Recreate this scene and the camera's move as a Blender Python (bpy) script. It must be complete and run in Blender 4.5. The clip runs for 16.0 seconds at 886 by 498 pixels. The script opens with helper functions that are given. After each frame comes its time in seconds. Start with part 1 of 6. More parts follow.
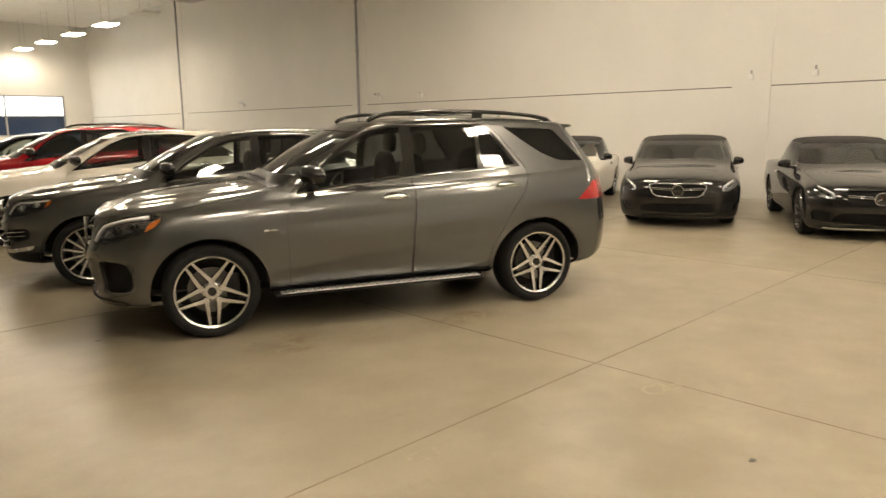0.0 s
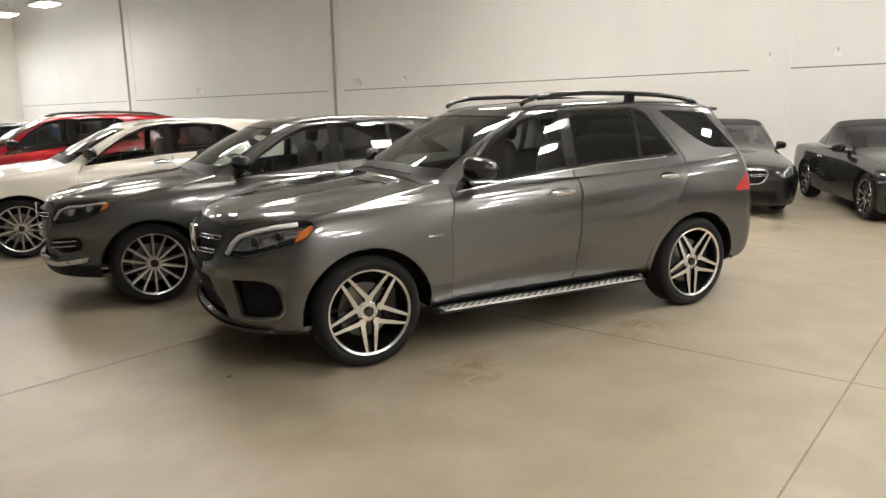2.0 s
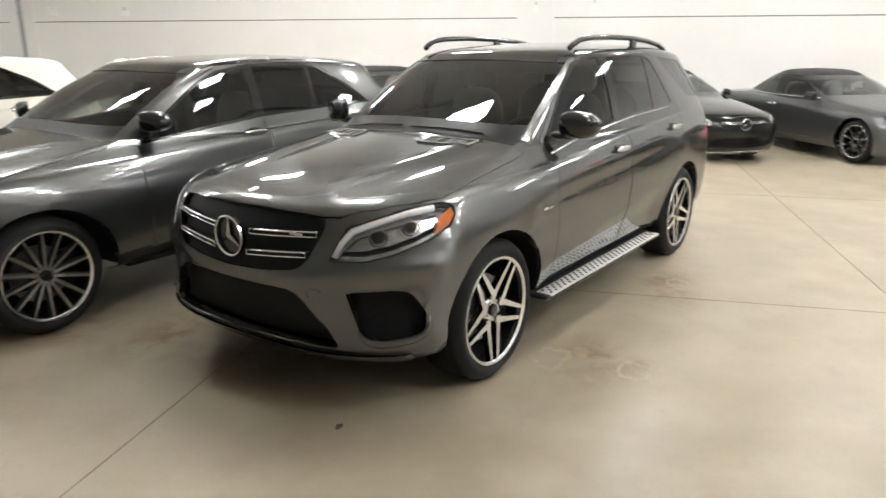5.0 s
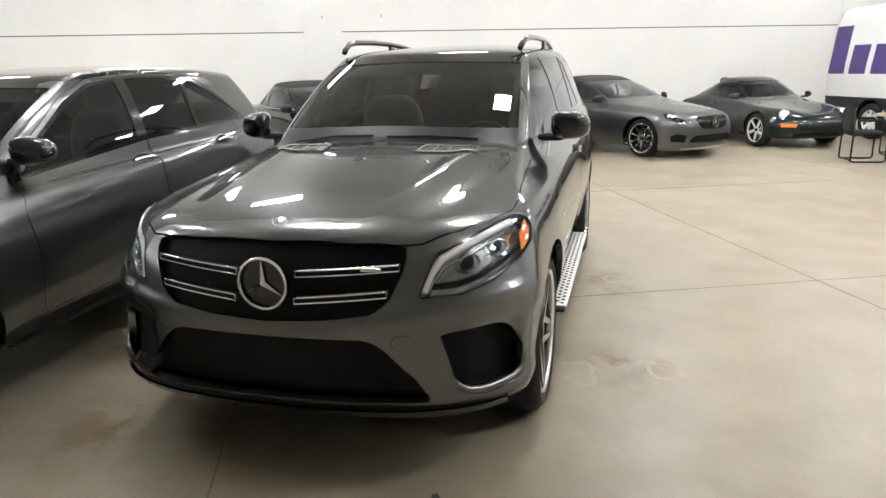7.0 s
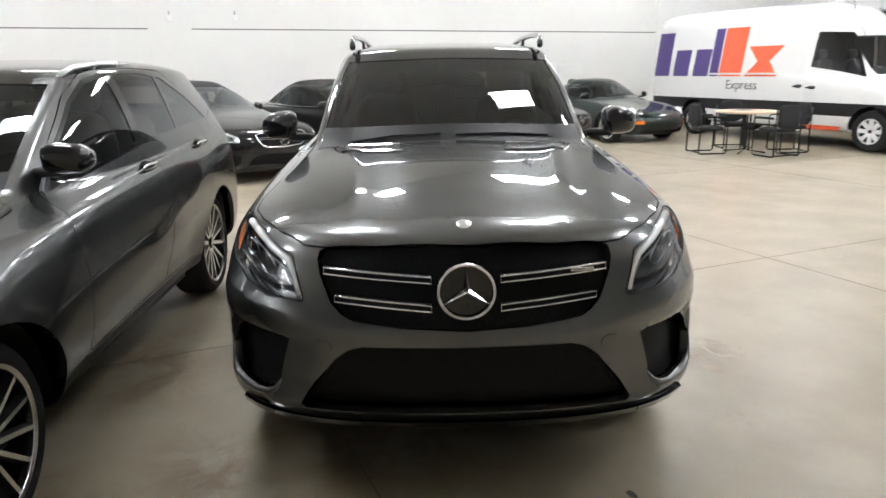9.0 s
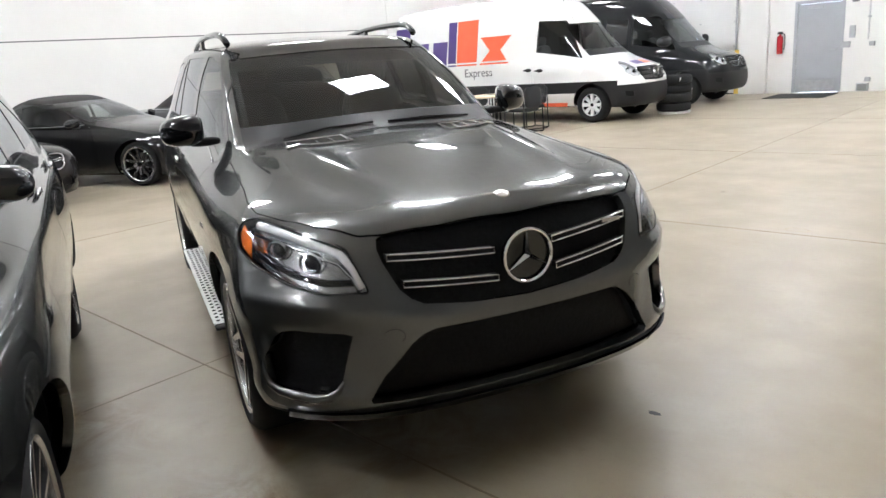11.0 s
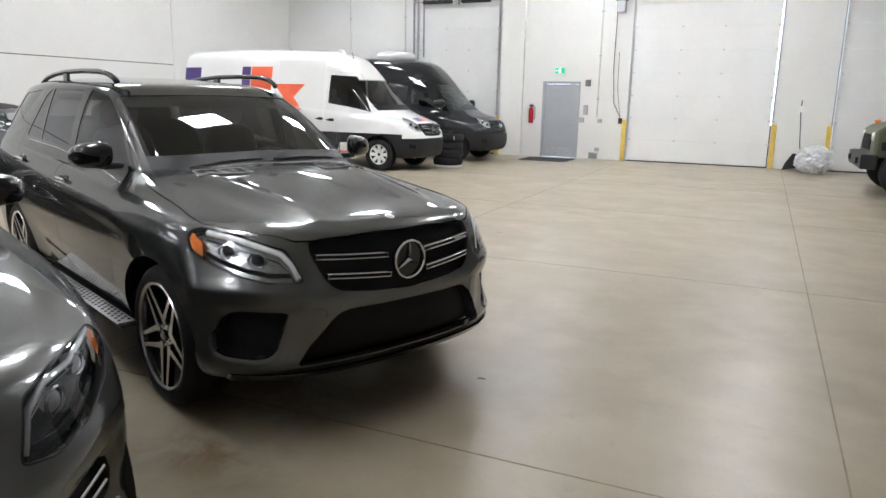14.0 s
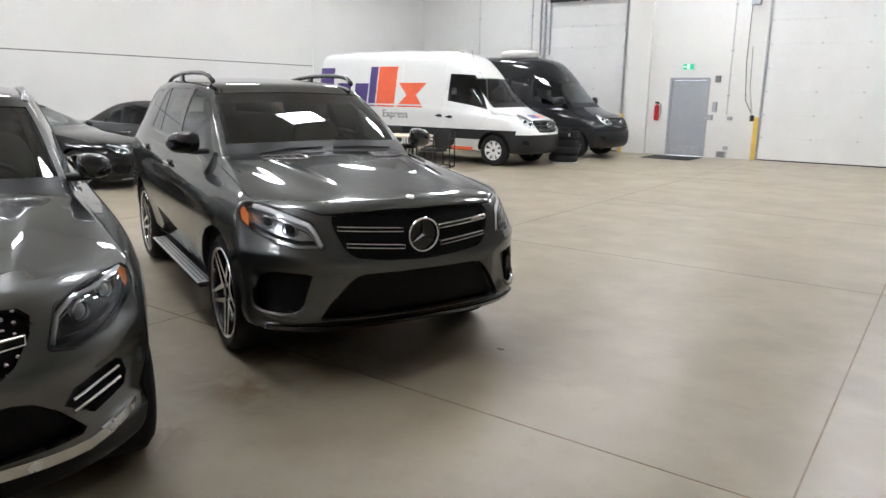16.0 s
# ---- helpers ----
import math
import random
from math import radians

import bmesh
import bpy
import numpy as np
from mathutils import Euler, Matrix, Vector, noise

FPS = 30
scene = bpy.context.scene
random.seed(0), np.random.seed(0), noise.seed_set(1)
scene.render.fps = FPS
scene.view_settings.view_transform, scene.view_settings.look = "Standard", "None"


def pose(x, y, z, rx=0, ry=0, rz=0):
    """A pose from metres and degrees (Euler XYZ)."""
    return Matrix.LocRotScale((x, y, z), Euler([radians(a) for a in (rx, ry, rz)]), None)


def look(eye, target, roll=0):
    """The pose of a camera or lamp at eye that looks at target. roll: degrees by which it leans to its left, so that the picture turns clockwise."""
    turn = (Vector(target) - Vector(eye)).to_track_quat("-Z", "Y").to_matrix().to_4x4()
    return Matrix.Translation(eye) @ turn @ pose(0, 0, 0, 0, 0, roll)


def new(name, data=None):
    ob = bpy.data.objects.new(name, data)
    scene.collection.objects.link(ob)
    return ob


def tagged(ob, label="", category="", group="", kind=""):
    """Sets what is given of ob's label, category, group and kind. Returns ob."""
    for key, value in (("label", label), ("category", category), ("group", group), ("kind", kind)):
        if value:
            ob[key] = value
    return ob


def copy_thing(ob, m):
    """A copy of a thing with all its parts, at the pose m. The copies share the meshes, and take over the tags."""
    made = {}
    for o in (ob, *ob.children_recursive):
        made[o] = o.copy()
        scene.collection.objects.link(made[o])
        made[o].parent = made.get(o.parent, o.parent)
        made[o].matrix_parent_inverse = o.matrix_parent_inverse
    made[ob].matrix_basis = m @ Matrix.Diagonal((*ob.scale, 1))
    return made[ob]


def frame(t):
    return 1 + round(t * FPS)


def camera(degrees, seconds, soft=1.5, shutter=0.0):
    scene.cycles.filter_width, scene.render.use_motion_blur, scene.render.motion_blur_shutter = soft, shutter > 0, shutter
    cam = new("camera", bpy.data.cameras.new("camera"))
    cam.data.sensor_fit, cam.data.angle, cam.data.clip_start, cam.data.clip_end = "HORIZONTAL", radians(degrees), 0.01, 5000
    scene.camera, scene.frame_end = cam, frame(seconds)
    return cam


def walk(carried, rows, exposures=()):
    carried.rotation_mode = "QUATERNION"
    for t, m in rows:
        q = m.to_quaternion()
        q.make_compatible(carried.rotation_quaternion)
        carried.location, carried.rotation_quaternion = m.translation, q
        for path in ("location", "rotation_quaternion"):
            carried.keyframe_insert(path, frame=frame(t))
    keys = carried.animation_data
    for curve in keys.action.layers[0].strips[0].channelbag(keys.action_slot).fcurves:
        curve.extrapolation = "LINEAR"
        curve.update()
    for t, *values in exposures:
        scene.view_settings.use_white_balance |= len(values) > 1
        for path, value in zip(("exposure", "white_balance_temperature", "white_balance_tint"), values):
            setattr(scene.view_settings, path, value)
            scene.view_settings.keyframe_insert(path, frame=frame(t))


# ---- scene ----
cam = camera(64.3, 16.0, soft=1.45, shutter=0.3)
PATH = [
    (0, (-4.229, -5.397, 1.638), (-2.839, -4.0, 1.295), -0.7),
    (0.5, (-4.396, -4.918, 1.647), (-3.031, -3.503, 1.281), 0.9),
    (1, (-4.598, -4.437, 1.672), (-3.17, -3.093, 1.28), 0.1),
    (1.5, (-4.669, -3.931, 1.654), (-3.202, -2.623, 1.283), -1.6),
    (2, (-4.815, -3.47, 1.645), (-3.3, -2.222, 1.264), -1.1),
    (2.5, (-4.921, -2.986, 1.655), (-3.314, -1.875, 1.228), -0.3),
    (3, (-4.911, -2.485, 1.649), (-3.296, -1.385, 1.222), 0.2),
    (3.5, (-5.06, -2.037, 1.668), (-3.348, -1.112, 1.208), -0.4),
    (4, (-5.083, -1.631, 1.664), (-3.313, -0.828, 1.192), -0.9),
    (4.5, (-5.151, -1.155, 1.66), (-3.375, -0.366, 1.186), 0.3),
    (5, (-5.112, -0.77, 1.664), (-3.233, -0.344, 1.126), 0.1),
    (5.2, (-5.092, -0.62, 1.646), (-3.187, -0.326, 1.112), -0.6),
    (7.3, (-4.653, 0.862, 1.569), (-2.75, 0.52, 1.056), -0.8),
    (7.5, (-4.619, 1.029, 1.576), (-2.733, 0.627, 1.043), -0.5),
    (8, (-4.53, 1.335, 1.578), (-2.707, 0.746, 1.004), -0.8),
    (8.5, (-4.346, 1.613, 1.551), (-2.536, 0.967, 0.997), -2.1),
    (9, (-4.226, 1.915, 1.557), (-2.455, 1.131, 1.061), -0.9),
    (9.2, (-4.243, 2.04, 1.481), (-2.522, 1.145, 0.993), -2.4),
    (11.3, (-3.503, 2.968, 1.535), (-2.22, 1.518, 1.035), -2.5),
    (11.5, (-3.431, 3.037, 1.545), (-2.189, 1.548, 1.057), -1.0),
    (12, (-3.313, 3.239, 1.549), (-2.376, 1.582, 0.936), -0.2),
    (12.5, (-3.334, 3.483, 1.579), (-2.467, 1.794, 0.95), 0.5),
    (13, (-3.499, 3.658, 1.583), (-2.579, 1.971, 1.031), 2.5),
    (13.5, (-3.603, 3.897, 1.599), (-2.771, 2.142, 1.125), 2.0),
    (14, (-3.76, 4.042, 1.623), (-2.964, 2.255, 1.207), 1.2),
    (14.5, (-3.995, 4.016, 1.604), (-3.025, 2.299, 1.273), 3.1),
    (15, (-4.208, 4.078, 1.595), (-3.226, 2.381, 1.2), 0.6),
    (15.5, (-4.439, 4.174, 1.592), (-3.416, 2.511, 1.156), 2.7),
    (16, (-4.607, 4.098, 1.615), (-3.467, 2.512, 1.188), 0.9),
]
EXPOSURES = [(0.0, 0.22, 8800, 12), (0.5, 0.28, 7800, 11), (1.0, 0.46, 7350, 11), (1.5, 0.50, 7000, 11), (2.5, 0.60, 6850, 11), (4.0, 0.90, 6500, 10), (5.0, 0.96, 6450, 10), (8.0, 0.80, 6150, 10), (11.5, 0.85, 6050, 11), (12.5, 0.86, 6050, 11), (13.0, 0.84, 6000, 11), (14.0, 0.46, 6050, 11), (15.0, 0.34, 6050, 11), (16.0, 0.44, 6050, 11)]
walk(cam, [(t, look(eye, target, roll)) for t, eye, target, roll in PATH], EXPOSURES)

# ---- world: dim daylight outside the hall ----
world = bpy.data.worlds.new("world")
scene.world = world
world.use_nodes = True
wn = world.node_tree.nodes
sky = wn.new("ShaderNodeTexSky")
sky.sky_type, sky.sun_disc, sky.sun_elevation, sky.sun_rotation = "NISHITA", False, radians(35), radians(60)
world.node_tree.links.new(sky.outputs[0], wn["Background"].inputs[0])
wn["Background"].inputs[1].default_value = 0.1
LAMP_GLOW = 40.0

# ---- materials ----
def nodes_of(name):
    m = bpy.data.materials.new(name)
    m.use_nodes = True
    return m, m.node_tree.nodes, m.node_tree.links, m.node_tree.nodes["Principled BSDF"]


def surface(name, colour, rough=0.5, metal=0.0, vary=0.06, scale=6.0, bump=0.0, fine=120.0, coat=0.0, rough_vary=0.08, flakes=0.0):
    """A plain surface with two scales of variation in colour and gloss, and fine relief."""
    m, n, l, b = nodes_of(name)
    co = n.new("ShaderNodeTexCoord")
    big = n.new("ShaderNodeTexNoise")
    big.inputs["Scale"].default_value, big.inputs["Detail"].default_value = scale, 5
    l.new(co.outputs["Object"], big.inputs["Vector"])
    small = n.new("ShaderNodeTexNoise")
    small.inputs["Scale"].default_value, small.inputs["Detail"].default_value = fine, 3
    l.new(co.outputs["Object"], small.inputs["Vector"])
    add = n.new("ShaderNodeMath")
    add.operation = "MULTIPLY_ADD"
    add.inputs[1].default_value = 0.35
    l.new(small.outputs["Fac"], add.inputs[0])
    l.new(big.outputs["Fac"], add.inputs[2])
    ramp = n.new("ShaderNodeMapRange")
    ramp.inputs["From Min"].default_value, ramp.inputs["From Max"].default_value = 0.4, 0.95
    ramp.inputs["To Min"].default_value, ramp.inputs["To Max"].default_value = 1 - vary, 1 + vary
    l.new(add.outputs[0], ramp.inputs["Value"])
    hue = n.new("ShaderNodeHueSaturation")
    hue.inputs["Color"].default_value = (*colour, 1)
    l.new(ramp.outputs[0], hue.inputs["Value"])
    l.new(hue.outputs[0], b.inputs["Base Color"])
    gloss = n.new("ShaderNodeMapRange")
    gloss.inputs["To Min"].default_value, gloss.inputs["To Max"].default_value = max(0.01, rough - rough_vary), min(1, rough + rough_vary)
    l.new(big.outputs["Fac"], gloss.inputs["Value"])
    l.new(gloss.outputs[0], b.inputs["Roughness"])
    b.inputs["Metallic"].default_value = metal
    b.inputs["Coat Weight"].default_value, b.inputs["Coat Roughness"].default_value = coat, 0.03
    if bump:
        bp = n.new("ShaderNodeBump")
        bp.inputs["Strength"].default_value, bp.inputs["Distance"].default_value = bump, 0.003
        l.new(add.outputs[0], bp.inputs["Height"])
        l.new(bp.outputs[0], b.inputs["Normal"])
    return m


def concrete():
    m, n, l, b = nodes_of("polished_concrete")
    co = n.new("ShaderNodeTexCoord")

    def noise_at(scale, detail, rough=0.55, dist=0.0):
        t = n.new("ShaderNodeTexNoise")
        t.inputs["Scale"].default_value, t.inputs["Detail"].default_value = scale, detail
        t.inputs["Roughness"].default_value, t.inputs["Distortion"].default_value = rough, dist
        l.new(co.outputs["Object"], t.inputs["Vector"])
        return t.outputs["Fac"]

    def blend(fac, lo, hi, a, c):
        r = n.new("ShaderNodeMapRange")
        r.inputs["From Min"].default_value, r.inputs["From Max"].default_value = lo, hi
        l.new(fac, r.inputs["Value"])
        x = n.new("ShaderNodeMix")
        x.data_type = "RGBA"
        l.new(r.outputs[0], x.inputs[0])
        for s, v in ((x.inputs[6], a), (x.inputs[7], c)):
            if isinstance(v, tuple):
                s.default_value = (*v, 1)
            else:
                l.new(v, s)
        return x.outputs[2]
    base = blend(noise_at(0.35, 3, 0.5), 0.30, 0.70, (0.277, 0.236, 0.168), (0.356, 0.309, 0.228))
    mottled = blend(noise_at(2.2, 4, 0.5), 0.40, 0.75, base, (0.374, 0.327, 0.246))
    mottled = blend(noise_at(0.8, 7, 0.62), 0.50, 0.78, mottled, (0.262, 0.219, 0.156))
    mottled = blend(noise_at(5.5, 8, 0.7), 0.58, 0.82, mottled, (0.277, 0.235, 0.170))
    speck = blend(noise_at(38, 4, 0.6), 0.60, 0.90, mottled, (0.28, 0.235, 0.175))
    # brown patches by noses and wheels, deepest at each centre, broken up by noise
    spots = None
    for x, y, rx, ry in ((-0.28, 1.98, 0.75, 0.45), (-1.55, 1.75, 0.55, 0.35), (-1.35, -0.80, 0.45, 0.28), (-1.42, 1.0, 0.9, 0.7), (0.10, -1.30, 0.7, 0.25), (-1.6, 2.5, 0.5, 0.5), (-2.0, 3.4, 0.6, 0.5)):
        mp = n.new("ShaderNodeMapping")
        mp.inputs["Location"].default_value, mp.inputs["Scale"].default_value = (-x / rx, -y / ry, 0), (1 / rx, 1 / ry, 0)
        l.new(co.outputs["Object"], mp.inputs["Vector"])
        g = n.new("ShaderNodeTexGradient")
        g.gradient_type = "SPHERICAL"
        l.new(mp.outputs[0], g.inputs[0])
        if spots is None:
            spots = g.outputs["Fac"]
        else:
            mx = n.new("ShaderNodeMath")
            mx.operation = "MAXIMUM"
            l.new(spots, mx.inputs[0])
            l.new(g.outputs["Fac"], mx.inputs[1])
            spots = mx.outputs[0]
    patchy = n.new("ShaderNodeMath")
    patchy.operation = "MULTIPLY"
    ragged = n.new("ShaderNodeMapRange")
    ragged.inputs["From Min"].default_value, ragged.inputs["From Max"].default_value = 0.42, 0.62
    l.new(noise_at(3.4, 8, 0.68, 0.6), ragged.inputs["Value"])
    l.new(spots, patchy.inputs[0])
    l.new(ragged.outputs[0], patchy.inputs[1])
    browned = blend(patchy.outputs[0], 0.0, 0.75, speck, (0.205, 0.145, 0.085))
    l.new(browned, b.inputs["Base Color"])
    r = n.new("ShaderNodeMapRange")
    r.inputs["To Min"].default_value, r.inputs["To Max"].default_value = 0.235, 0.47
    l.new(noise_at(1.3, 5, 0.55), r.inputs["Value"])
    l.new(r.outputs[0], b.inputs["Roughness"])
    bp = n.new("ShaderNodeBump")
    bp.inputs["Strength"].default_value, bp.inputs["Distance"].default_value = 0.12, 0.002
    l.new(noise_at(22, 5), bp.inputs["Height"])
    l.new(bp.outputs[0], b.inputs["Normal"])
    return m


def paint(name, colour, metal=0.0, rough=0.32, flake=0.12, spread=0.37):
    """Car paint: a metallic or plain base under a clear coat."""
    m, n, l, b = nodes_of(name)
    co = n.new("ShaderNodeTexCoord")
    v = n.new("ShaderNodeTexVoronoi")
    v.inputs["Scale"].default_value = 900
    l.new(co.outputs["Object"], v.inputs["Vector"])
    dust = n.new("ShaderNodeTexNoise")
    dust.inputs["Scale"].default_value, dust.inputs["Detail"].default_value = 3, 6
    l.new(co.outputs["Object"], dust.inputs["Vector"])
    r = n.new("ShaderNodeMapRange")
    r.inputs["To Min"].default_value, r.inputs["To Max"].default_value = 1 - flake, 1 + flake
    l.new(v.outputs["Color"], r.inputs["Value"])
    h = n.new("ShaderNodeHueSaturation")
    h.inputs["Color"].default_value = (*colour, 1)
    l.new(r.outputs[0], h.inputs["Value"])
    l.new(h.outputs[0], b.inputs["Base Color"])
    b.inputs["Metallic"].default_value = metal
    b.inputs["Specular Tint"].default_value = (0.35, 0.35, 0.35, 1) if metal > 0.5 else (1, 1, 1, 1)
    g = n.new("ShaderNodeMapRange")
    g.inputs["To Min"].default_value, g.inputs["To Max"].default_value = rough - 0.03, rough + 0.05
    l.new(dust.outputs["Fac"], g.inputs["Value"])
    l.new(g.outputs[0], b.inputs["Roughness"])
    b.inputs["Coat Weight"].default_value, b.inputs["Coat Roughness"].default_value = 1.0, 0.012
    if metal > 0.5:                 # flakes lie at many angles: part of the light is scattered widely
        haze = n.new("ShaderNodeBsdfPrincipled")
        l.new(h.outputs[0], haze.inputs["Base Color"])
        haze.inputs["Metallic"].default_value, haze.inputs["Roughness"].default_value = metal, spread
        haze.inputs["Specular Tint"].default_value = (0.3, 0.3, 0.3, 1)
        haze.inputs["Coat Weight"].default_value, haze.inputs["Coat Roughness"].default_value = 1.0, 0.025
        x = n.new("ShaderNodeMixShader")
        x.inputs[0].default_value = 0.40
        l.new(b.outputs[0], x.inputs[1])
        l.new(haze.outputs[0], x.inputs[2])
        l.new(x.outputs[0], n["Material Output"].inputs[0])
    else:
        b.inputs["Specular IOR Level"].default_value = 0.1
    return m


def glass(name, tint, rough=0.0):
    """A thin pane: tinted see-through with a true mirror-like sheen at the surface."""
    m, n, l, b = nodes_of(name)
    n.remove(b)
    tr = n.new("ShaderNodeBsdfTransparent")
    tr.inputs[0].default_value = (*tint, 1)
    gl = n.new("ShaderNodeBsdfGlossy")
    gl.inputs["Roughness"].default_value = rough
    gl.inputs["Color"].default_value = (0.95, 0.97, 1, 1)
    fr = n.new("ShaderNodeFresnel")
    fr.inputs[0].default_value = 1.52
    k = n.new("ShaderNodeMath")
    k.operation, k.use_clamp = "MULTIPLY_ADD", True
    k.inputs[1].default_value, k.inputs[2].default_value = 1.15, 0.012
    l.new(fr.outputs[0], k.inputs[0])
    x = n.new("ShaderNodeMixShader")
    l.new(k.outputs[0], x.inputs[0])
    l.new(tr.outputs[0], x.inputs[1])
    l.new(gl.outputs[0], x.inputs[2])
    l.new(x.outputs[0], n["Material Output"].inputs[0])
    return m


def glow(name, colour, strength):
    m, n, l, b = nodes_of(name)
    b.inputs["Base Color"].default_value = (*colour, 1)
    b.inputs["Emission Color"].default_value = (*colour, 1)
    b.inputs["Emission Strength"].default_value = strength
    return m


CONCRETE = concrete()
WALL = surface("white_wall_paint", (0.74, 0.735, 0.71), 0.62, vary=0.035, scale=0.7, bump=0.10, fine=60)
DOOR_WHITE = surface("white_door_panel", (0.78, 0.78, 0.77), 0.45, vary=0.04, scale=1.2, bump=0.05)
GREY_DOOR = surface("grey_door_paint", (0.36, 0.375, 0.40), 0.42, vary=0.05, scale=2)
STEEL_GREY = surface("galvanised_steel", (0.42, 0.43, 0.45), 0.42, metal=0.7, vary=0.12, scale=9)
DECK = surface("ceiling_deck", (0.78, 0.785, 0.79), 0.6, vary=0.06, scale=2)
YELLOW = surface("safety_yellow_paint", (0.72, 0.50, 0.10), 0.5, vary=0.14, scale=8, bump=0.1)
BLACK_RUBBER = surface("black_rubber", (0.013, 0.013, 0.0135), 0.72, vary=0.2, scale=14, bump=0.2)
BLACK_PLASTIC = surface("black_plastic", (0.018, 0.018, 0.019), 0.5, vary=0.15, scale=20, bump=0.1)
GLOSS_BLACK = surface("gloss_black", (0.008, 0.008, 0.009), 0.09, vary=0.1, scale=10, coat=0.6, rough_vary=0.02)
CHROME = surface("chrome", (0.80, 0.81, 0.83), 0.07, metal=1.0, vary=0.03, scale=12, rough_vary=0.03)
SATIN = surface("satin_aluminium", (0.62, 0.62, 0.63), 0.26, metal=1.0, vary=0.06, scale=14)
CLOTH = surface("dark_cabin_trim", (0.03, 0.03, 0.032), 0.75, vary=0.2, scale=8, bump=0.15)
LEATHER = surface("black_leather", (0.035, 0.033, 0.032), 0.45, vary=0.15, scale=10, bump=0.2)
JOINT = surface("joint_filler", (0.245, 0.20, 0.145), 0.8, vary=0.25, scale=5, bump=0.2)
LAMP = glow("lamp_diffuser", (1.0, 0.985, 0.955), LAMP_GLOW)
GREY_PAINT = paint("grey_metallic_paint", (0.145, 0.148, 0.147), metal=0.95, rough=0.21)
GROOVE = surface("shadow_groove", (0.20, 0.20, 0.20), 0.8, vary=0.15, scale=4)
PIPE_GREY = surface("grey_pipe", (0.30, 0.31, 0.33), 0.5, vary=0.08, scale=4)
BLUE_PANE = surface("dark_blue_pane", (0.025, 0.05, 0.11), 0.15, vary=0.1, scale=1)
DAY = glow("daylight", (0.72, 0.86, 1.0), 5.0)
LAMP_OFF = surface("unlit_diffuser", (0.62, 0.63, 0.64), 0.4, vary=0.03, scale=4)
DISC_STEEL = surface("bare_disc_steel", (0.22, 0.21, 0.20), 0.35, metal=0.8, vary=0.15, scale=25)
SPRING = surface("dark_spring_steel", (0.06, 0.06, 0.065), 0.45, metal=0.6, vary=0.2, scale=30)
SIGN_GREEN = glow("sign_green", (0.02, 0.42, 0.20), 0.6)
SIGN_WHITE = glow("sign_white", (0.8, 0.9, 0.85), 0.7)
RED_ENAMEL = surface("red_enamel", (0.50, 0.02, 0.03), 0.25, vary=0.06, scale=9, coat=0.4)
MOTOR = surface("motor_grey", (0.14, 0.14, 0.145), 0.5, vary=0.15, scale=9)
SIGN_PAPER = surface("white_paper", (0.8, 0.8, 0.78), 0.7, vary=0.03, scale=9)
FILM = surface("white_plastic_film", (0.72, 0.73, 0.75), 0.22, vary=0.08, scale=6, bump=0.3)
STAIN_PALE = surface("pale_dried_stain", (0.385, 0.333, 0.244), 0.5, vary=0.2, scale=20, bump=0.1)
STAIN_DARK = surface("brown_stain", (0.315, 0.255, 0.175), 0.4, vary=0.25, scale=9)
STAIN_BLACK = surface("oil_spot", (0.05, 0.045, 0.04), 0.35, vary=0.2, scale=30)
BRIGHT_ALU = surface("bright_brushed_aluminium", (0.78, 0.78, 0.77), 0.42, metal=0.55, vary=0.08, scale=16)
for m in (BLACK_PLASTIC, BLACK_RUBBER):
    m.node_tree.nodes["Principled BSDF"].inputs["Specular IOR Level"].default_value = 0.3
MACHINED = surface("machined_wheel_face", (0.72, 0.72, 0.72), 0.24, metal=1.0, vary=0.06, scale=20, rough_vary=0.04)
CONDUIT = surface("pale_grey_conduit", (0.58, 0.585, 0.59), 0.5, vary=0.06, scale=5)
BLACK_TRIM = surface("black_trim", (0.008, 0.008, 0.0085), 0.42, vary=0.15, scale=20)
BLACK_TRIM.node_tree.nodes["Principled BSDF"].inputs["Specular IOR Level"].default_value = 0.2

# ---- small builders ----
def part(name, bm, material, parent=None, label="", smooth=False, at=None):
    me = bpy.data.meshes.new(name)
    bmesh.ops.recalc_face_normals(bm, faces=bm.faces) if not smooth else None
    bm.to_mesh(me)
    bm.free()
    for m in material if isinstance(material, (list, tuple)) else (material,):
        me.materials.append(m)
    if smooth:
        me.polygons.foreach_set("use_smooth", [True] * len(me.polygons))
    ob = new(name, me)
    if parent:
        ob.parent = parent
    if at is not None:
        ob.matrix_basis = at
    if label:
        ob["label"] = label
    return ob


def box(bm, x0, x1, y0, y1, z0, z1, bevel=0.0, seg=2, m=None):
    vs = [bm.verts.new((x, y, z)) for x in (x0, x1) for y in (y0, y1) for z in (z0, z1)]
    fs = [bm.faces.new([vs[i] for i in f]) for f in ((0, 1, 3, 2), (4, 6, 7, 5), (0, 4, 5, 1), (2, 3, 7, 6), (0, 2, 6, 4), (1, 5, 7, 3))]
    if m is not None:
        bmesh.ops.transform(bm, matrix=m, verts=vs)
    if bevel:
        es = list({e for f in fs for e in f.edges})
        bmesh.ops.bevel(bm, geom=es, offset=bevel, segments=seg, affect="EDGES", profile=0.5)
    return bm


def boxes(*dims, bevel=0.0):
    bm = bmesh.new()
    for d in dims:
        box(bm, *d, bevel=bevel)
    return bm


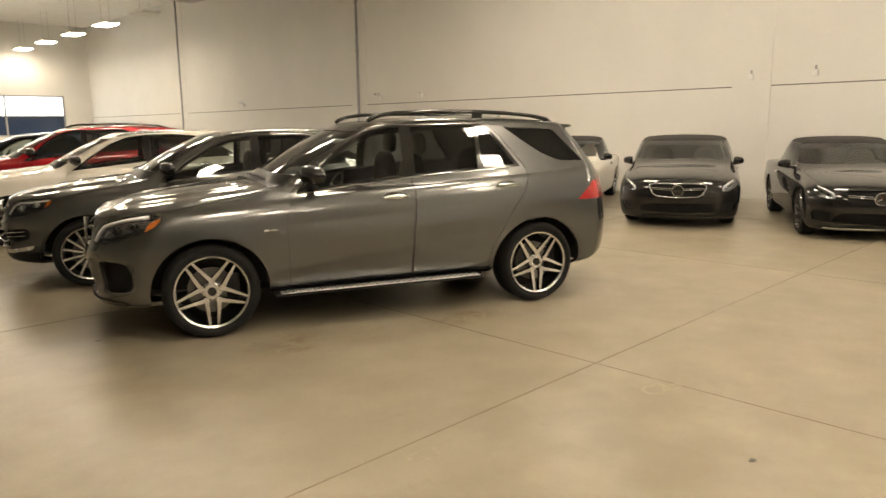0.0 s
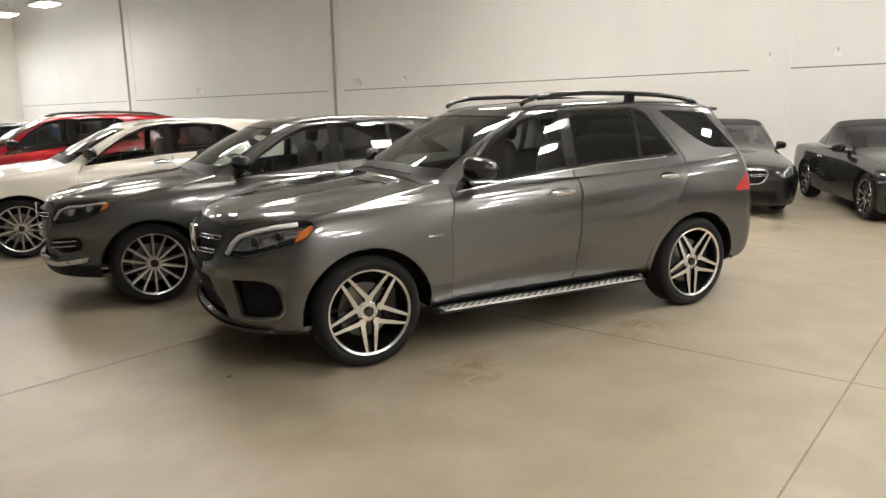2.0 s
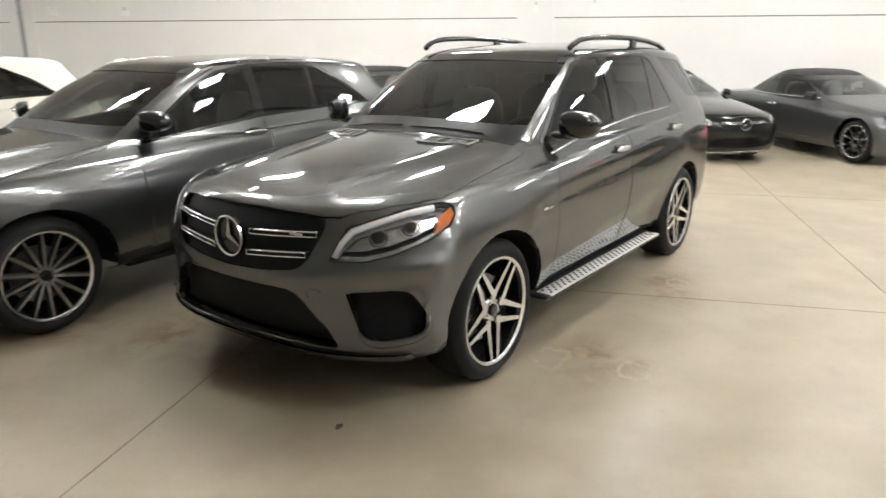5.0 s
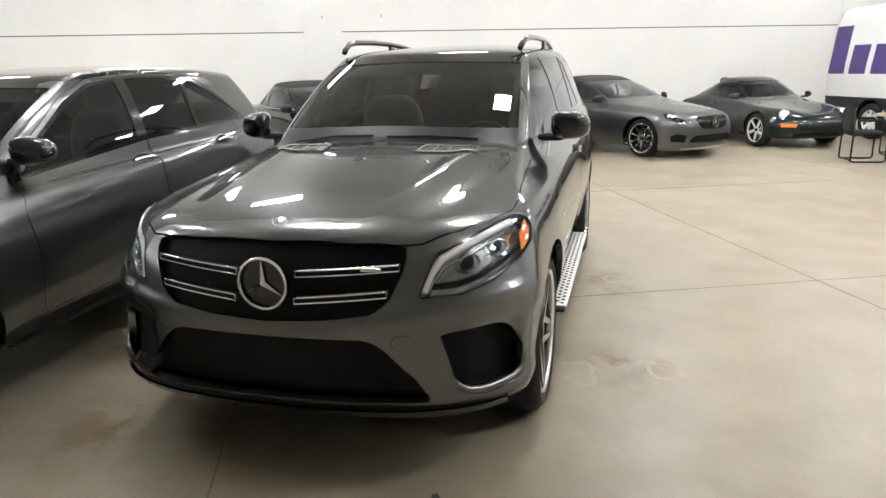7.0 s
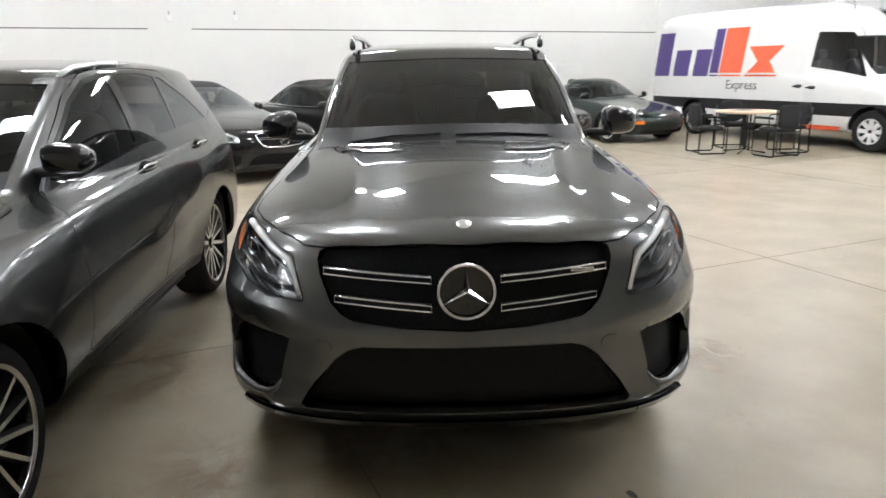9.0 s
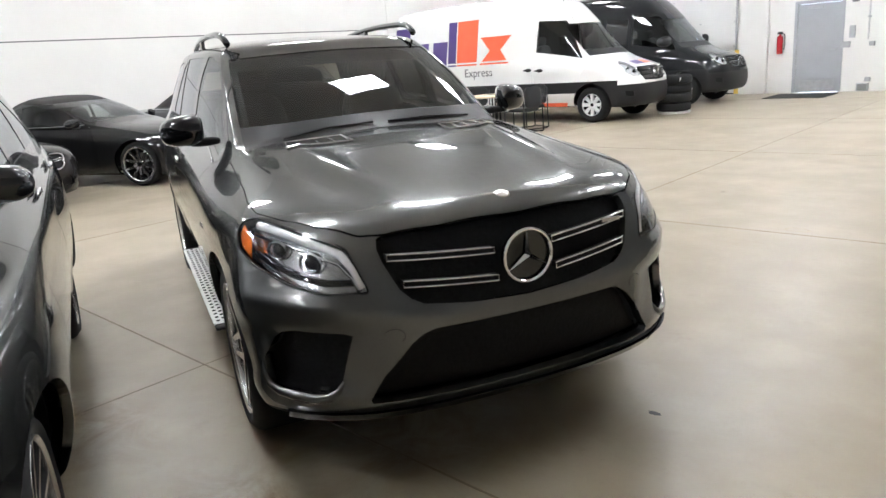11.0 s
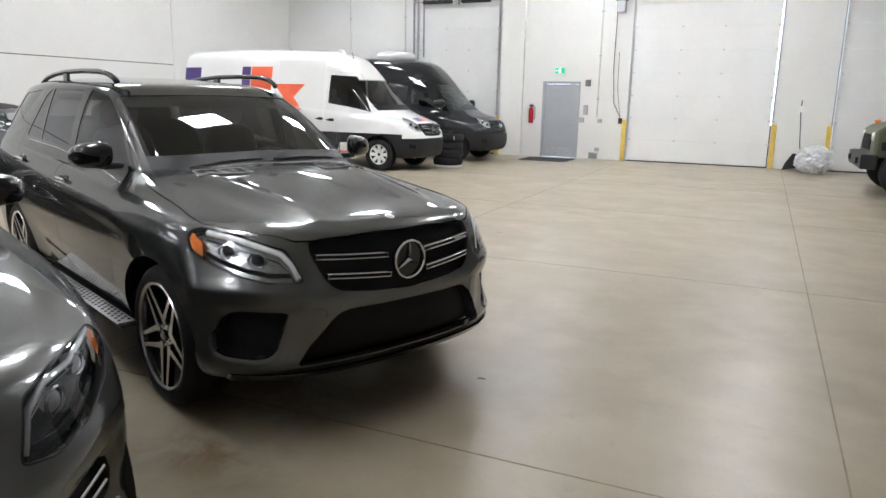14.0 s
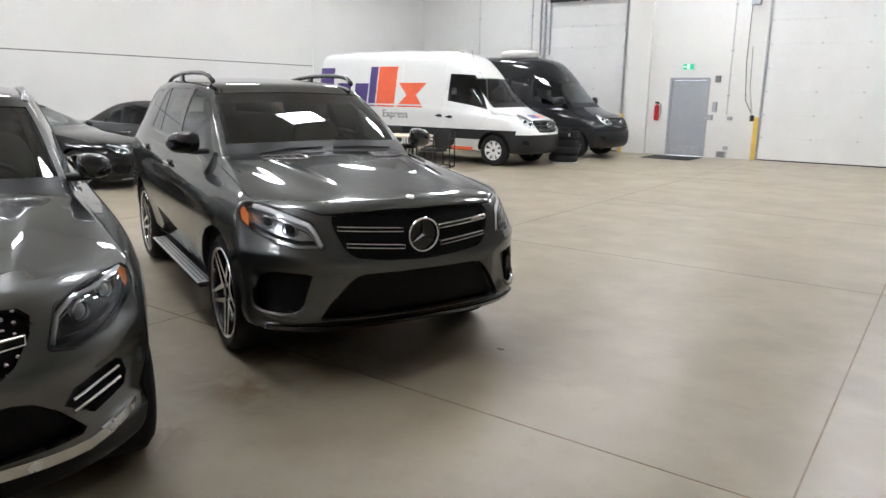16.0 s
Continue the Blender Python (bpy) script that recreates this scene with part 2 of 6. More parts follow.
def tube(bm, pts, r, n=8, closed=False, caps=True):
    """A round bar along a line of points."""
    pts = [Vector(p) for p in pts]
    rings = []
    up = None
    for i, p in enumerate(pts):
        a = pts[i - 1] if i or closed else p
        b = pts[(i + 1) % len(pts)] if i + 1 < len(pts) or closed else p
        d = (b - a).normalized()
        if up is None:
            up = d.orthogonal().normalized()
        up = (up - d * up.dot(d)).normalized()
        side = d.cross(up)
        rr = r[i] if isinstance(r, (list, tuple)) else r
        rings.append([bm.verts.new(p + (up * math.cos(2 * math.pi * k / n) + side * math.sin(2 * math.pi * k / n)) * rr) for k in range(n)])
    for i in range(len(rings) - (0 if closed else 1)):
        a, b = rings[i], rings[(i + 1) % len(rings)]
        for k in range(n):
            bm.faces.new((a[k], a[(k + 1) % n], b[(k + 1) % n], b[k]))
    if caps and not closed:
        bm.faces.new(rings[0][::-1])
        bm.faces.new(rings[-1])
    return bm


def lathe(bm, profile, n=48, axis="y", at=(0, 0, 0)):
    """Turn a profile of (radius, offset along the axis) points round an axis."""
    rings = []
    for r, h in profile:
        ring = []
        for k in range(n):
            a = 2 * math.pi * k / n
            c, s = r * math.cos(a), r * math.sin(a)
            v = (c, h, s) if axis == "y" else (c, s, h) if axis == "z" else (h, c, s)
            ring.append(bm.verts.new(Vector(v) + Vector(at)))
        rings.append(ring)
    for a, b in zip(rings, rings[1:]):
        for k in range(n):
            bm.faces.new((a[k], b[k], b[(k + 1) % n], a[(k + 1) % n]))
    return bm


def empty(name, m, label, category, group=""):
    ob = new(name)
    ob.empty_display_size = 0.2
    ob.matrix_basis = m
    return tagged(ob, label, category, group)


# ---- the hall ----
LAMP_ROWS, LAMP_Z = ((7.6, 38.5), (1.1, 37.7), (-3.9, 38.7)), 6.0      # x of the row, y of its far end
XW, YD, YF, XN, ZC = 11.38, -16.65, 40.0, -20.0, 7.6      # back wall, door wall, far wall, near wall, ceiling
structure = lambda ob, label: tagged(ob, label, ob.name.split("_")[0], "", "structure")

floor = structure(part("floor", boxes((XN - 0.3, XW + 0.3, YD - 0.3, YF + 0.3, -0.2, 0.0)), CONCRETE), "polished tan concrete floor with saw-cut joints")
jb = bmesh.new()
for k in range(-4, 4):
    x = -0.17 + 4.09 * k
    if XN < x < XW:
        box(jb, x - 0.0045, x + 0.0045, YD, YF, -0.01, 0.0015)
for k in range(-4, 12):
    y = 1.2 + 4.01 * k
    if YD < y < YF:
        box(jb, XN, XW, y - 0.0045, y + 0.0045, -0.01, 0.0018)
part("saw_cut_joints", jb, JOINT, floor, "dark filled joint lines")
structure(part("ceiling", boxes((XN, XW, YD, YF, ZC, ZC + 0.2)), DECK), "pale corrugated steel roof deck")

# back wall: two storeys of precast panel with a groove line, and flat pilasters
PIL = [(-12.6, -11.30), (0.46, 1.28), (13.9, 14.7), (27.4, 28.2)]
wb = bmesh.new()
box(wb, XW, XW + 0.25, YD - 0.3, YF + 0.3, 0, 2.39)
box(wb, XW, XW + 0.25, YD - 0.3, YF + 0.3, 2.415, ZC)
box(wb, XW + 0.03, XW + 0.25, YD - 0.3, YF + 0.3, 2.385, 2.42)
wall_back = structure(part("wall_back", wb, WALL), "white painted precast wall with a groove line")
for y0, y1 in PIL:
    part("pilaster", boxes((XW - 0.02, XW + 0.1, y0, y1, 0, ZC), bevel=0.006), WALL, wall_back)
structure(part("wall_near", boxes((XN - 0.25, XN, YD, YF, 0, ZC)), WALL), "plain white wall")

# groove backing, downpipes and small fittings on the back wall
part("groove", boxes((XW + 0.012, XW + 0.02, YD, YF, 2.384, 2.421)), GROOVE, wall_back, "dark shadow groove")
for y in (14.30, 27.9):
    pipe = bmesh.new()
    tube(pipe, [(XW - 0.05, y, 0.0), (XW - 0.05, y, ZC)], 0.045, 12)
    for z in (1.2, 2.6, 4.2, 5.8):
        box(pipe, XW - 0.10, XW + 0.01, y - 0.06, y + 0.06, z, z + 0.04)
    tagged(part("downpipe", pipe, PIPE_GREY), "grey steel downpipe fixed to the wall", "pipe")
for y, z in ((22.2, 2.64), (13.25, 2.63)):
    e = tagged(part("emergency_light", boxes((XW - 0.09, XW, y - 0.15, y + 0.15, z - 0.09, z + 0.05), bevel=0.012), DOOR_WHITE), "white twin-head emergency light on the wall", "light")
    for d in (-0.09, 0.09):
        bm = bmesh.new()
        lathe(bm, [(0.001, -0.17), (0.05, -0.17), (0.058, -0.15), (0.045, -0.09), (0.02, -0.07)], 16, "x", (XW, y + d, z + 0.09))
        part("lamp_head", bm, DOOR_WHITE, e)
for y, z, w in ((11.2, 2.60, 0.10), (0.87, 2.60, 0.05), (-0.40, 2.62, 0.06)):
    d = tagged(part("wall_sensor", boxes((XW - 0.07, XW, y - w, y + w, z - 0.06, z + 0.06), bevel=0.012), DOOR_WHITE), "small white sensor box on the wall", "sensor")
    part("sensor_stem", boxes((XW - 0.05, XW, y - 0.012, y + 0.012, z + 0.06, z + 0.14)), STEEL_GREY, d)
vent = tagged(part("wall_vent", boxes((XW - 0.02, XW, -8.95, -8.23, 1.33, 1.62), bevel=0.004), DOOR_WHITE), "white louvred vent on the back wall", "vent")
for k in range(7):
    part("slat", boxes((XW - 0.028, XW - 0.018, -8.91, -8.27, 1.355 + 0.036 * k, 1.377 + 0.036 * k)), WALL, vent)

# far wall with a row of windows, day behind it
wf = bmesh.new()
x0, x1, z0, z1 = -6.0, 9.87, 1.35, 3.65
box(wf, XN, x0, YF, YF + 0.25, 0, ZC)
box(wf, x1, XW + 0.25, YF, YF + 0.25, 0, ZC)
box(wf, x0, x1, YF, YF + 0.25, 0, z0)
box(wf, x0, x1, YF, YF + 0.25, z1, ZC)
structure(part("wall_far", wf, WALL), "white end wall with a band of windows")
win = structure(part("window_1", boxes(*[(x - 0.05, x + 0.05, YF + 0.05, YF + 0.15, z0, z1) for x in (x0 + 0.05, -2.8, 0.4, 3.6, 6.8, x1 - 0.05)], (x0, x1, YF + 0.05, YF + 0.15, z0, z0 + 0.09), (x0, x1, YF + 0.05, YF + 0.15, z1 - 0.09, z1), (x0, x1, YF + 0.05, YF + 0.15, 2.46, 2.53)), STEEL_GREY), "steel-framed window band with dark lower panes")
for k, xa in enumerate((x0 + 0.1, -2.75, 0.45, 3.65, 6.85)):
    xb = (-2.85, 0.35, 3.55, 6.75, x1 - 0.1)[k]
    part("lower_pane", boxes((xa, xb, YF + 0.09, YF + 0.11, z0 + 0.09, 2.46)), BLUE_PANE, win)
structure(part("backdrop_far", boxes((-40, 40, YF + 6, YF + 6.1, -2, 20)), DAY), "bright overcast sky outside")

# door wall: overhead doors, a service door, posts and wiring
built_before = set(scene.objects)
OPEN = [(4.06, 6.72, 4.36), (1.55, 2.57, 2.15), (-3.62, 0.08, 4.28), (-8.80, -5.05, 4.28)]     # from x, to x, height
wd = bmesh.new()
xs = XW + 0.6
for a, b, h in OPEN:
    box(wd, b, xs, YD - 0.25, YD, 0, ZC)
    box(wd, a, b, YD - 0.25, YD, h, ZC)
    xs = a
box(wd, XN, xs, YD - 0.25, YD, 0, ZC)
wall_doors = structure(part("wall_doors", wd, WALL), "white wall with overhead doors and a service door")
for a, b, d in ((3.22, 3.92, 0.12), (-5.0, -3.70, 0.05)):
    part("pilaster", boxes((a, b, YD - 0.05, YD + d, 0, ZC), bevel=0.008), WALL, wall_doors)
part("ledger_beam", boxes((XN, XW, YD, YD + 0.10, 5.02, 5.34), bevel=0.006), DOOR_WHITE, wall_doors, "white painted ledger beam")
structure(part("backdrop_doors", boxes((-14, 12, YD - 4.1, YD - 4.0, -1, 9)), DAY), "bright daylight outside the doors")

hinge = bmesh.new()
box(hinge, -0.028, 0.028, 0, 0.010, -0.020, 0.020, bevel=0.004)
hinge_me = bpy.data.meshes.new("hinge")
hinge.to_mesh(hinge_me)
hinge.free()
hinge_me.materials.append(CONDUIT)


def overhead_door(name, a, b, h, rows, gap_left, up=0.52, coil=0.062):
    """A sectional door of white panels between steel tracks, with torsion springs above."""
    door = structure(part(name, boxes((a - 0.040, a - 0.004, YD + 0.002, YD + 0.07, 0, h + 0.25), (b + 0.004, b + 0.040, YD + 0.002, YD + 0.07, 0, h + 0.25), bevel=0.004), STEEL_GREY), "white sectional overhead door, closed")
    ph = h / rows
    for k in range(rows):
        part("panel", boxes((a + gap_left, b - 0.012, YD - 0.09, YD - 0.035, k * ph + 0.002, (k + 1) * ph - 0.002), bevel=0.003), DOOR_WHITE, door)
        if k:
            for t in (0.0, 0.36, 0.66, 1.0):
                hg = new("hinge", hinge_me)
                hg.parent = door
                hg.matrix_basis = pose(a + gap_left + 0.04 + t * (b - a - gap_left - 0.1), YD - 0.035, k * ph)
    part("backing", boxes((a + gap_left, b - 0.012, YD - 0.12, YD - 0.070, 0.01, h - 0.002)), DOOR_WHITE, door)
    part("head_stop", boxes((a - 0.05, b + 0.05, YD - 0.16, YD - 0.122, h - 0.06, h + 0.08)), DOOR_WHITE, door)
    part("edge_seal", boxes((a, a + gap_left, YD - 0.11, YD - 0.05, 0, 1.12)), BLACK_RUBBER, door)
    for k in range(1, rows):
        part("edge_bracket", boxes((a - 0.004, a + gap_left + 0.03, YD - 0.034, YD - 0.022, k * ph - 0.03, k * ph + 0.03)), CONDUIT, door)
    part("bottom_seal", boxes((a + gap_left, b - 0.012, YD - 0.10, YD - 0.03, -0.002, 0.03)), BLACK_RUBBER, door)
    bm = bmesh.new()
    tube(bm, [(a - 0.1, YD + 0.14, h + up), (b + 0.1, YD + 0.14, h + up)], 0.016, 8)
    part("shaft", bm, STEEL_GREY, door)
    m = (a + b) / 2
    for u, v in ((a + 0.25, m - 0.15), (m + 0.15, b - 0.2)):
        bm = bmesh.new()
        n = 90
        tube(bm, [(u + (v - u) * i / n, YD + 0.14, h + up) for i in range(n + 1)], [coil + 0.012 * (i % 2) for i in range(n + 1)], 10)
        part("torsion_spring", bm, SPRING, door, "dark coiled spring")
    part("bracket", boxes((m - 0.03, m + 0.03, YD, YD + 0.16, h + up - 0.07, h + up + 0.08)), STEEL_GREY, door)
    return door


overhead_door("door_1", 4.06, 6.72, 4.36, 7, 0.012, 0.16, 0.050)
overhead_door("door_2", -3.62, 0.08, 4.28, 7, 0.024, 0.50, 0.080)
overhead_door("door_3", -8.80, -5.05, 4.28, 7, 0.03)

service = structure(part("door_4", boxes((1.50, 1.57, YD - 0.12, YD + 0.02, 0, 2.20), (2.55, 2.62, YD - 0.12, YD + 0.02, 0, 2.20), (1.57, 2.55, YD - 0.12, YD + 0.02, 2.13, 2.20), bevel=0.004), GREY_DOOR), "grey steel service door, closed")
part("leaf", boxes((1.575, 2.545, YD - 0.07, YD - 0.025, 0.01, 2.125), bevel=0.004), GREY_DOOR, service)
part("kick_plate", boxes((1.66, 2.46, YD - 0.027, YD - 0.020, 0.04, 0.30), bevel=0.002), STEEL_GREY, service, "brushed metal kick plate")
part("door_closer", boxes((1.98, 2.32, YD - 0.03, YD + 0.04, 2.00, 2.07), bevel=0.008), STEEL_GREY, service)
bm = bmesh.new()
tube(bm, [(1.64, YD - 0.02, 1.02), (1.64, YD + 0.05, 1.02), (1.76, YD + 0.05, 1.02)], 0.011, 8)
part("door_handle", bm, STEEL_GREY, service)

sign = tagged(part("exit_sign", boxes((1.95, 2.29, YD, YD + 0.06, 2.40, 2.60), bevel=0.006), DOOR_WHITE), "green and white exit sign above the grey door", "sign")
part("sign_face", boxes((1.972, 2.268, YD + 0.058, YD + 0.064, 2.422, 2.578)), SIGN_GREEN, sign, "lit green face")
part("pictogram", boxes((2.085, 2.155, YD + 0.062, YD + 0.067, 2.44, 2.56), (2.19, 2.25, YD + 0.062, YD + 0.067, 2.485, 2.515)), SIGN_WHITE, sign, "white door and arrow blocks")

bm = bmesh.new()
lathe(bm, [(0.001, 0.0), (0.06, 0.0), (0.072, 0.02), (0.073, 0.38), (0.06, 0.43), (0.025, 0.46), (0.022, 0.49)], 20, "z", (2.92, YD + 0.10, 0.98))
ext = tagged(part("fire_extinguisher", bm, RED_ENAMEL, smooth=True), "red fire extinguisher hanging on the wall", "extinguisher")
part("wall_bracket", boxes((2.88, 2.96, YD, YD + 0.04, 1.10, 1.40)), STEEL_GREY, ext)
part("valve", boxes((2.86, 2.98, YD + 0.07, YD + 0.13, 1.46, 1.52), bevel=0.01), BLACK_PLASTIC, ext)
bm = bmesh.new()
tube(bm, [(2.88, YD + 0.10, 1.49), (2.81, YD + 0.10, 1.44), (2.80, YD + 0.10, 1.20), (2.82, YD + 0.10, 1.08)], 0.011, 8)
part("hose", bm, BLACK_RUBBER, ext)

for nm, x, z, w, h, mt, lb in (("alarm_box", 1.28, 2.16, 0.07, 0.09, MOTOR, "small dark alarm sounder on the wall"), ("control_box", 1.31, 1.40, 0.06, 0.14, STEEL_GREY, "grey control box beside the door"), ("card_reader", 1.44, 1.11, 0.10, 0.07, STEEL_GREY, "grey keypad box beside the door"),
                               ("socket_box", 0.88, 1.10, 0.06, 0.05, STEEL_GREY, "small grey socket box"), ("socket_box", 0.92, 0.28, 0.06, 0.05, STEEL_GREY, "small grey socket box low down"), ("floor_vent", 1.02, 0.10, 0.13, 0.09, STEEL_GREY, "low grey vent grille"),
                               ("switch_box", 0.30, 1.12, 0.05, 0.08, BLACK_PLASTIC, "black push-button box by the door"), ("socket_box", -4.28, 1.55, 0.07, 0.09, DOOR_WHITE, "white socket box with a hanging cable")):
    t = tagged(part(nm, boxes((x - w, x + w, YD + (0.05 if x < -3.7 else 0), YD + 0.07 + (0.05 if x < -3.7 else 0), z - h, z + h), bevel=0.008), mt), lb, nm.replace("_", " "))
    part("cover", boxes((x - w * 0.8, x + w * 0.8, YD + 0.068 + (0.05 if x < -3.7 else 0), YD + 0.076 + (0.05 if x < -3.7 else 0), z - h * 0.8, z + h * 0.8), bevel=0.003), GROOVE if nm == "floor_vent" else mt, t)
    if x < -3.7:
        bm = bmesh.new()
        tube(bm, [(x, YD + 0.13, 1.48), (x - 0.02, YD + 0.14, 1.2), (x - 0.06, YD + 0.13, 0.7), (x - 0.08, YD + 0.13, 0.55)], 0.012, 6)
        part("cable", bm, BLACK_RUBBER, t)
        part("plug", boxes((x - 0.012, x + 0.012, YD + 0.06, YD + 0.09, z + h, z + h + 0.14)), BLACK_PLASTIC, t)

motor = tagged(part("door_operator", boxes((0.30, 0.62, YD, YD + 0.20, 4.36, 4.68), bevel=0.03), MOTOR), "dark grey door operator motor on the wall", "motor")
part("gear_case", boxes((0.34, 0.57, YD + 0.02, YD + 0.22, 4.06, 4.36), bevel=0.02), STEEL_GREY, motor)
bm = bmesh.new()
tube(bm, [(0.56, YD + 0.10, 4.05), (0.57, YD + 0.09, 2.6), (0.50, YD + 0.09, 1.6), (0.30, YD + 0.08, 1.22)], 0.010, 6)
tube(bm, [(0.44, YD + 0.10, 3.0), (0.42, YD + 0.09, 2.0), (0.31, YD + 0.08, 1.25)], 0.007, 6)
part("cable", bm, BLACK_PLASTIC, motor)
for x, z0_, z1_, r, mt in ((0.97, 1.2, 5.0, 0.018, CONDUIT), (7.19, 0, 6.8, 0.021, CONDUIT), (6.88, 2.9, 7.2, 0.030, PIPE_GREY), (6.54, 2.9, 5.05, 0.026, PIPE_GREY), (9.19, 0, 6.5, 0.018, CONDUIT), (0.14, 4.4, 7.2, 0.024, PIPE_GREY)):
    bm = bmesh.new()
    tube(bm, [(x, YD + 0.04, z0_), (x, YD + 0.04, z1_)], r, 8)
    run = tagged(part("conduit", bm, mt), "grey steel conduit clipped to the white wall" if mt is CONDUIT else "darker grey steel pipe clipped to the white wall", "pipe", "wall conduits")
    for k in range(int((z1_ - z0_) / 1.2)):
        part("pipe_clip", boxes((x - r - 0.02, x + r + 0.02, YD, YD + 0.045 + r, z0_ + 0.5 + 1.2 * k, z0_ + 0.53 + 1.2 * k), bevel=0.003), STEEL_GREY, run)

for k, x in enumerate((0.17, -3.70, -4.98, 3.98)):
    b = tagged(part("door_guard", boxes((x - 0.06, x + 0.06, YD + 0.01, YD + 0.11, 0, 1.15), bevel=0.012), YELLOW), "yellow painted steel guard post beside a door", "post", "yellow door guards")
    part("base_plate", boxes((x - 0.09, x + 0.09, YD + 0.005, YD + 0.15, 0, 0.012)), STEEL_GREY, b)
mat_ = bmesh.new()
box(mat_, 1.42, 2.78, -16.25, -15.02, 0.0, 0.012, bevel=0.004)
tagged(part("door_mat", mat_, BLACK_RUBBER), "black rubber door mat on the concrete", "mat")

for ob in [o for o in scene.objects if o not in built_before and o.parent is None]:      # this wall's things share one offset
    ob.location.x -= 0.29

# lamps hung from the roof; four of the row along the back wall are switched off
def lamp(m, lit):
    e = empty("ceiling_lamp", m, "white rectangular high-bay lamp hung from the roof, " + ("lit" if lit else "switched off"), "lamp", "high-bay lamps")
    part("housing", boxes((-0.35, 0.35, -0.63, 0.63, 0.03, 0.10), bevel=0.01), DOOR_WHITE, e)
    part("diffuser", boxes((-0.32, 0.32, -0.60, 0.60, 0.0, 0.028)), LAMP if lit else LAMP_OFF, e, "glowing diffuser" if lit else "dull white diffuser")
    for d in (-0.45, 0.45):
        bm = bmesh.new()
        tube(bm, [(0, d, 0.10), (0, d, ZC - LAMP_Z)], 0.006, 6)
        part("hanger", bm, STEEL_GREY, e)
    return e


kinds = {}
for x, y0 in LAMP_ROWS:
    for k in range(14):
        y = y0 - 4 * k
        if x < 0 and not -15 < y < -4:      # the near row is short
            continue
        lit = not (x > 5 and 8 < y < 24)
        if lit not in kinds:
            kinds[lit] = lamp(pose(x, y, LAMP_Z), lit)
        else:
            copy_thing(kinds[lit], pose(x, y, LAMP_Z))

# ---- vehicle bodies ----
def ring(xf, bf, wf, wm, wr, br, xr, z):
    """One level line round half a body, from the middle of the nose to the middle of the tail: nose, set-back of its corner, half widths
    (fore, middle, aft), set-forward of the rear corner, tail, and heights at nose, fore corner, fore side, middle, aft corner, tail."""
    x3, x9 = xf + bf, xr - br
    pts = [(xf, 0.0), (xf + 0.06 * bf, 0.40 * wf), (xf + 0.30 * bf, 0.76 * wf), (x3, 0.97 * wf)]
    for f in (0.14, 0.32, 0.5, 0.68, 0.86):
        a, c = 2 * (wf + wr - 2 * wm), 4 * wm - 3 * wf - wr
        pts.append((x3 + f * (x9 - x3), a * f * f + c * f + wf))
    pts += [(x9, 0.97 * wr), (xr - 0.30 * br, 0.76 * wr), (xr - 0.06 * br, 0.40 * wr), (xr, 0.0)]
    zz = np.interp(range(13), (0, 3, 5, 7, 9, 12), z)
    out = [(p[0], p[1], h) for p, h in zip(pts, zz)]
    twin = lambda a, b: tuple(a[k] + 0.10 * (b[k] - a[k]) for k in range(3))
    return out[:4] + [twin(out[3], out[4])] + out[4:9] + [twin(out[9], out[8])] + out[9:]


def bspline(c, per):
    """Uniform cubic B-spline along the first axis of an array that has one ghost row at either end."""
    out = []
    for i in range(1, len(c) - 2):
        for k in range(per):
            t = k / per
            w = ((1 - t) ** 3, 3 * t ** 3 - 6 * t * t + 4, -3 * t ** 3 + 3 * t * t + 3 * t + 1, t ** 3)
            out.append(sum(w[j] * c[i - 1 + j] for j in range(4)) / 6)
    out.append((c[-3] + 4 * c[-2] + c[-1]) / 6)
    return np.array(out)


def inset(poly, d):
    """The polygon moved inwards by d."""
    n = len(poly)
    area = sum(poly[i][0] * poly[(i + 1) % n][1] - poly[(i + 1) % n][0] * poly[i][1] for i in range(n))
    s = 1 if area > 0 else -1
    out = []
    for i in range(n):
        a, b, c = Vector(poly[i - 1]), Vector(poly[i]), Vector(poly[(i + 1) % n])
        e, f = (b - a).normalized(), (c - b).normalized()
        n1, n2 = Vector((-e.y, e.x)) * s, Vector((-f.y, f.x)) * s
        m = (n1 + n2).normalized()
        out.append(tuple(b + m * d / max(0.45, m.dot(n1))))
    return out


def soften(poly, r):
    """The polygon with its corners cut round, at most r from each corner."""
    out, n = [], len(poly)
    for i in range(n):
        a, b, c = Vector(poly[i - 1]), Vector(poly[i]), Vector(poly[(i + 1) % n])
        p = b + (a - b).normalized() * min(r, 0.45 * (a - b).length)
        q = b + (c - b).normalized() * min(r, 0.45 * (c - b).length)
        out += [tuple(p * (1 - t) ** 2 + b * 2 * t * (1 - t) + q * t * t) for t in (0, 0.33, 0.67, 1)]
    return out


def clip(poly, a, b):
    """The part of the polygon on the left of the line from a to b."""
    side = lambda p: (b[0] - a[0]) * (p[1] - a[1]) - (b[1] - a[1]) * (p[0] - a[0])
    out = []
    for i, p in enumerate(poly):
        q = poly[(i + 1) % len(poly)]
        sp, sq = side(p), side(q)
        if sp >= 0:
            out.append(p)
        if sp * sq < 0:
            t = sp / (sp - sq)
            out.append((p[0] + t * (q[0] - p[0]), p[1] + t * (q[1] - p[1])))
    return out


def within(p, poly):
    inside, j = False, len(poly) - 1
    for i in range(len(poly)):
        (x1, y1), (x2, y2) = poly[i], poly[j]
        if (y1 > p[1]) != (y2 > p[1]) and p[0] < (x2 - x1) * (p[1] - y1) / (y2 - y1) + x1:
            inside = not inside
        j = i
    return inside


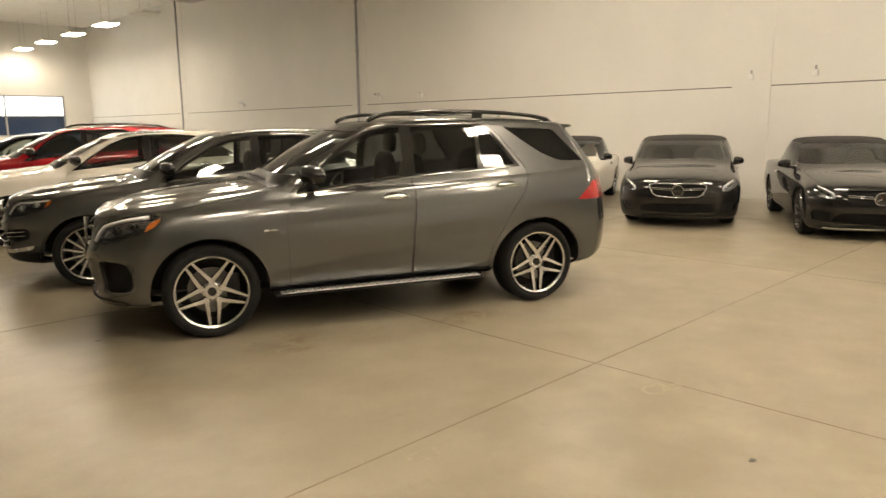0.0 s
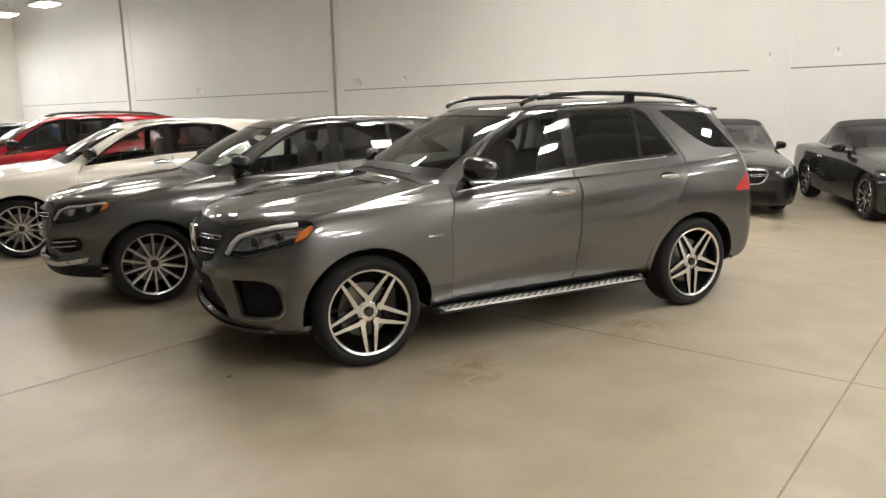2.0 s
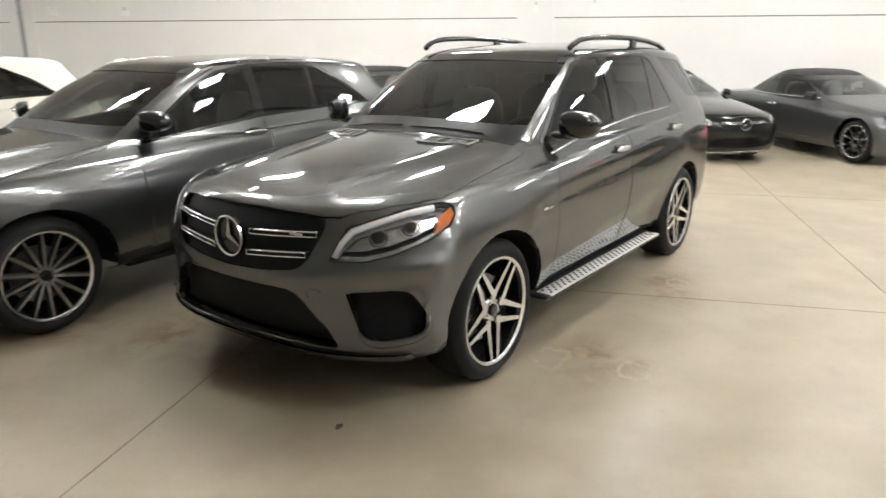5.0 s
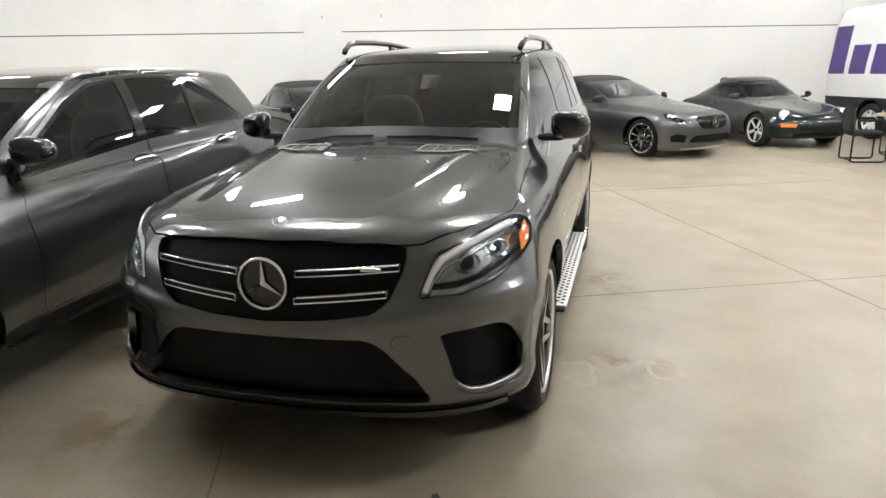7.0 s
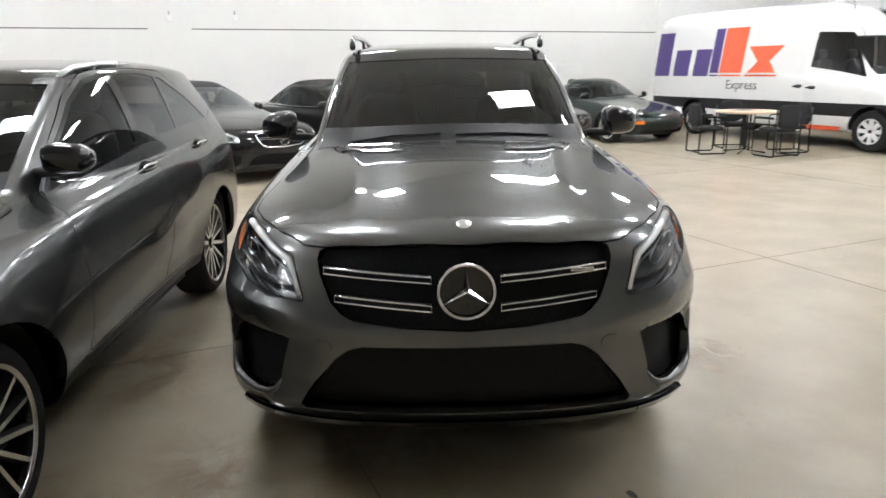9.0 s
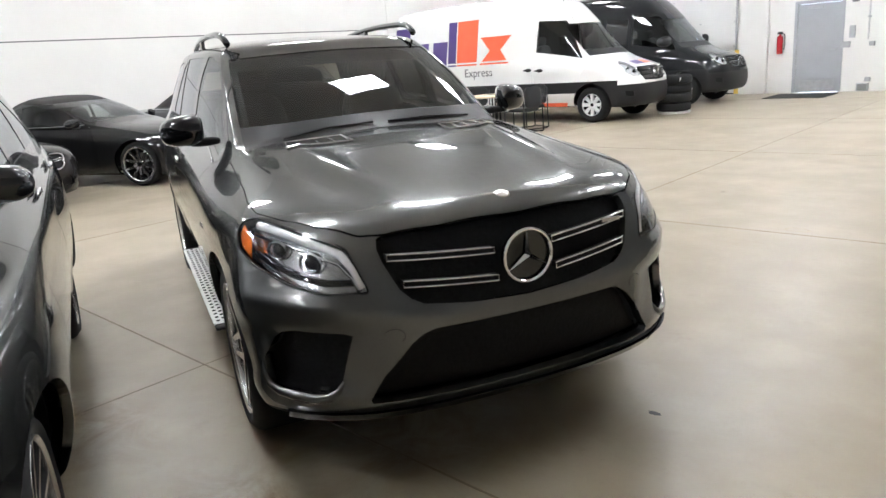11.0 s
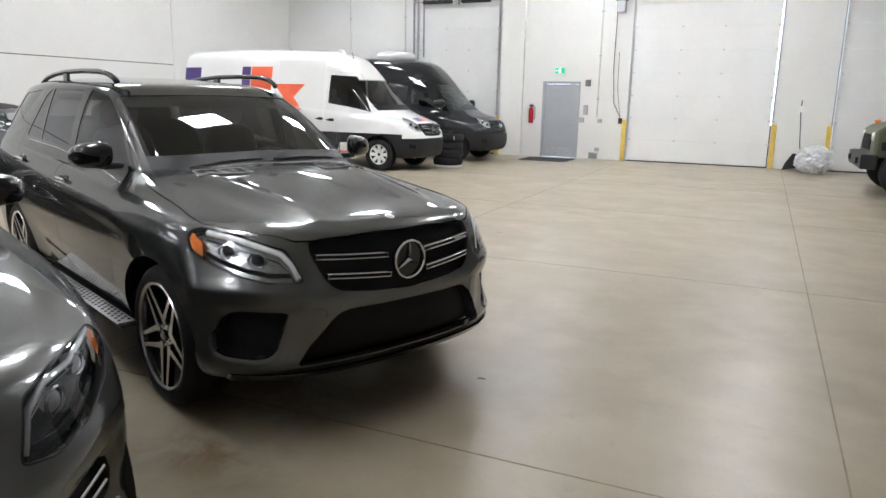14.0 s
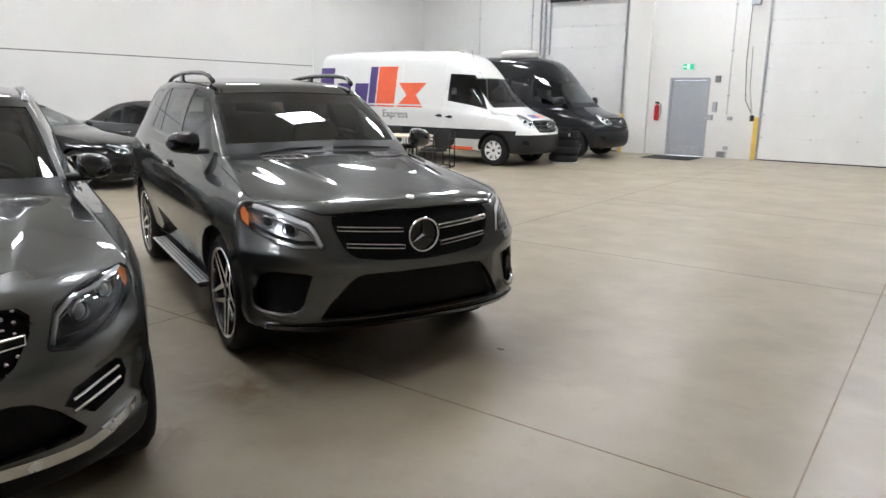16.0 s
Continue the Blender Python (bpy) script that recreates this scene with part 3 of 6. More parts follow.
def flipped(bm):
    """A copy mirrored to the other side of the vehicle."""
    b = bm.copy()
    for v in b.verts:
        v.co.y *= -1
    bmesh.ops.reverse_faces(b, faces=b.faces)
    return b


def whole(bm):
    """The half and its mirror image, joined in the middle."""
    me = bpy.data.meshes.new("tmp")
    f = flipped(bm)
    f.to_mesh(me)
    f.free()
    bm.from_mesh(me)
    bpy.data.meshes.remove(me)
    bmesh.ops.remove_doubles(bm, verts=[v for v in bm.verts if abs(v.co.y) < 2e-4], dist=4e-4)
    return bm


def rim_edges(bm, depth, keep=lambda a, b: False):
    """Turn the open edges inwards, so that the sheet shows its thickness."""
    es = [e for e in bm.edges if len(e.link_faces) == 1 and not (abs(e.verts[0].co.y) < 1e-3 and abs(e.verts[1].co.y) < 1e-3) and not keep(e.verts[0].co, e.verts[1].co)]
    if not es:
        return bm
    bm.normal_update()
    nor = {v: v.normal.copy() for e in es for v in e.verts}
    at = {tuple(round(c, 5) for c in v.co): nor[v] for v in nor}
    for e in es:
        e.smooth = False
    r = bmesh.ops.extrude_edge_only(bm, edges=es)
    for v in r["geom"]:
        if isinstance(v, bmesh.types.BMVert):
            k = tuple(round(c, 5) for c in v.co)
            v.co -= at.get(k, Vector()) * depth
    return bm


class Shell:
    """Half of a vehicle's skin (y > 0), to be cut along outlines seen from the front, the side or above."""

    def __init__(self, rows, nu=8, nv=6, shape=None):
        c = np.array(rows, float)
        m = np.array((1, -1, 1.0))
        c = np.concatenate((c[:, 1:2] * m, c, c[:, -2:-1] * m), axis=1)
        c = np.concatenate((2 * c[:1] - c[1:2], c, 2 * c[-1:] - c[-2:-1]), axis=0)
        g = bspline(c, nv)
        g = bspline(g.swapaxes(0, 1), nu).swapaxes(0, 1)
        if shape:
            g[:, :, 0], g[:, :, 1], g[:, :, 2] = shape(g[:, :, 0], g[:, :, 1], g[:, :, 2])
        self.bm = bm = bmesh.new()
        self.lu, self.lv = bm.faces.layers.float.new("u"), bm.faces.layers.float.new("v")
        g[:, 0, 1] = g[:, -1, 1] = 0
        vs = [[bm.verts.new(p) for p in r] for r in g]
        for j in range(len(vs) - 1):
            for i in range(len(vs[0]) - 1):
                f = bm.faces.new((vs[j][i], vs[j + 1][i], vs[j + 1][i + 1], vs[j][i + 1]))
                f.smooth = True
                f[self.lu], f[self.lv] = (i + 0.5) / nu, (j + 0.5) / nv
        bm.normal_update()
        from mathutils.bvhtree import BVHTree
        self.tree = BVHTree.FromBMesh(bm)

    def frame_of(self, a):
        if a == "top":
            return Vector((1, 0, 0)), Vector((0, 1, 0)), Vector((0, 0, -1))
        a = radians(a)
        return Vector((math.sin(a), math.cos(a), 0)), Vector((0, 0, 1)), Vector((math.cos(a), -math.sin(a), 0))

    def on(self, a, u, w, depth=0.0):
        """The place on the uncut skin that is seen at (u, w) from direction a, sunk by depth; and its normal."""
        U, W, D = self.frame_of(a)
        hit, nor, _, _ = self.tree.ray_cast(U * u + W * w - D * 12, D)
        if hit is None:
            hit, nor = self.tree.find_nearest(U * u + W * w - D * 0.9)[:2]
        return hit + D * depth, nor

    def carve(self, a, poly, cond=None):
        """Cut the skin along an outline seen from direction a (0: front, 90: side, 'top'); gives the faces inside it."""
        U, W, D = self.frame_of(a)
        bm = self.bm
        bm.normal_update()
        us, ws = [p[0] for p in poly], [p[1] for p in poly]
        lo, hi = (min(us) - 0.01, min(ws) - 0.01), (max(us) + 0.01, max(ws) + 0.01)

        at = {}

        def span(f):
            ps = []
            for v in f.verts:
                p = at.get(v)
                if p is None:
                    c = v.co
                    p = at[v] = (c.x * U.x + c.y * U.y + c.z * U.z, c.x * W.x + c.y * W.y + c.z * W.z)
                ps.append(p)
            a_, b_ = [p[0] for p in ps], [p[1] for p in ps]
            return min(a_), max(a_), min(b_), max(b_)
        near = []
        for f in bm.faces:
            if f.normal.dot(D) < -0.03:
                s = span(f)
                if s[0] < hi[0] and s[1] > lo[0] and s[2] < hi[1] and s[3] > lo[1] and (cond is None or cond(f.calc_center_median())):
                    near.append(f)
        spans = {f: span(f) for f in near}
        for i, p in enumerate(poly):
            q = poly[(i + 1) % len(poly)]
            du, dw = q[0] - p[0], q[1] - p[1]
            if abs(du) + abs(dw) < 1e-6:
                continue
            l0, h0, l1, h1 = min(p[0], q[0]) - 1e-4, max(p[0], q[0]) + 1e-4, min(p[1], q[1]) - 1e-4, max(p[1], q[1]) + 1e-4
            hitf = [f for f, s in spans.items() if s[0] <= h0 and s[1] >= l0 and s[2] <= h1 and s[3] >= l1]
            if not hitf:
                continue
            geom = list({g for f in hitf for g in (f, *f.edges, *f.verts)})
            r = bmesh.ops.bisect_plane(bm, geom=geom, dist=1e-6, plane_co=U * p[0] + W * p[1], plane_no=U * -dw + W * du)
            for f in hitf:
                del spans[f]
            for g in r["geom"]:
                if isinstance(g, bmesh.types.BMFace):
                    spans[g] = span(g)
        out = []
        for f in spans:
            if f.is_valid:
                c = f.calc_center_median()
                if within((c.dot(U), c.dot(W)), poly):
                    out.append(f)
        return out

    def inside(self, a, poly, cond=None):
        """The faces inside an outline along which the skin has been cut before."""
        U, W, D = self.frame_of(a)
        out = []
        for f in self.bm.faces:
            if f.normal.dot(D) < -0.03:
                c = f.calc_center_median()
                if within((c.dot(U), c.dot(W)), poly) and (cond is None or cond(c)):
                    out.append(f)
        return out

    def uv(self, u0, u1, v0, v1):
        return [f for f in self.bm.faces if u0 < f[self.lu] < u1 and v0 < f[self.lv] < v1]

    def take(self, faces, sink=0.0):
        """Lift faces out into a mesh of their own, sunk by some depth."""
        nb = bmesh.new()
        seen = {}
        self.bm.normal_update()
        for f in faces:
            vs = []
            for v in f.verts:
                if v not in seen:
                    seen[v] = nb.verts.new(v.co - v.normal * sink)
                    if abs(v.co.y) < 1e-4:
                        seen[v].co.y = 0
                vs.append(seen[v])
            try:
                nb.faces.new(vs).smooth = True
            except ValueError:
                pass
        bmesh.ops.delete(self.bm, geom=list(faces), context="FACES")
        return nb


def sided(name, bm, material, parent, label="", rim=0.0):
    """The same part on either side of a vehicle."""
    if rim:
        rim_edges(bm, rim)
    a = part(name, flipped(bm), material, parent, label, True)
    return a, part(name, bm, material, parent, label, True)


def prism(bm, poly, plane, d0, d1, mat=0, side_mat=0):
    """A flat outline drawn between two depths; plane 'y': outline in (x, z); 'x': in (y, z); 'z': in (x, y)."""
    put = {"y": lambda p, d: (p[0], d, p[1]), "x": lambda p, d: (d, p[0], p[1]), "z": lambda p, d: (p[0], p[1], d)}[plane]
    a = [bm.verts.new(put(p, d0)) for p in poly]
    b = [bm.verts.new(put(p, d1)) for p in poly]
    f = bm.faces.new(a)
    f.material_index = mat
    g = bm.faces.new(b[::-1])
    g.material_index = mat
    for i in range(len(poly)):
        j = (i + 1) % len(poly)
        bm.faces.new((a[j], a[i], b[i], b[j])).material_index = side_mat
    return bm


def wheel(parent, at, r, rr, width, style, paint_face, paint_in):
    """A road wheel whose outer face looks to -y: barrel and brake disc, tyre, rim with spokes, hub cap."""
    bm = bmesh.new()
    lathe(bm, [(rr * 0.97, 0.03), (rr * 0.93, 0.10), (rr * 0.90, width - 0.02), (rr * 0.2, width - 0.03), (0.05, width - 0.03)], 48)
    hub = part("wheel", bm, surface_dark, parent, at=at)
    bm = bmesh.new()
    lathe(bm, [(0.06, 0.105), (rr * 0.62, 0.105), (rr * 0.62, 0.13), (0.06, 0.13)], 40)
    part("brake_disc", bm, DISC_STEEL, hub, "bare steel brake disc")
    bm = bmesh.new()
    k = r - rr
    lathe(bm, [(rr * 0.985, 0.012), (rr + 0.02 * 1, 0.000), (rr + 0.45 * k, -0.006), (r - 0.030, 0.006), (r - 0.010, 0.022), (r, 0.045), (r + 0.001, width / 2), (r, width - 0.045),
               (r - 0.012, width - 0.02), (r - 0.035, width - 0.004), (rr + 0.4 * k, width + 0.004), (rr, width - 0.01)], 72)
    for i in range(3):
        lathe(bm, [(r + 0.0015, 0.07 + i * (width - 0.14) / 2 - 0.004), (r - 0.008, 0.07 + i * (width - 0.14) / 2), (r + 0.0015, 0.07 + i * (width - 0.14) / 2 + 0.004)], 72)
    part("tyre", bm, BLACK_RUBBER, hub, smooth=True)
    bm = bmesh.new()
    lathe(bm, [(rr * 0.925, 0.035), (rr * 0.93, 0.009), (rr * 0.94, 0.006), (rr * 0.985, 0.000), (rr * 1.0, 0.006), (rr * 1.0, 0.03)], 64)
    n, pairs, w0, w1, dish, spread0, spread1 = style
    for i in range(n):
        for s in ((-1, 1) if pairs else (0,)):
            a = 2 * math.pi * i / n - math.pi / 2
            m = Matrix.Rotation(-a, 4, "Y")
            c0, c1 = s * spread0, s * spread1
            q = [(0.045, c0 - w0 / 2), (rr * 0.96, c1 - w1 / 2), (rr * 0.96, c1 + w1 / 2), (0.045, c0 + w0 / 2)]
            d = [dish + 0.004, 0.012, 0.012, dish + 0.004]
            top = [bm.verts.new(m @ Vector((x, dd, z))) for (x, z), dd in zip(q, d)]
            bot = [bm.verts.new(m @ Vector((x, dd + 0.035, z * 1.0 + (0.006 if z > sum(k_[1] for k_ in q) / 4 else -0.006)))) for (x, z), dd in zip(q, d)]
            bm.faces.new(top).material_index = 0
            for j in range(4):
                bm.faces.new((top[(j + 1) % 4], top[j], bot[j], bot[(j + 1) % 4])).material_index = 1
    lathe(bm, [(0.001, dish + 0.012), (0.062, dish + 0.012), (0.075, dish + 0.02), (0.078, dish + 0.06)], 32)
    for i in range(5):
        a = 2 * math.pi * (i + 0.5) / 5 + math.pi / 2
        lathe(bm, [(0.001, dish + 0.004), (0.009, dish + 0.004), (0.010, dish + 0.02)], 8, at=(0.052 * math.cos(a), 0, 0.052 * math.sin(a)))
    part("rim", bm, (paint_face, paint_in), hub)
    bm = bmesh.new()
    lathe(bm, [(0.001, dish - 0.006), (0.026, dish - 0.005), (0.033, dish + 0.001), (0.034, dish + 0.02)], 28)
    part("hub_cap", bm, GLOSS_BLACK, hub, "black hub cap")
    bm = bmesh.new()
    box(bm, rr * 0.40, rr * 0.74, 0.075, 0.15, -0.10, 0.12, bevel=0.012)
    part("brake_caliper", bm, surface_dark, hub)
    return hub


def four_wheels(root, xf, xr, y, r, rr, width, style, face=None, inner=None):
    first = wheel(root, pose(xf, -y, r), r, rr, width, style, face or MACHINED, inner or GLOSS_BLACK)
    copy_thing(first, pose(xr, -y, r))
    copy_thing(first, pose(xf, y, r, 0, 0, 180))
    copy_thing(first, pose(xr, y, r, 0, 0, 180))


surface_dark = surface("dark_cast_metal", (0.022, 0.022, 0.023), 0.45, metal=0.6, vary=0.2, scale=18)
STAR5 = (5, True, 0.036, 0.0185, 0.024, 0.052, 0.028)
MULTI = (14, False, 0.020, 0.017, 0.028, 0.0, 0.0)
TWIN10 = (10, False, 0.030, 0.024, 0.030, 0.0, 0.0)

SUV = [
    ring(-2.06, 0.30, 0.78, 0.80, 0.80, 0.25, 2.20, (0.30, 0.30, 0.30, 0.30, 0.30, 0.34)),
    ring(-2.29, 0.34, 0.90, 0.90, 0.90, 0.28, 2.33, (0.285, 0.285, 0.33, 0.33, 0.34, 0.36)),
    ring(-2.37, 0.36, 0.955, 0.935, 0.935, 0.30, 2.42, (0.33, 0.31, 0.38, 0.38, 0.40, 0.43)),
    ring(-2.40, 0.40, 0.975, 0.955, 0.955, 0.32, 2.45, (0.50, 0.50, 0.54, 0.55, 0.57, 0.60)),
    ring(-2.405, 0.44, 0.980, 0.965, 0.965, 0.33, 2.45, (0.66, 0.66, 0.71, 0.73, 0.75, 0.75)),
    ring(-2.38, 0.47, 0.972, 0.965, 0.965, 0.33, 2.43, (0.80, 0.79, 0.85, 0.87, 0.89, 0.90)),
    ring(-2.35, 0.50, 0.950, 0.960, 0.960, 0.32, 2.41, (0.91, 0.90, 0.95, 0.98, 1.00, 1.02)),
    ring(-2.31, 0.52, 0.915, 0.935, 0.935, 0.32, 2.39, (0.975, 0.985, 1.04, 1.09, 1.12, 1.12)),
    ring(-2.285, 0.54, 0.885, 0.918, 0.92, 0.32, 2.38, (1.00, 1.01, 1.075, 1.12, 1.16, 1.16)),
    ring(-2.20, 0.52, 0.85, 0.900, 0.905, 0.31, 2.36, (1.045, 1.035, 1.095, 1.15, 1.20, 1.21)),
    ring(-1.85, 0.44, 0.81, 0.885, 0.89, 0.30, 2.34, (1.11, 1.075, 1.115, 1.165, 1.225, 1.24)),
    ring(-1.45, 0.30, 0.775, 0.872, 0.88, 0.28, 2.33, (1.165, 1.12, 1.13, 1.175, 1.24, 1.26)),
    ring(-1.06, 0.22, 0.755, 0.862, 0.87, 0.27, 2.32, (1.205, 1.165, 1.145, 1.185, 1.255, 1.275)),
    ring(-1.02, 0.22, 0.750, 0.858, 0.865, 0.27, 2.31, (1.215, 1.18, 1.155, 1.195, 1.265, 1.285)),
    ring(-0.62, 0.20, 0.705, 0.79, 0.79, 0.24, 2.18, (1.475, 1.453, 1.455, 1.45, 1.46, 1.46)),
    ring(-0.22, 0.16, 0.645, 0.715, 0.705, 0.20, 2.03, (1.645, 1.625, 1.645, 1.655, 1.63, 1.63)),
    ring(-0.18, 0.16, 0.630, 0.700, 0.69, 0.20, 2.02, (1.665, 1.65, 1.67, 1.675, 1.65, 1.645)),
    ring(-0.08, 0.14, 0.56, 0.64, 0.63, 0.18, 1.96, (1.69, 1.685, 1.705, 1.71, 1.68, 1.665)),
    ring(0.20, 0.10, 0.40, 0.45, 0.44, 0.10, 1.70, (1.71, 1.71, 1.73, 1.73, 1.705, 1.69)),
    ring(0.60, 0.05, 0.12, 0.15, 0.14, 0.05, 1.30, (1.735, 1.735, 1.74, 1.74, 1.72, 1.72)),
    ring(0.70, 0.0, 0.0, 0.0, 0.0, 0.0, 1.20, (1.735, 1.735, 1.74, 1.74, 1.72, 1.72)),
]
SALOON = [
    ring(-2.00, 0.25, 0.72, 0.74, 0.74, 0.25, 2.20, (0.14, 0.14, 0.18, 0.18, 0.18, 0.24)),
    ring(-2.16, 0.32, 0.85, 0.85, 0.85, 0.28, 2.36, (0.13, 0.13, 0.19, 0.19, 0.20, 0.26)),
    ring(-2.21, 0.36, 0.88, 0.88, 0.88, 0.30, 2.42, (0.32, 0.32, 0.34, 0.34, 0.36, 0.38)),
    ring(-2.23, 0.38, 0.895, 0.90, 0.90, 0.32, 2.45, (0.46, 0.46, 0.48, 0.50, 0.52, 0.52)),
    ring(-2.22, 0.40, 0.90, 0.905, 0.905, 0.33, 2.45, (0.58, 0.58, 0.62, 0.64, 0.66, 0.66)),
    ring(-2.18, 0.42, 0.885, 0.90, 0.90, 0.33, 2.43, (0.68, 0.67, 0.74, 0.78, 0.80, 0.80)),
    ring(-2.11, 0.44, 0.86, 0.885, 0.89, 0.32, 2.40, (0.74, 0.73, 0.81, 0.86, 0.89, 0.90)),
    ring(-2.00, 0.42, 0.81, 0.86, 0.865, 0.32, 2.36, (0.79, 0.77, 0.85, 0.90, 0.93, 0.95)),
    ring(-1.70, 0.36, 0.78, 0.845, 0.835, 0.40, 2.20, (0.85, 0.82, 0.88, 0.92, 0.95, 0.98)),
    ring(-1.25, 0.28, 0.75, 0.835, 0.785, 0.40, 1.90, (0.91, 0.88, 0.90, 0.93, 0.96, 0.99)),
    ring(-0.80, 0.24, 0.80, 0.845, 0.745, 0.34, 1.66, (0.95, 0.93, 0.925, 0.94, 0.96, 0.99)),
    ring(-0.36, 0.20, 0.75, 0.79, 0.67, 0.32, 1.40, (1.15, 1.14, 1.16, 1.17, 1.16, 1.16)),
    ring(0.08, 0.16, 0.68, 0.705, 0.59, 0.30, 1.12, (1.325, 1.31, 1.335, 1.34, 1.31, 1.30)),
    ring(0.20, 0.14, 0.59, 0.62, 0.52, 0.26, 1.00, (1.36, 1.35, 1.375, 1.375, 1.35, 1.34)),
    ring(0.40, 0.10, 0.30, 0.35, 0.30, 0.15, 0.85, (1.38, 1.38, 1.395, 1.395, 1.38, 1.37)),
    ring(0.50, 0.0, 0.0, 0.0, 0.0, 0.0, 0.70, (1.39, 1.39, 1.40, 1.40, 1.39, 1.38)),
]


def scaled(net, sx, sy, sz, dx=0.0):
    return [[(x * sx + dx, y * sy, z * sz) for x, y, z in r] for r in net]

# ---- a vehicle out of a skin and its outlines ----
MESH_BLACK = surface("black_grille_mesh", (0.010, 0.010, 0.011), 0.55, vary=0.3, scale=60, bump=0.6, fine=260)
MESH_BLACK.node_tree.nodes["Principled BSDF"].inputs["Specular IOR Level"].default_value = 0.15
AMBER = surface("amber_lens", (0.85, 0.22, 0.03), 0.12, vary=0.15, scale=60, coat=0.8)
RED_LENS = surface("red_lens", (0.45, 0.012, 0.015), 0.12, vary=0.2, scale=50, coat=0.8)
WHITE_GUIDE = surface("white_light_guide", (0.82, 0.83, 0.85), 0.18, vary=0.06, scale=40, coat=0.6)
LAMP_BOWL = surface("lamp_bowl", (0.54, 0.55, 0.57), 0.22, metal=1.0, vary=0.3, scale=30)
LAMP_DARK = surface("dark_lamp_bowl", (0.13, 0.135, 0.14), 0.2, metal=0.9, vary=0.3, scale=30)
LAMP_SILVER = surface("silvered_lamp_bowl", (0.62, 0.63, 0.65), 0.30, metal=0.35, vary=0.25, scale=30)
LENS_CLEAR = glass("clear_lens", (0.93, 0.94, 0.95))
SCREEN = glass("windscreen_glass", (0.70, 0.74, 0.72))
CLEAR_SCREEN = glass("clear_windscreen_glass", (0.80, 0.84, 0.82))
TINTED = glass("tinted_glass", (0.22, 0.23, 0.235))
FRONT_GLASS = glass("lightly_tinted_glass", (0.60, 0.64, 0.62))
LIGHT_GLASS = glass("side_glass", (0.80, 0.84, 0.82))
MIRROR = surface("mirror_silver", (0.9, 0.9, 0.9), 0.03, metal=1.0, vary=0.01, scale=3, rough_vary=0.01)
SOFT_TOP = surface("soft_top_fabric", (0.022, 0.020, 0.019), 0.85, vary=0.2, scale=6, bump=0.4, fine=300)


def blob(c, r, p=2.6, n=20, m=None):
    """A rounded block: a superellipsoid."""
    bm = bmesh.new()
    bmesh.ops.create_uvsphere(bm, u_segments=n, v_segments=max(8, n // 2), radius=1)
    for v in bm.verts:
        q = [math.copysign(abs(t) ** (2 / p), t) for t in v.co]
        v.co = Vector([c[i] + r[i] * q[i] for i in range(3)])
    if m is not None:
        bmesh.ops.transform(bm, matrix=m, verts=bm.verts)
    return bm


def join(*bms):
    out = bmesh.new()
    for b in bms:
        me = bpy.data.meshes.new("tmp")
        b.to_mesh(me)
        b.free()
        out.from_mesh(me)
        bpy.data.meshes.remove(me)
    return out


def ribbon(bm, pts, across, thick):
    """A flat bar along points; across: the half width vector at each point; thick: the vector to its back."""
    rows = []
    for p, a, t in zip(pts, across, thick):
        rows.append([bm.verts.new(q) for q in (p - a, p + a, p + a + t, p - a + t)])
    for r, q in zip(rows, rows[1:]):
        for k in range(4):
            bm.faces.new((r[k], r[(k + 1) % 4], q[(k + 1) % 4], q[k]))
    bm.faces.new(rows[0][::-1])
    bm.faces.new(rows[-1])
    return bm


def seat(root, x, y, z, w, h, material):
    bm = join(blob((x, y, z), (0.27, w, 0.09), 3.5), blob((x + 0.27, y, z + 0.34), (0.085, w * 0.92, 0.34), 3.2, m=Matrix.Identity(4)))
    part("seat", bm, material, root, smooth=True)
    part("headrest", blob((x + 0.33, y, z + 0.34 + h), (0.05, w * 0.55, 0.10), 3.0), material, root, smooth=True)


def cabin(root, x, w, zs, bench, material):
    """Dashboard, steering wheel, seats and headrests."""
    for y in (-0.42 * w / 0.8, 0.42 * w / 0.8):
        seat(root, x + 0.75, y, zs, 0.25 * w / 0.8, 0.42, material)
    if bench:
        seat(root, x + 1.65, 0, zs + 0.03, 0.62 * w / 0.8, 0.36, material)
    part("dashboard", blob((x - 0.12, 0, zs + 0.30), (0.30, w * 0.88, 0.14), 4.0), CLOTH, root, smooth=True)
    bm = bmesh.new()
    c, tilt = Vector((x + 0.28, -0.40 * w / 0.8, zs + 0.36)), Matrix.Rotation(radians(-65), 3, "Y")
    loop = [c + tilt @ Vector((0.185 * math.cos(a), 0.185 * math.sin(a), 0)) for a in np.linspace(0, 2 * math.pi, 25)[:-1]]
    tube(bm, loop, 0.014, 6, closed=True)
    for a in (0.3, math.pi - 0.3, 1.5 * math.pi):
        tube(bm, [c, c + tilt @ Vector((0.18 * math.sin(a), 0.18 * math.cos(a), 0))], 0.014, 6)
    part("steering_wheel", bm, CLOTH, root, smooth=True)


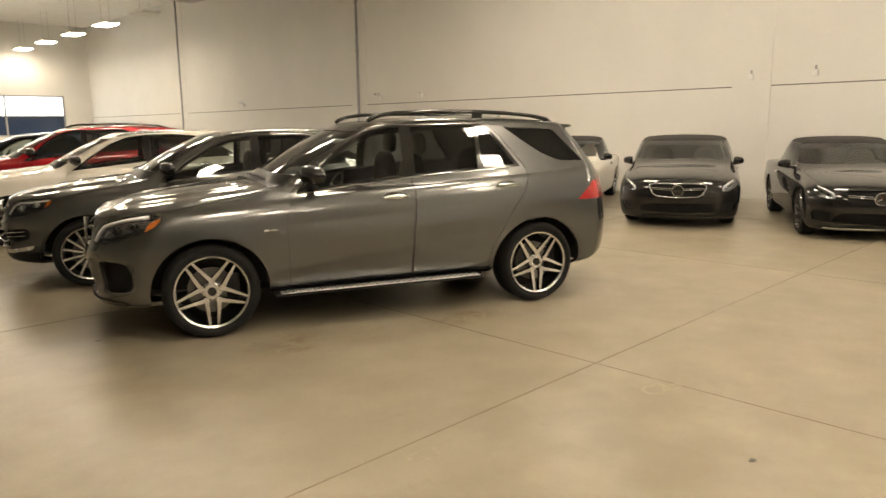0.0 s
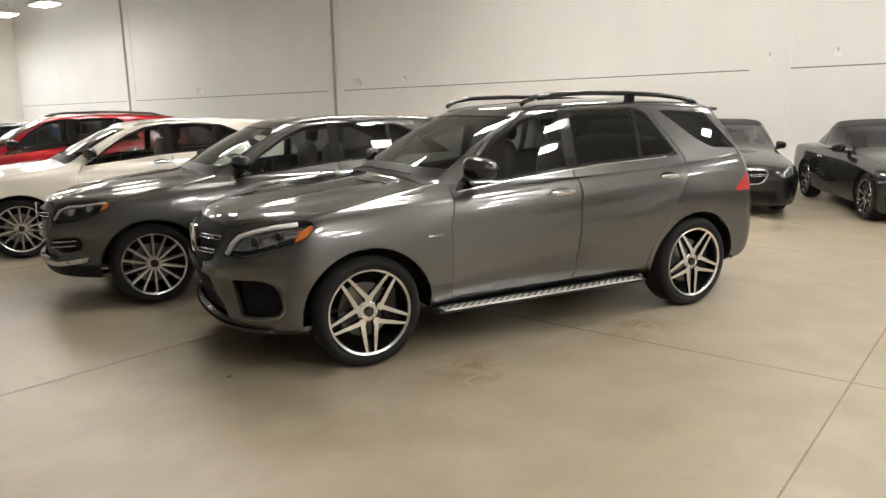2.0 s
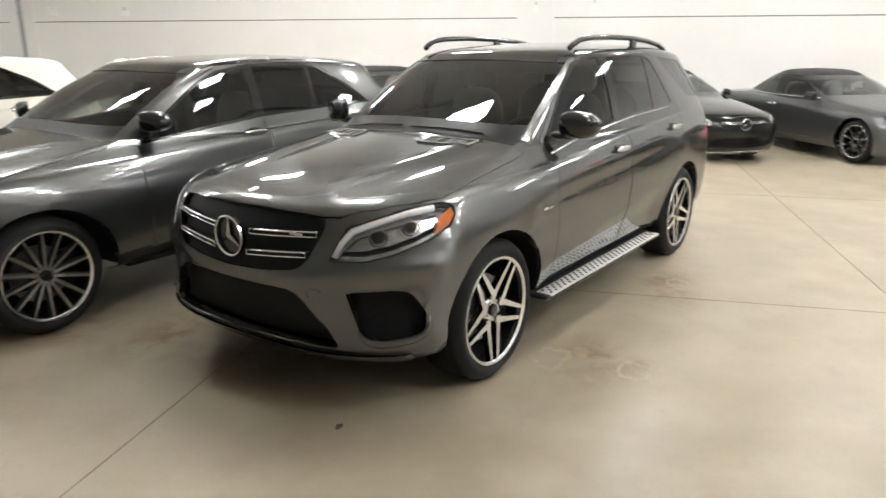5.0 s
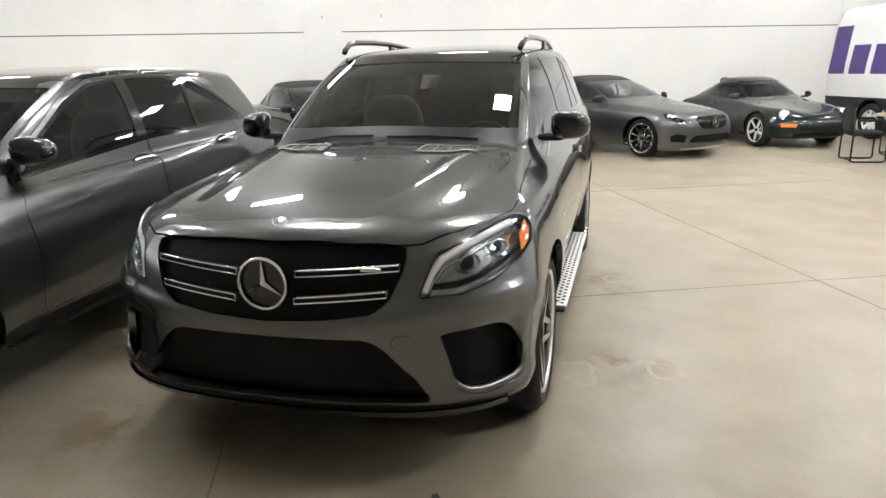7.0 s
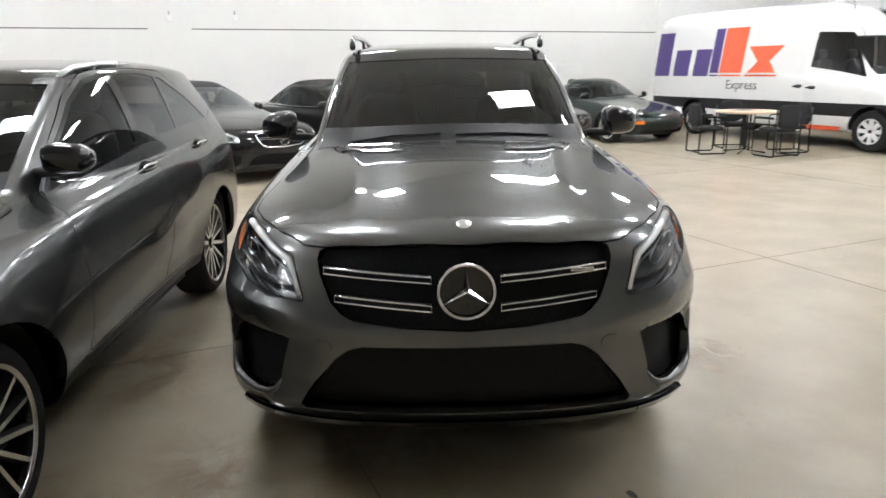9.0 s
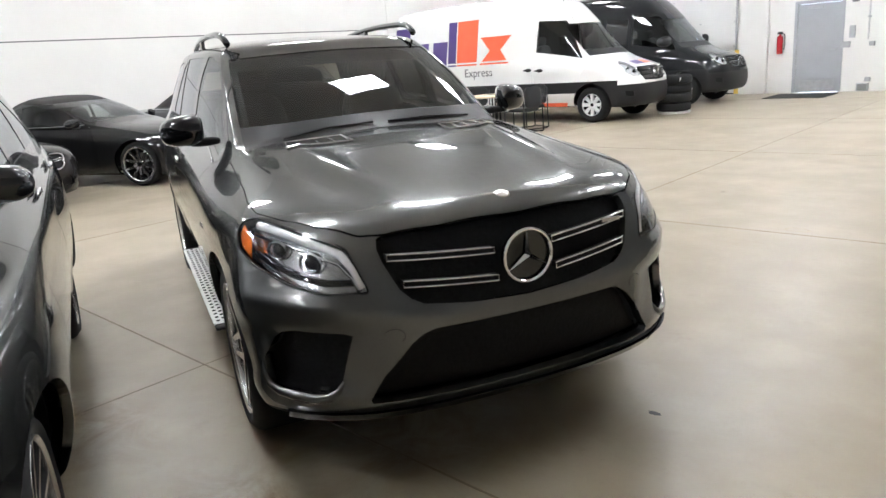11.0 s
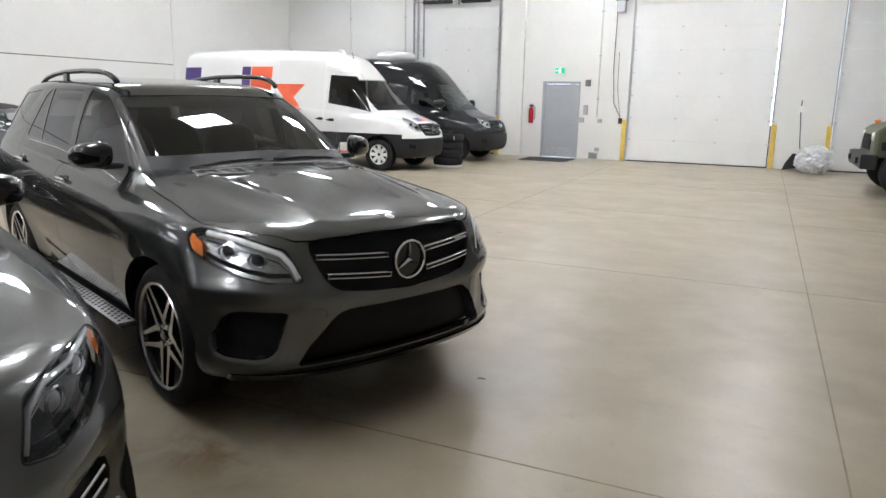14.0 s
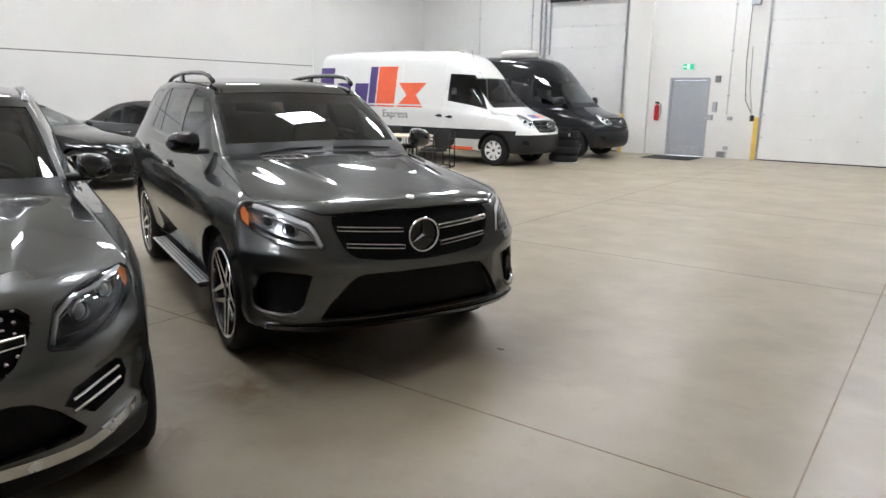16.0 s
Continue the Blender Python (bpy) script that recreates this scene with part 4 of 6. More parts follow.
def side_mirror(root, x, y, z, k, cap, lower=None):
    for s in (-1, 1):
        c = y + 0.115 * k
        bm = blob((x, s * c, z), (0.088 * k, 0.104 * k, 0.076 * k), 2.9, 24)
        for v in bm.verts:
            if v.co.x > x + 0.035 * k:
                v.co.x = x + 0.035 * k
            v.co.x += 0.40 * (abs(v.co.y) - c)
            v.co.z -= 0.16 * (abs(v.co.y) - c) if v.co.z > z else 0.0
        shell = part("mirror", bm, cap, root, smooth=True)
        part("mirror_arm", blob((x + 0.0, s * (y + 0.01), z - 0.066 * k), (0.042, 0.080, 0.022), 3.0, 12), BLACK_PLASTIC, shell, smooth=True)
        g = bmesh.new()
        lathe(g, [(0.001, 0.0), (0.056 * k, 0.0), (0.060 * k, -0.004)], 24, "x", (0, 0, 0))
        for v in g.verts:
            v.co.y *= 1.5
            v.co = Vector((x + 0.037 * k + 0.40 * (abs(s * c + v.co.y) - c) + v.co.x, s * c + v.co.y, z + v.co.z))
        part("mirror_glass", g, MIRROR, shell, "silvered mirror glass")


def emblem(root, p, r, n=None, face=None):
    """Round three-armed emblem standing upright at p, facing -x."""
    bm = bmesh.new()
    tube(bm, [p + Vector((0, r * math.cos(a), r * math.sin(a))) for a in np.linspace(0, 2 * math.pi, 33)[:-1]], r * 0.066, 8, closed=True)
    for k in range(3):
        a = math.pi / 2 + k * 2 * math.pi / 3
        d, e = Vector((0, math.cos(a), math.sin(a))), Vector((0, -math.sin(a), math.cos(a)))
        base = [p + e * r * 0.125 + Vector((0.004, 0, 0)), p - e * r * 0.125 + Vector((0.004, 0, 0))]
        tip, top = bm.verts.new(p + d * r * 0.96 + Vector((0.002, 0, 0))), bm.verts.new(p + Vector((-r * 0.13, 0, 0)))
        b0, b1 = bm.verts.new(base[0]), bm.verts.new(base[1])
        for f in ((tip, b0, top), (b1, tip, top), (b0, tip, b1), (b0, b1, top)):
            bm.faces.new(f)
    bmesh.ops.recalc_face_normals(bm, faces=bm.faces)
    ob = part("emblem", bm, CHROME, root, "chrome ring with three arms")
    bm = bmesh.new()
    lathe(bm, [(0.001, 0.012), (r * 0.97, 0.012), (r * 0.97, 0.03)], 32, "x", p)
    part("backing", bm, GLOSS_BLACK, ob)


def build_car(name, category, m, label, net, paint_, sp, group=""):
    """Assemble a vehicle: cut the skin into panes, lamps, grille, doors and bonnet, back it with a dark lining, add wheels and fittings."""
    root = empty(name, m, label, category, group)
    fine = sp.get("fine", (8, 6))
    s, inner = Shell(net, *fine, sp.get("shape")), Shell(net, 4, 3)
    wl = sp["wheels"]
    gb, ge = sp["glass_rows"]                       # rows of the net between which the glass stands
    pane = sp.get("pane", TINTED)
    cut = lambda a, poly, cond=None: bmesh.ops.delete(inner.bm, geom=inner.carve(a, poly, cond), context="FACES")
    for x in wl[:2]:
        arch = [(x + sp["arch"][0] * math.cos(t), wl[3] + 0.005 + sp["arch"][1] * math.sin(t)) for t in np.linspace(0, 2 * math.pi, 41)[:-1]]
        bmesh.ops.delete(s.bm, geom=s.carve(90, arch), context="FACES")
        cut(90, [(x + 1.12 * (u - x), wl[3] + 1.12 * (w - wl[3])) for u, w in arch[::2]])
        for side in (-1, 1):
            bm = bmesh.new()
            ax, az = sp["arch"][0] + 0.03, sp["arch"][1] + 0.03
            line = [(x + ax * math.cos(t), wl[3] + az * math.sin(t)) for t in np.linspace(-0.06, math.pi + 0.06, 25)]
            ys = (wl[2] - 0.035, wl[2] - 0.40)
            rows = [[bm.verts.new((u, side * y, w)) for u, w in line] for y in ys]
            for i in range(24):
                bm.faces.new((rows[0][i], rows[0][i + 1], rows[1][i + 1], rows[1][i]))
            bm.faces.new(rows[1])
            part("wheel_well", bm, BLACK_PLASTIC, root)
    # windscreen, rear window
    uend, vtop = sp.get("screen_u", 2.84), ge - sp.get("screen_top", 0.0)
    part("windscreen", whole(s.take(s.uv(0, uend, gb + 0.16, vtop), 0.004)), sp.get("screen", SCREEN), root, "clear raked windscreen", True)
    bmesh.ops.delete(inner.bm, geom=inner.uv(0, uend, gb + 0.1, vtop), context="FACES")
    if sp.get("rear_pane", True):
        part("rear_window", whole(s.take(s.uv(sp.get("rear_u", 11.3), 15, gb + 0.3, ge - 0.16), 0.004)), pane, root, smooth=True)
        bmesh.ops.delete(inner.bm, geom=inner.uv(sp.get("rear_u", 11.3), 15, gb + 0.3, ge - 0.1), context="FACES")
    # side glazing
    win = sp["window"]
    glass_at = soften(inset(win, sp.get("trim", 0.020)), 0.03)
    cut(90, win)
    for a0, a1 in sp["panes"]:
        q = glass_at
        if a0 is not None:
            q = clip(q, (a0 + 0.02, 3), (a0 - 0.02, 0))[:]
        if a1 is not None:
            q = clip(q, (a1 - 0.02, 0), (a1 + 0.02, 3))[:]
        sided("side_window", s.take(s.carve(90, q), 0.003), sp.get("front_pane", pane) if a0 is None else pane, root)
    sided("window_trim", s.take(s.carve(90, soften(win, 0.02))), sp.get("trim_mat", GLOSS_BLACK), root, "gloss black window surround", 0.02)
    if "quarter" in sp:
        sided("quarter_window", s.take(s.carve(90, soften(sp["quarter"], 0.03)), 0.003), pane, root)
    # lamps
    for hl in sp.get("headlamps", ()):
        a, poly = hl["from"], soften(hl["outline"], 0.02)
        front = lambda c: c.x < hl.get("behind", -1.2)
        cover = s.take(s.carve(a, poly, front), 0.0)
        cut(a, hl["outline"], front)
        bowl = cover.copy()
        bowl.normal_update()
        nor = [(v, v.co - v.normal * hl.get("deep", 0.042)) for v in bowl.verts]
        for v, c in nor:
            v.co = c
        lens = sided("headlight", cover, LENS_CLEAR, root, "clear headlight with white brow strip and amber corner")
        for o in lens:
            o.visible_shadow = False        # clear cover: lets the light into the lamp
        for k, sgn in enumerate((-1, 1)):
            bm = bmesh.new()
            edge = [s.on(a, u, w, 0.002)[0] for u, w in poly]
            tube(bm, [Vector((q.x, q.y * sgn, q.z)) for q in edge], 0.0045, 6, closed=True)
            part("seal", bm, BLACK_TRIM, lens[k], "thin black seal", True)
        both = sided("bowl", bowl, hl.get("bowl", LAMP_BOWL), lens[1])
        both[0].parent = lens[0]
        for k, sgn in enumerate((-1, 1)):
            def at(u, w, d):
                p, _ = s.on(a, u, w, d)
                return Vector((p.x, p.y * sgn, p.z))
            if "brow" in hl:
                bm = bmesh.new()
                pts = [at(u, w, 0.012) for u, w in hl["brow"]]
                tube(bm, pts, hl.get("brow_r", 0.011), 8)
                part("light_guide", bm, WHITE_GUIDE, lens[k], "white light guide", True)
                bm = bmesh.new()
                tube(bm, [at(u + 0.006, w - 2.1 * hl.get("brow_r", 0.011), 0.020) for u, w in hl["brow"]], 0.3 * hl.get("brow_r", 0.011), 6)
                part("trim_line", bm, CHROME, lens[k], "thin chrome line", True)
            if "amber" in hl:
                bm = bmesh.new()
                vs = [bm.verts.new(at(u, w, 0.012)) for u, w in hl["amber"]]
                bm.faces.new(vs)
                bmesh.ops.triangulate(bm, faces=bm.faces)
                bmesh.ops.subdivide_edges(bm, edges=bm.edges, cuts=2)
                part("marker_lens", bm, AMBER, lens[k], "amber side marker")
            if "shelf" in hl:               # dark ledge along the lower edge, ribbed in bright metal
                pts = [at(u, w, 0.024) for u, w in hl["shelf"]]
                bm = ribbon(bmesh.new(), pts, [Vector((0, 0, 0.011))] * len(pts), [Vector((0.012, 0, 0))] * len(pts))
                shelf = part("lamp_ledge", bm, BLACK_TRIM, lens[k], "black ledge inside the lamp")
                for (u, w), (u1, w1) in zip(hl["shelf"], hl["shelf"][1:]):
                    bm = bmesh.new()
                    tube(bm, [at(u + 0.15 * (u1 - u), w + 0.15 * (w1 - w) + 0.013, 0.018), at(u + 0.85 * (u1 - u), w + 0.85 * (w1 - w) + 0.013, 0.018)], 0.003, 6)
                    part("bright_rib", bm, CHROME, lens[k])
            for u, w, r in hl.get("eyes", ()):
                bm = bmesh.new()
                p = at(u, w, 0.046)
                bmesh.ops.create_uvsphere(bm, u_segments=18, v_segments=10, radius=r * 0.8, matrix=Matrix.Translation(p))
                part("projector", bm, hl.get("eye_mat", GLOSS_BLACK), lens[k], smooth=True)
                bm = bmesh.new()
                U, W, D = s.frame_of(a)
                U = Vector((U.x, U.y * sgn, 0))
                q = at(u, w, 0.022)
                tube(bm, [q + U * r * math.cos(t) + W * r * 0.85 * math.sin(t) for t in np.linspace(0, 2 * math.pi, 21)[:-1]], r * 0.14, 6, closed=True)
                part("bezel", bm, CHROME, lens[k], "chrome bezel", True)
    for tl in sp.get("taillamps", ()):
        sided("tail_light", s.take(s.carve(tl[0], soften(tl[1], 0.02), lambda c: c.x > 1.0)), RED_LENS, root, "red tail light", 0.02)
    # nose openings: outline, depth, material
    nose = sp.get("nose_x", -1.5)
    for nm, a, poly, sink, mt, central in sp.get("openings", ()):
        f = s.carve(a, poly, lambda c: c.x < nose)
        b = s.take(f, sink)
        if central:
            part(nm, whole(b), mt, root, smooth=True)
        else:
            sided(nm, b, mt, root)
    # panels with real gaps round them
    for nm, a, poly, central, cond in sp.get("panels", ()):
        outer, core = soften(poly, 0.02), soften(inset(poly, sp.get("gap", 0.0045)), 0.018)
        s.carve(a, outer, cond)
        s.carve(a, core, cond)
        ks = set(s.inside(a, core, cond))
        gone = [f for f in s.inside(a, outer, cond) if f not in ks]
        if central:
            gone = [f for f in gone if f.calc_center_median().y > 0.004]
            ks = set(s.inside(a, outer, cond)) - set(gone)
        bmesh.ops.delete(s.bm, geom=[f for f in gone if f.is_valid], context="FACES")
        b = s.take([f for f in ks if f.is_valid])
        if central:
            part(nm, rim_edges(whole(b), 0.018), paint_, root, smooth=True)
        else:
            sided(nm, b, paint_, root, rim=0.018)
    for nm, mt, test in sp.get("bands", ()):
        b = s.take([f for f in s.bm.faces if test(f.calc_center_median(), f[s.lu], f[s.lv])])
        part(nm, whole(b), mt, root, smooth=True)
    part("body", rim_edges(whole(s.bm), sp.get("rim", 0.03)), paint_, root, smooth=True)
    bm = inner.bm
    bm.normal_update()
    for v, c in [(v, v.co - v.normal * 0.085) for v in bm.verts]:
        v.co = c if abs(v.co.y) > 1e-3 else Vector((c.x, 0, c.z))
    part("lining", whole(bm), CLOTH, root)
    lo = sp.get("floor_z", 0.27)
    part("underbody", boxes((wl[0] - 0.35, wl[1] + 0.35, -0.50, 0.50, lo, lo + 0.05), (wl[0] + 0.55, wl[1] - 0.55, -wl[2] + 0.06, wl[2] - 0.06, lo, lo + 0.05), bevel=0.01), BLACK_PLASTIC, root)
    four_wheels(root, *wl)
    if "cabin" in sp:
        cabin(root, *sp["cabin"])
    if "mirror" in sp:
        side_mirror(root, *sp["mirror"])
    for x, z in sp.get("handles", ()):
        for sgn in (-1, 1):
            p, nrm = s.on(90, x, z)
            h = part("door_handle", blob((x, sgn * (p.y + 0.024), z), (0.115, 0.013, 0.019), 2.4, 16, None), sp.get("handle_mat", CHROME), root, "bright door handle", True)
            part("handle_bowl", blob((x - 0.01, sgn * (p.y - 0.003), z - 0.002), (0.092, 0.008, 0.040), 2.1, 16), GLOSS_BLACK, h, smooth=True)
    return root, s

# ---- the grey sport-utility car in the middle ----
W1 = [(-0.76, 1.108), (-0.615, 1.225), (-0.385, 1.445), (-0.12, 1.60), (0.11, 1.65), (0.60, 1.66), (0.925, 1.66), (1.035, 1.615), (1.30, 1.27), (0.50, 1.235), (0.20, 1.208), (-0.23, 1.165)]
fd = [(-0.835, 0.372), (0.224, 0.372), (0.222, 0.665), (0.25, 1.03), (0.25, 1.686), (0.10, 1.682), (-0.13, 1.632), (-0.405, 1.47), (-0.64, 1.245), (-0.80, 1.11), (-0.86, 0.89), (-0.848, 0.49)]
rd = [(0.230, 0.372), (0.945, 0.372), (0.985, 0.52), (1.03, 0.63), (1.185, 0.89), (1.31, 1.045), (1.37, 1.20), (1.345, 1.27), (1.06, 1.645), (0.94, 1.686), (0.256, 1.686), (0.256, 1.03), (0.228, 0.665)]
bonnet = [(-2.305, -0.05), (-2.305, 0.03), (-2.285, 0.30), (-2.245, 0.484), (-2.21, 0.565), (-2.10, 0.675), (-1.95, 0.765), (-1.80, 0.825), (-1.66, 0.83), (-1.49, 0.812), (-1.228, 0.80), (-0.97, 0.785), (-0.95, 0.70), (-1.0, 0.5), (-1.04, 0.25), (-1.05, 0.0), (-1.05, -0.05)]


def creases(x, y, z):
    """The pressed lines of the sides and the bonnet."""
    side = np.clip((1.25 - np.abs(x)) / 0.45, 0, 1) * (y > 0.6)
    upper, lower = 0.97 + 0.055 * (x + 0.85), 0.51 + 0.107 * (x + 0.85)
    y = y - side * (0.11 * np.clip(upper - z, 0, 0.10) - 0.075 * np.clip(upper - 0.10 - z, 0, 0.14))
    y = y - side * 0.17 * np.clip(lower - z, 0, 0.16)
    y = y - side * 0.030 * np.clip((0.82 - z) / 0.45, 0, 1) ** 1.2       # the doors tuck in towards the sill
    top = np.clip((x + 2.22) / 0.35, 0, 1) * np.clip((-1.02 - x) / 0.12, 0, 1) * (z > 0.98)
    ridge = 0.36 + 0.16 * (x + 2.2) / 1.15
    z = z + top * 0.014 * np.exp(-((np.abs(y) - ridge) / 0.05) ** 2) - top * 0.006 * np.exp(-((np.abs(y) - ridge - 0.13) / 0.06) ** 2)
    step = 1 / (1 + np.exp((z - 0.655) / 0.009)) * np.clip((z - 0.40) / 0.06, 0, 1) * np.clip((-1.80 - x) / 0.12, 0, 1) * np.clip((np.abs(y) - 0.50) / 0.12, 0, 1)
    x, y = x + 0.022 * step * (np.abs(y) < 0.9), y - 0.016 * step
    low = np.clip((np.abs(y) - 0.35) / 0.45, 0, 1)
    roll = np.clip((-1.75 - x) / 0.25, 0, 1) * np.clip((np.abs(y) - 0.12) / 0.2, 0, 1) * np.exp(-((z - 0.672 - 0.075 * low) / 0.030) ** 2)
    x, y = x - 0.013 * roll, y + 0.006 * roll * low     # the rolled edge across the bumper under the lamps
    return x, y, z


hero_spec = dict(shape=creases, front_pane=FRONT_GLASS,
    wheels=(-1.4575, 1.4575, 0.935, 0.374, 0.292, 0.27, STAR5), arch=(0.452, 0.425), glass_rows=(13, 15), window=W1,
    panes=((None, 0.195), (0.295, 0.885), (0.925, None)), quarter=[(1.17, 1.632), (1.70, 1.602), (1.99, 1.30), (1.70, 1.315), (1.53, 1.388)],
    headlamps=[{"from": 45, "behind": -1.5, "outline": [(-1.222, 0.776), (-1.182, 0.846), (-1.13, 0.925), (-0.90, 0.982), (-0.70, 1.0), (-0.645, 0.985), (-0.632, 0.95), (-0.665, 0.90), (-0.76, 0.855), (-0.93, 0.804), (-1.06, 0.778)],
                "amber": [(-0.72, 0.935), (-0.655, 0.975), (-0.642, 0.945), (-0.67, 0.905), (-0.735, 0.872)],
                "brow": [(-1.196, 0.792), (-1.160, 0.855), (-1.11, 0.902), (-1.0, 0.935), (-0.87, 0.963), (-0.74, 0.978)], "brow_r": 0.016, "shelf": [(-1.165, 0.806), (-1.06, 0.806), (-0.95, 0.826), (-0.84, 0.855), (-0.75, 0.888)], "eyes": [(-1.00, 0.872, 0.040), (-0.85, 0.905, 0.036)]}],
    taillamps=[(120, [(1.15, 0.945), (1.33, 1.115), (1.55, 1.11), (1.55, 0.95), (1.32, 0.945)])],
    openings=[
        ("grille", 0, [(-0.02, 0.972), (0.25, 0.970), (0.47, 0.960), (0.507, 0.946), (0.515, 0.915), (0.506, 0.870), (0.468, 0.78), (0.436, 0.745), (0.395, 0.722), (0.226, 0.70), (-0.02, 0.686)], 0.028, MESH_BLACK, True),
        ("lower_intake", 0, [(-0.02, 0.632), (0.36, 0.632), (0.41, 0.618), (0.455, 0.585), (0.54, 0.484), (0.60, 0.39), (0.59, 0.372), (-0.02, 0.372)], 0.055, MESH_BLACK, True),
        ("side_intake", 30, [(-0.585, 0.628), (-0.55, 0.640), (-0.37, 0.648), (-0.32, 0.636), (-0.285, 0.612), (-0.232, 0.53), (-0.235, 0.465), (-0.255, 0.435), (-0.29, 0.42), (-0.44, 0.408), (-0.50, 0.415), (-0.525, 0.445)], 0.05, MESH_BLACK, False),
        ("splitter", 0, [(-0.02, 0.362), (0.60, 0.362), (0.75, 0.346), (0.97, 0.32), (0.97, 0.15), (-0.02, 0.15)], 0.0, BLACK_TRIM, True)],
    nose_x=-1.86,
    panels=[("bonnet", "top", bonnet, True, lambda c: c.z > 0.935 and c.x < -0.9), ("front_door", 90, fd, False, None), ("rear_door", 90, rd, False, None)],
    bands=[("cowl", BLACK_TRIM, lambda c, u, v: 10.5 < v < 13.2 and u < 2.84 and c.x > -1.12),
           ("sunroof", GLOSS_BLACK, lambda c, u, v: v > 15.0 and c.z > 1.6 and abs(c.y) < 0.56 and c.x < 1.30 and (v > 17 or u < 5)),
           ("sill", BLACK_TRIM, lambda c, u, v: c.z < 0.366 and -1.1 < c.x < 1.1)],
    cabin=(-0.62, 0.80, 0.72, True, LEATHER), mirror=(-0.62, 0.838, 1.262, 1.0, GLOSS_BLACK), handles=((0.065, 1.055), (1.135, 1.113)), handle_mat=CHROME)
hero, hs = build_car("grey_suv", "car", pose(0, 0, 0, 0, 0, -23), "grey metallic sport-utility car with five-spoke wheels and running boards", SUV, GREY_PAINT, hero_spec)


def on_nose(s, y, z, d=0.0):
    return s.on(0, y, z, d)[0]


def front_bars(root, s, rows, h):
    """Chrome-edged black bars in the grille, one each side of the emblem."""
    for y0, z0, y1, z1 in rows:
        for sg in (-1, 1):
            bm, pts = bmesh.new(), []
            for t in np.linspace(0, 1, 9):
                p = on_nose(s, y0 + t * (y1 - y0), z0 + t * (z1 - z0), -0.004)
                pts.append(Vector((p.x, p.y * sg, p.z)))
            up = Vector((0, 0, h))
            tube(bm, [p + up for p in pts] + [p - up for p in reversed(pts)], 0.0045, 6, closed=True)
            bar = part("grille_bar", bm, CHROME, root, "chrome-edged grille bar", True)
            bm = bmesh.new()
            ribbon(bm, pts, [up * 0.9] * 9, [Vector((0.03, 0, 0))] * 9)
            part("bar_core", bm, MESH_BLACK, bar)


front_bars(hero, hs, ((0.118, 0.862, 0.490, 0.885), (0.118, 0.768, 0.452, 0.795)), 0.011)
emblem(hero, on_nose(hs, 0, 0.828, -0.022), 0.095)
p = on_nose(hs, 0.40, 0.884, -0.02)
part("name_plate", boxes((p.x - 0.004, p.x + 0.004, -0.44, -0.36, p.z - 0.008, p.z + 0.008), bevel=0.002), SATIN, hero, "small silver badge bar")
p, nrm = hs.on("top", -2.215, 0.0)
bm = bmesh.new()
lathe(bm, [(0.001, 0.006), (0.020, 0.005), (0.027, 0.002), (0.028, -0.003)], 24, "z")
bmesh.ops.transform(bm, matrix=Matrix.Translation(p) @ nrm.to_track_quat("Z", "Y").to_matrix().to_4x4(), verts=bm.verts)
part("bonnet_badge", bm, CHROME, hero, "round chrome badge", True)

# painted lips under the side intakes
for sg in (-1, 1):
    bm = bmesh.new()
    pts = [hs.on(30, u, z, 0.006)[0] for u, z in ((-0.535, 0.46), (-0.515, 0.425), (-0.48, 0.405), (-0.42, 0.396), (-0.35, 0.402), (-0.285, 0.410), (-0.245, 0.428), (-0.222, 0.465), (-0.220, 0.52))]
    tube(bm, [Vector((v.x, v.y * sg, v.z)) for v in pts], [0.006, 0.014, 0.018, 0.019, 0.019, 0.018, 0.016, 0.012, 0.005], 10)
    part("intake_lip", bm, GREY_PAINT, hero, "grey painted intake lip", True)

# the round covers of the towing eyes
for sg in (-1, 1):
    bm, pts = bmesh.new(), []
    for t in np.linspace(0.15 * math.pi, 1.25 * math.pi, 12):
        v = on_nose(hs, 0.505 + 0.034 * math.cos(t), 0.622 + 0.026 * math.sin(t), -0.0005)
        pts.append(Vector((v.x, v.y * sg, v.z)))
    tube(bm, pts, 0.0017, 6)
    part("tow_cover_seam", bm, BLACK_TRIM, hero, "fine dark seam of a round cover")

# bonnet vents
for sg in (-1, 1):
    def vent_at(a, b, d):
        x = (-1.24 + 0.075 * b) * (1 - a) + (-1.10 + 0.055 * b) * a
        p = hs.on("top", x, (0.25 + 0.012 * a) * (1 - b) + (0.54 - 0.01 * a) * b)[0]
        return Vector((p.x, p.y * sg, p.z + d))
    bm = bmesh.new()
    g = [[bm.verts.new(vent_at(a, b, 0.003)) for b in np.linspace(0, 1, 9)] for a in (0, 0.5, 1)]
    for r, q in zip(g, g[1:]):
        for k in range(8):
            bm.faces.new((r[k], r[k + 1], q[k + 1], q[k]))
    vent = part("bonnet_vent", bm, BLACK_TRIM, hero, "black vent with bright frame")
    bm = bmesh.new()
    tube(bm, [vent_at(0, b, 0.005) for b in np.linspace(0, 1, 7)] + [vent_at(1, b, 0.005) for b in np.linspace(1, 0, 7)], 0.0075, 6, closed=True)
    for b in (0.25, 0.5, 0.75):
        tube(bm, [vent_at(0, b, 0.005), vent_at(1, b, 0.005)], 0.0045, 6)
    part("vent_frame", bm, CHROME, vent, "bright metal frame")

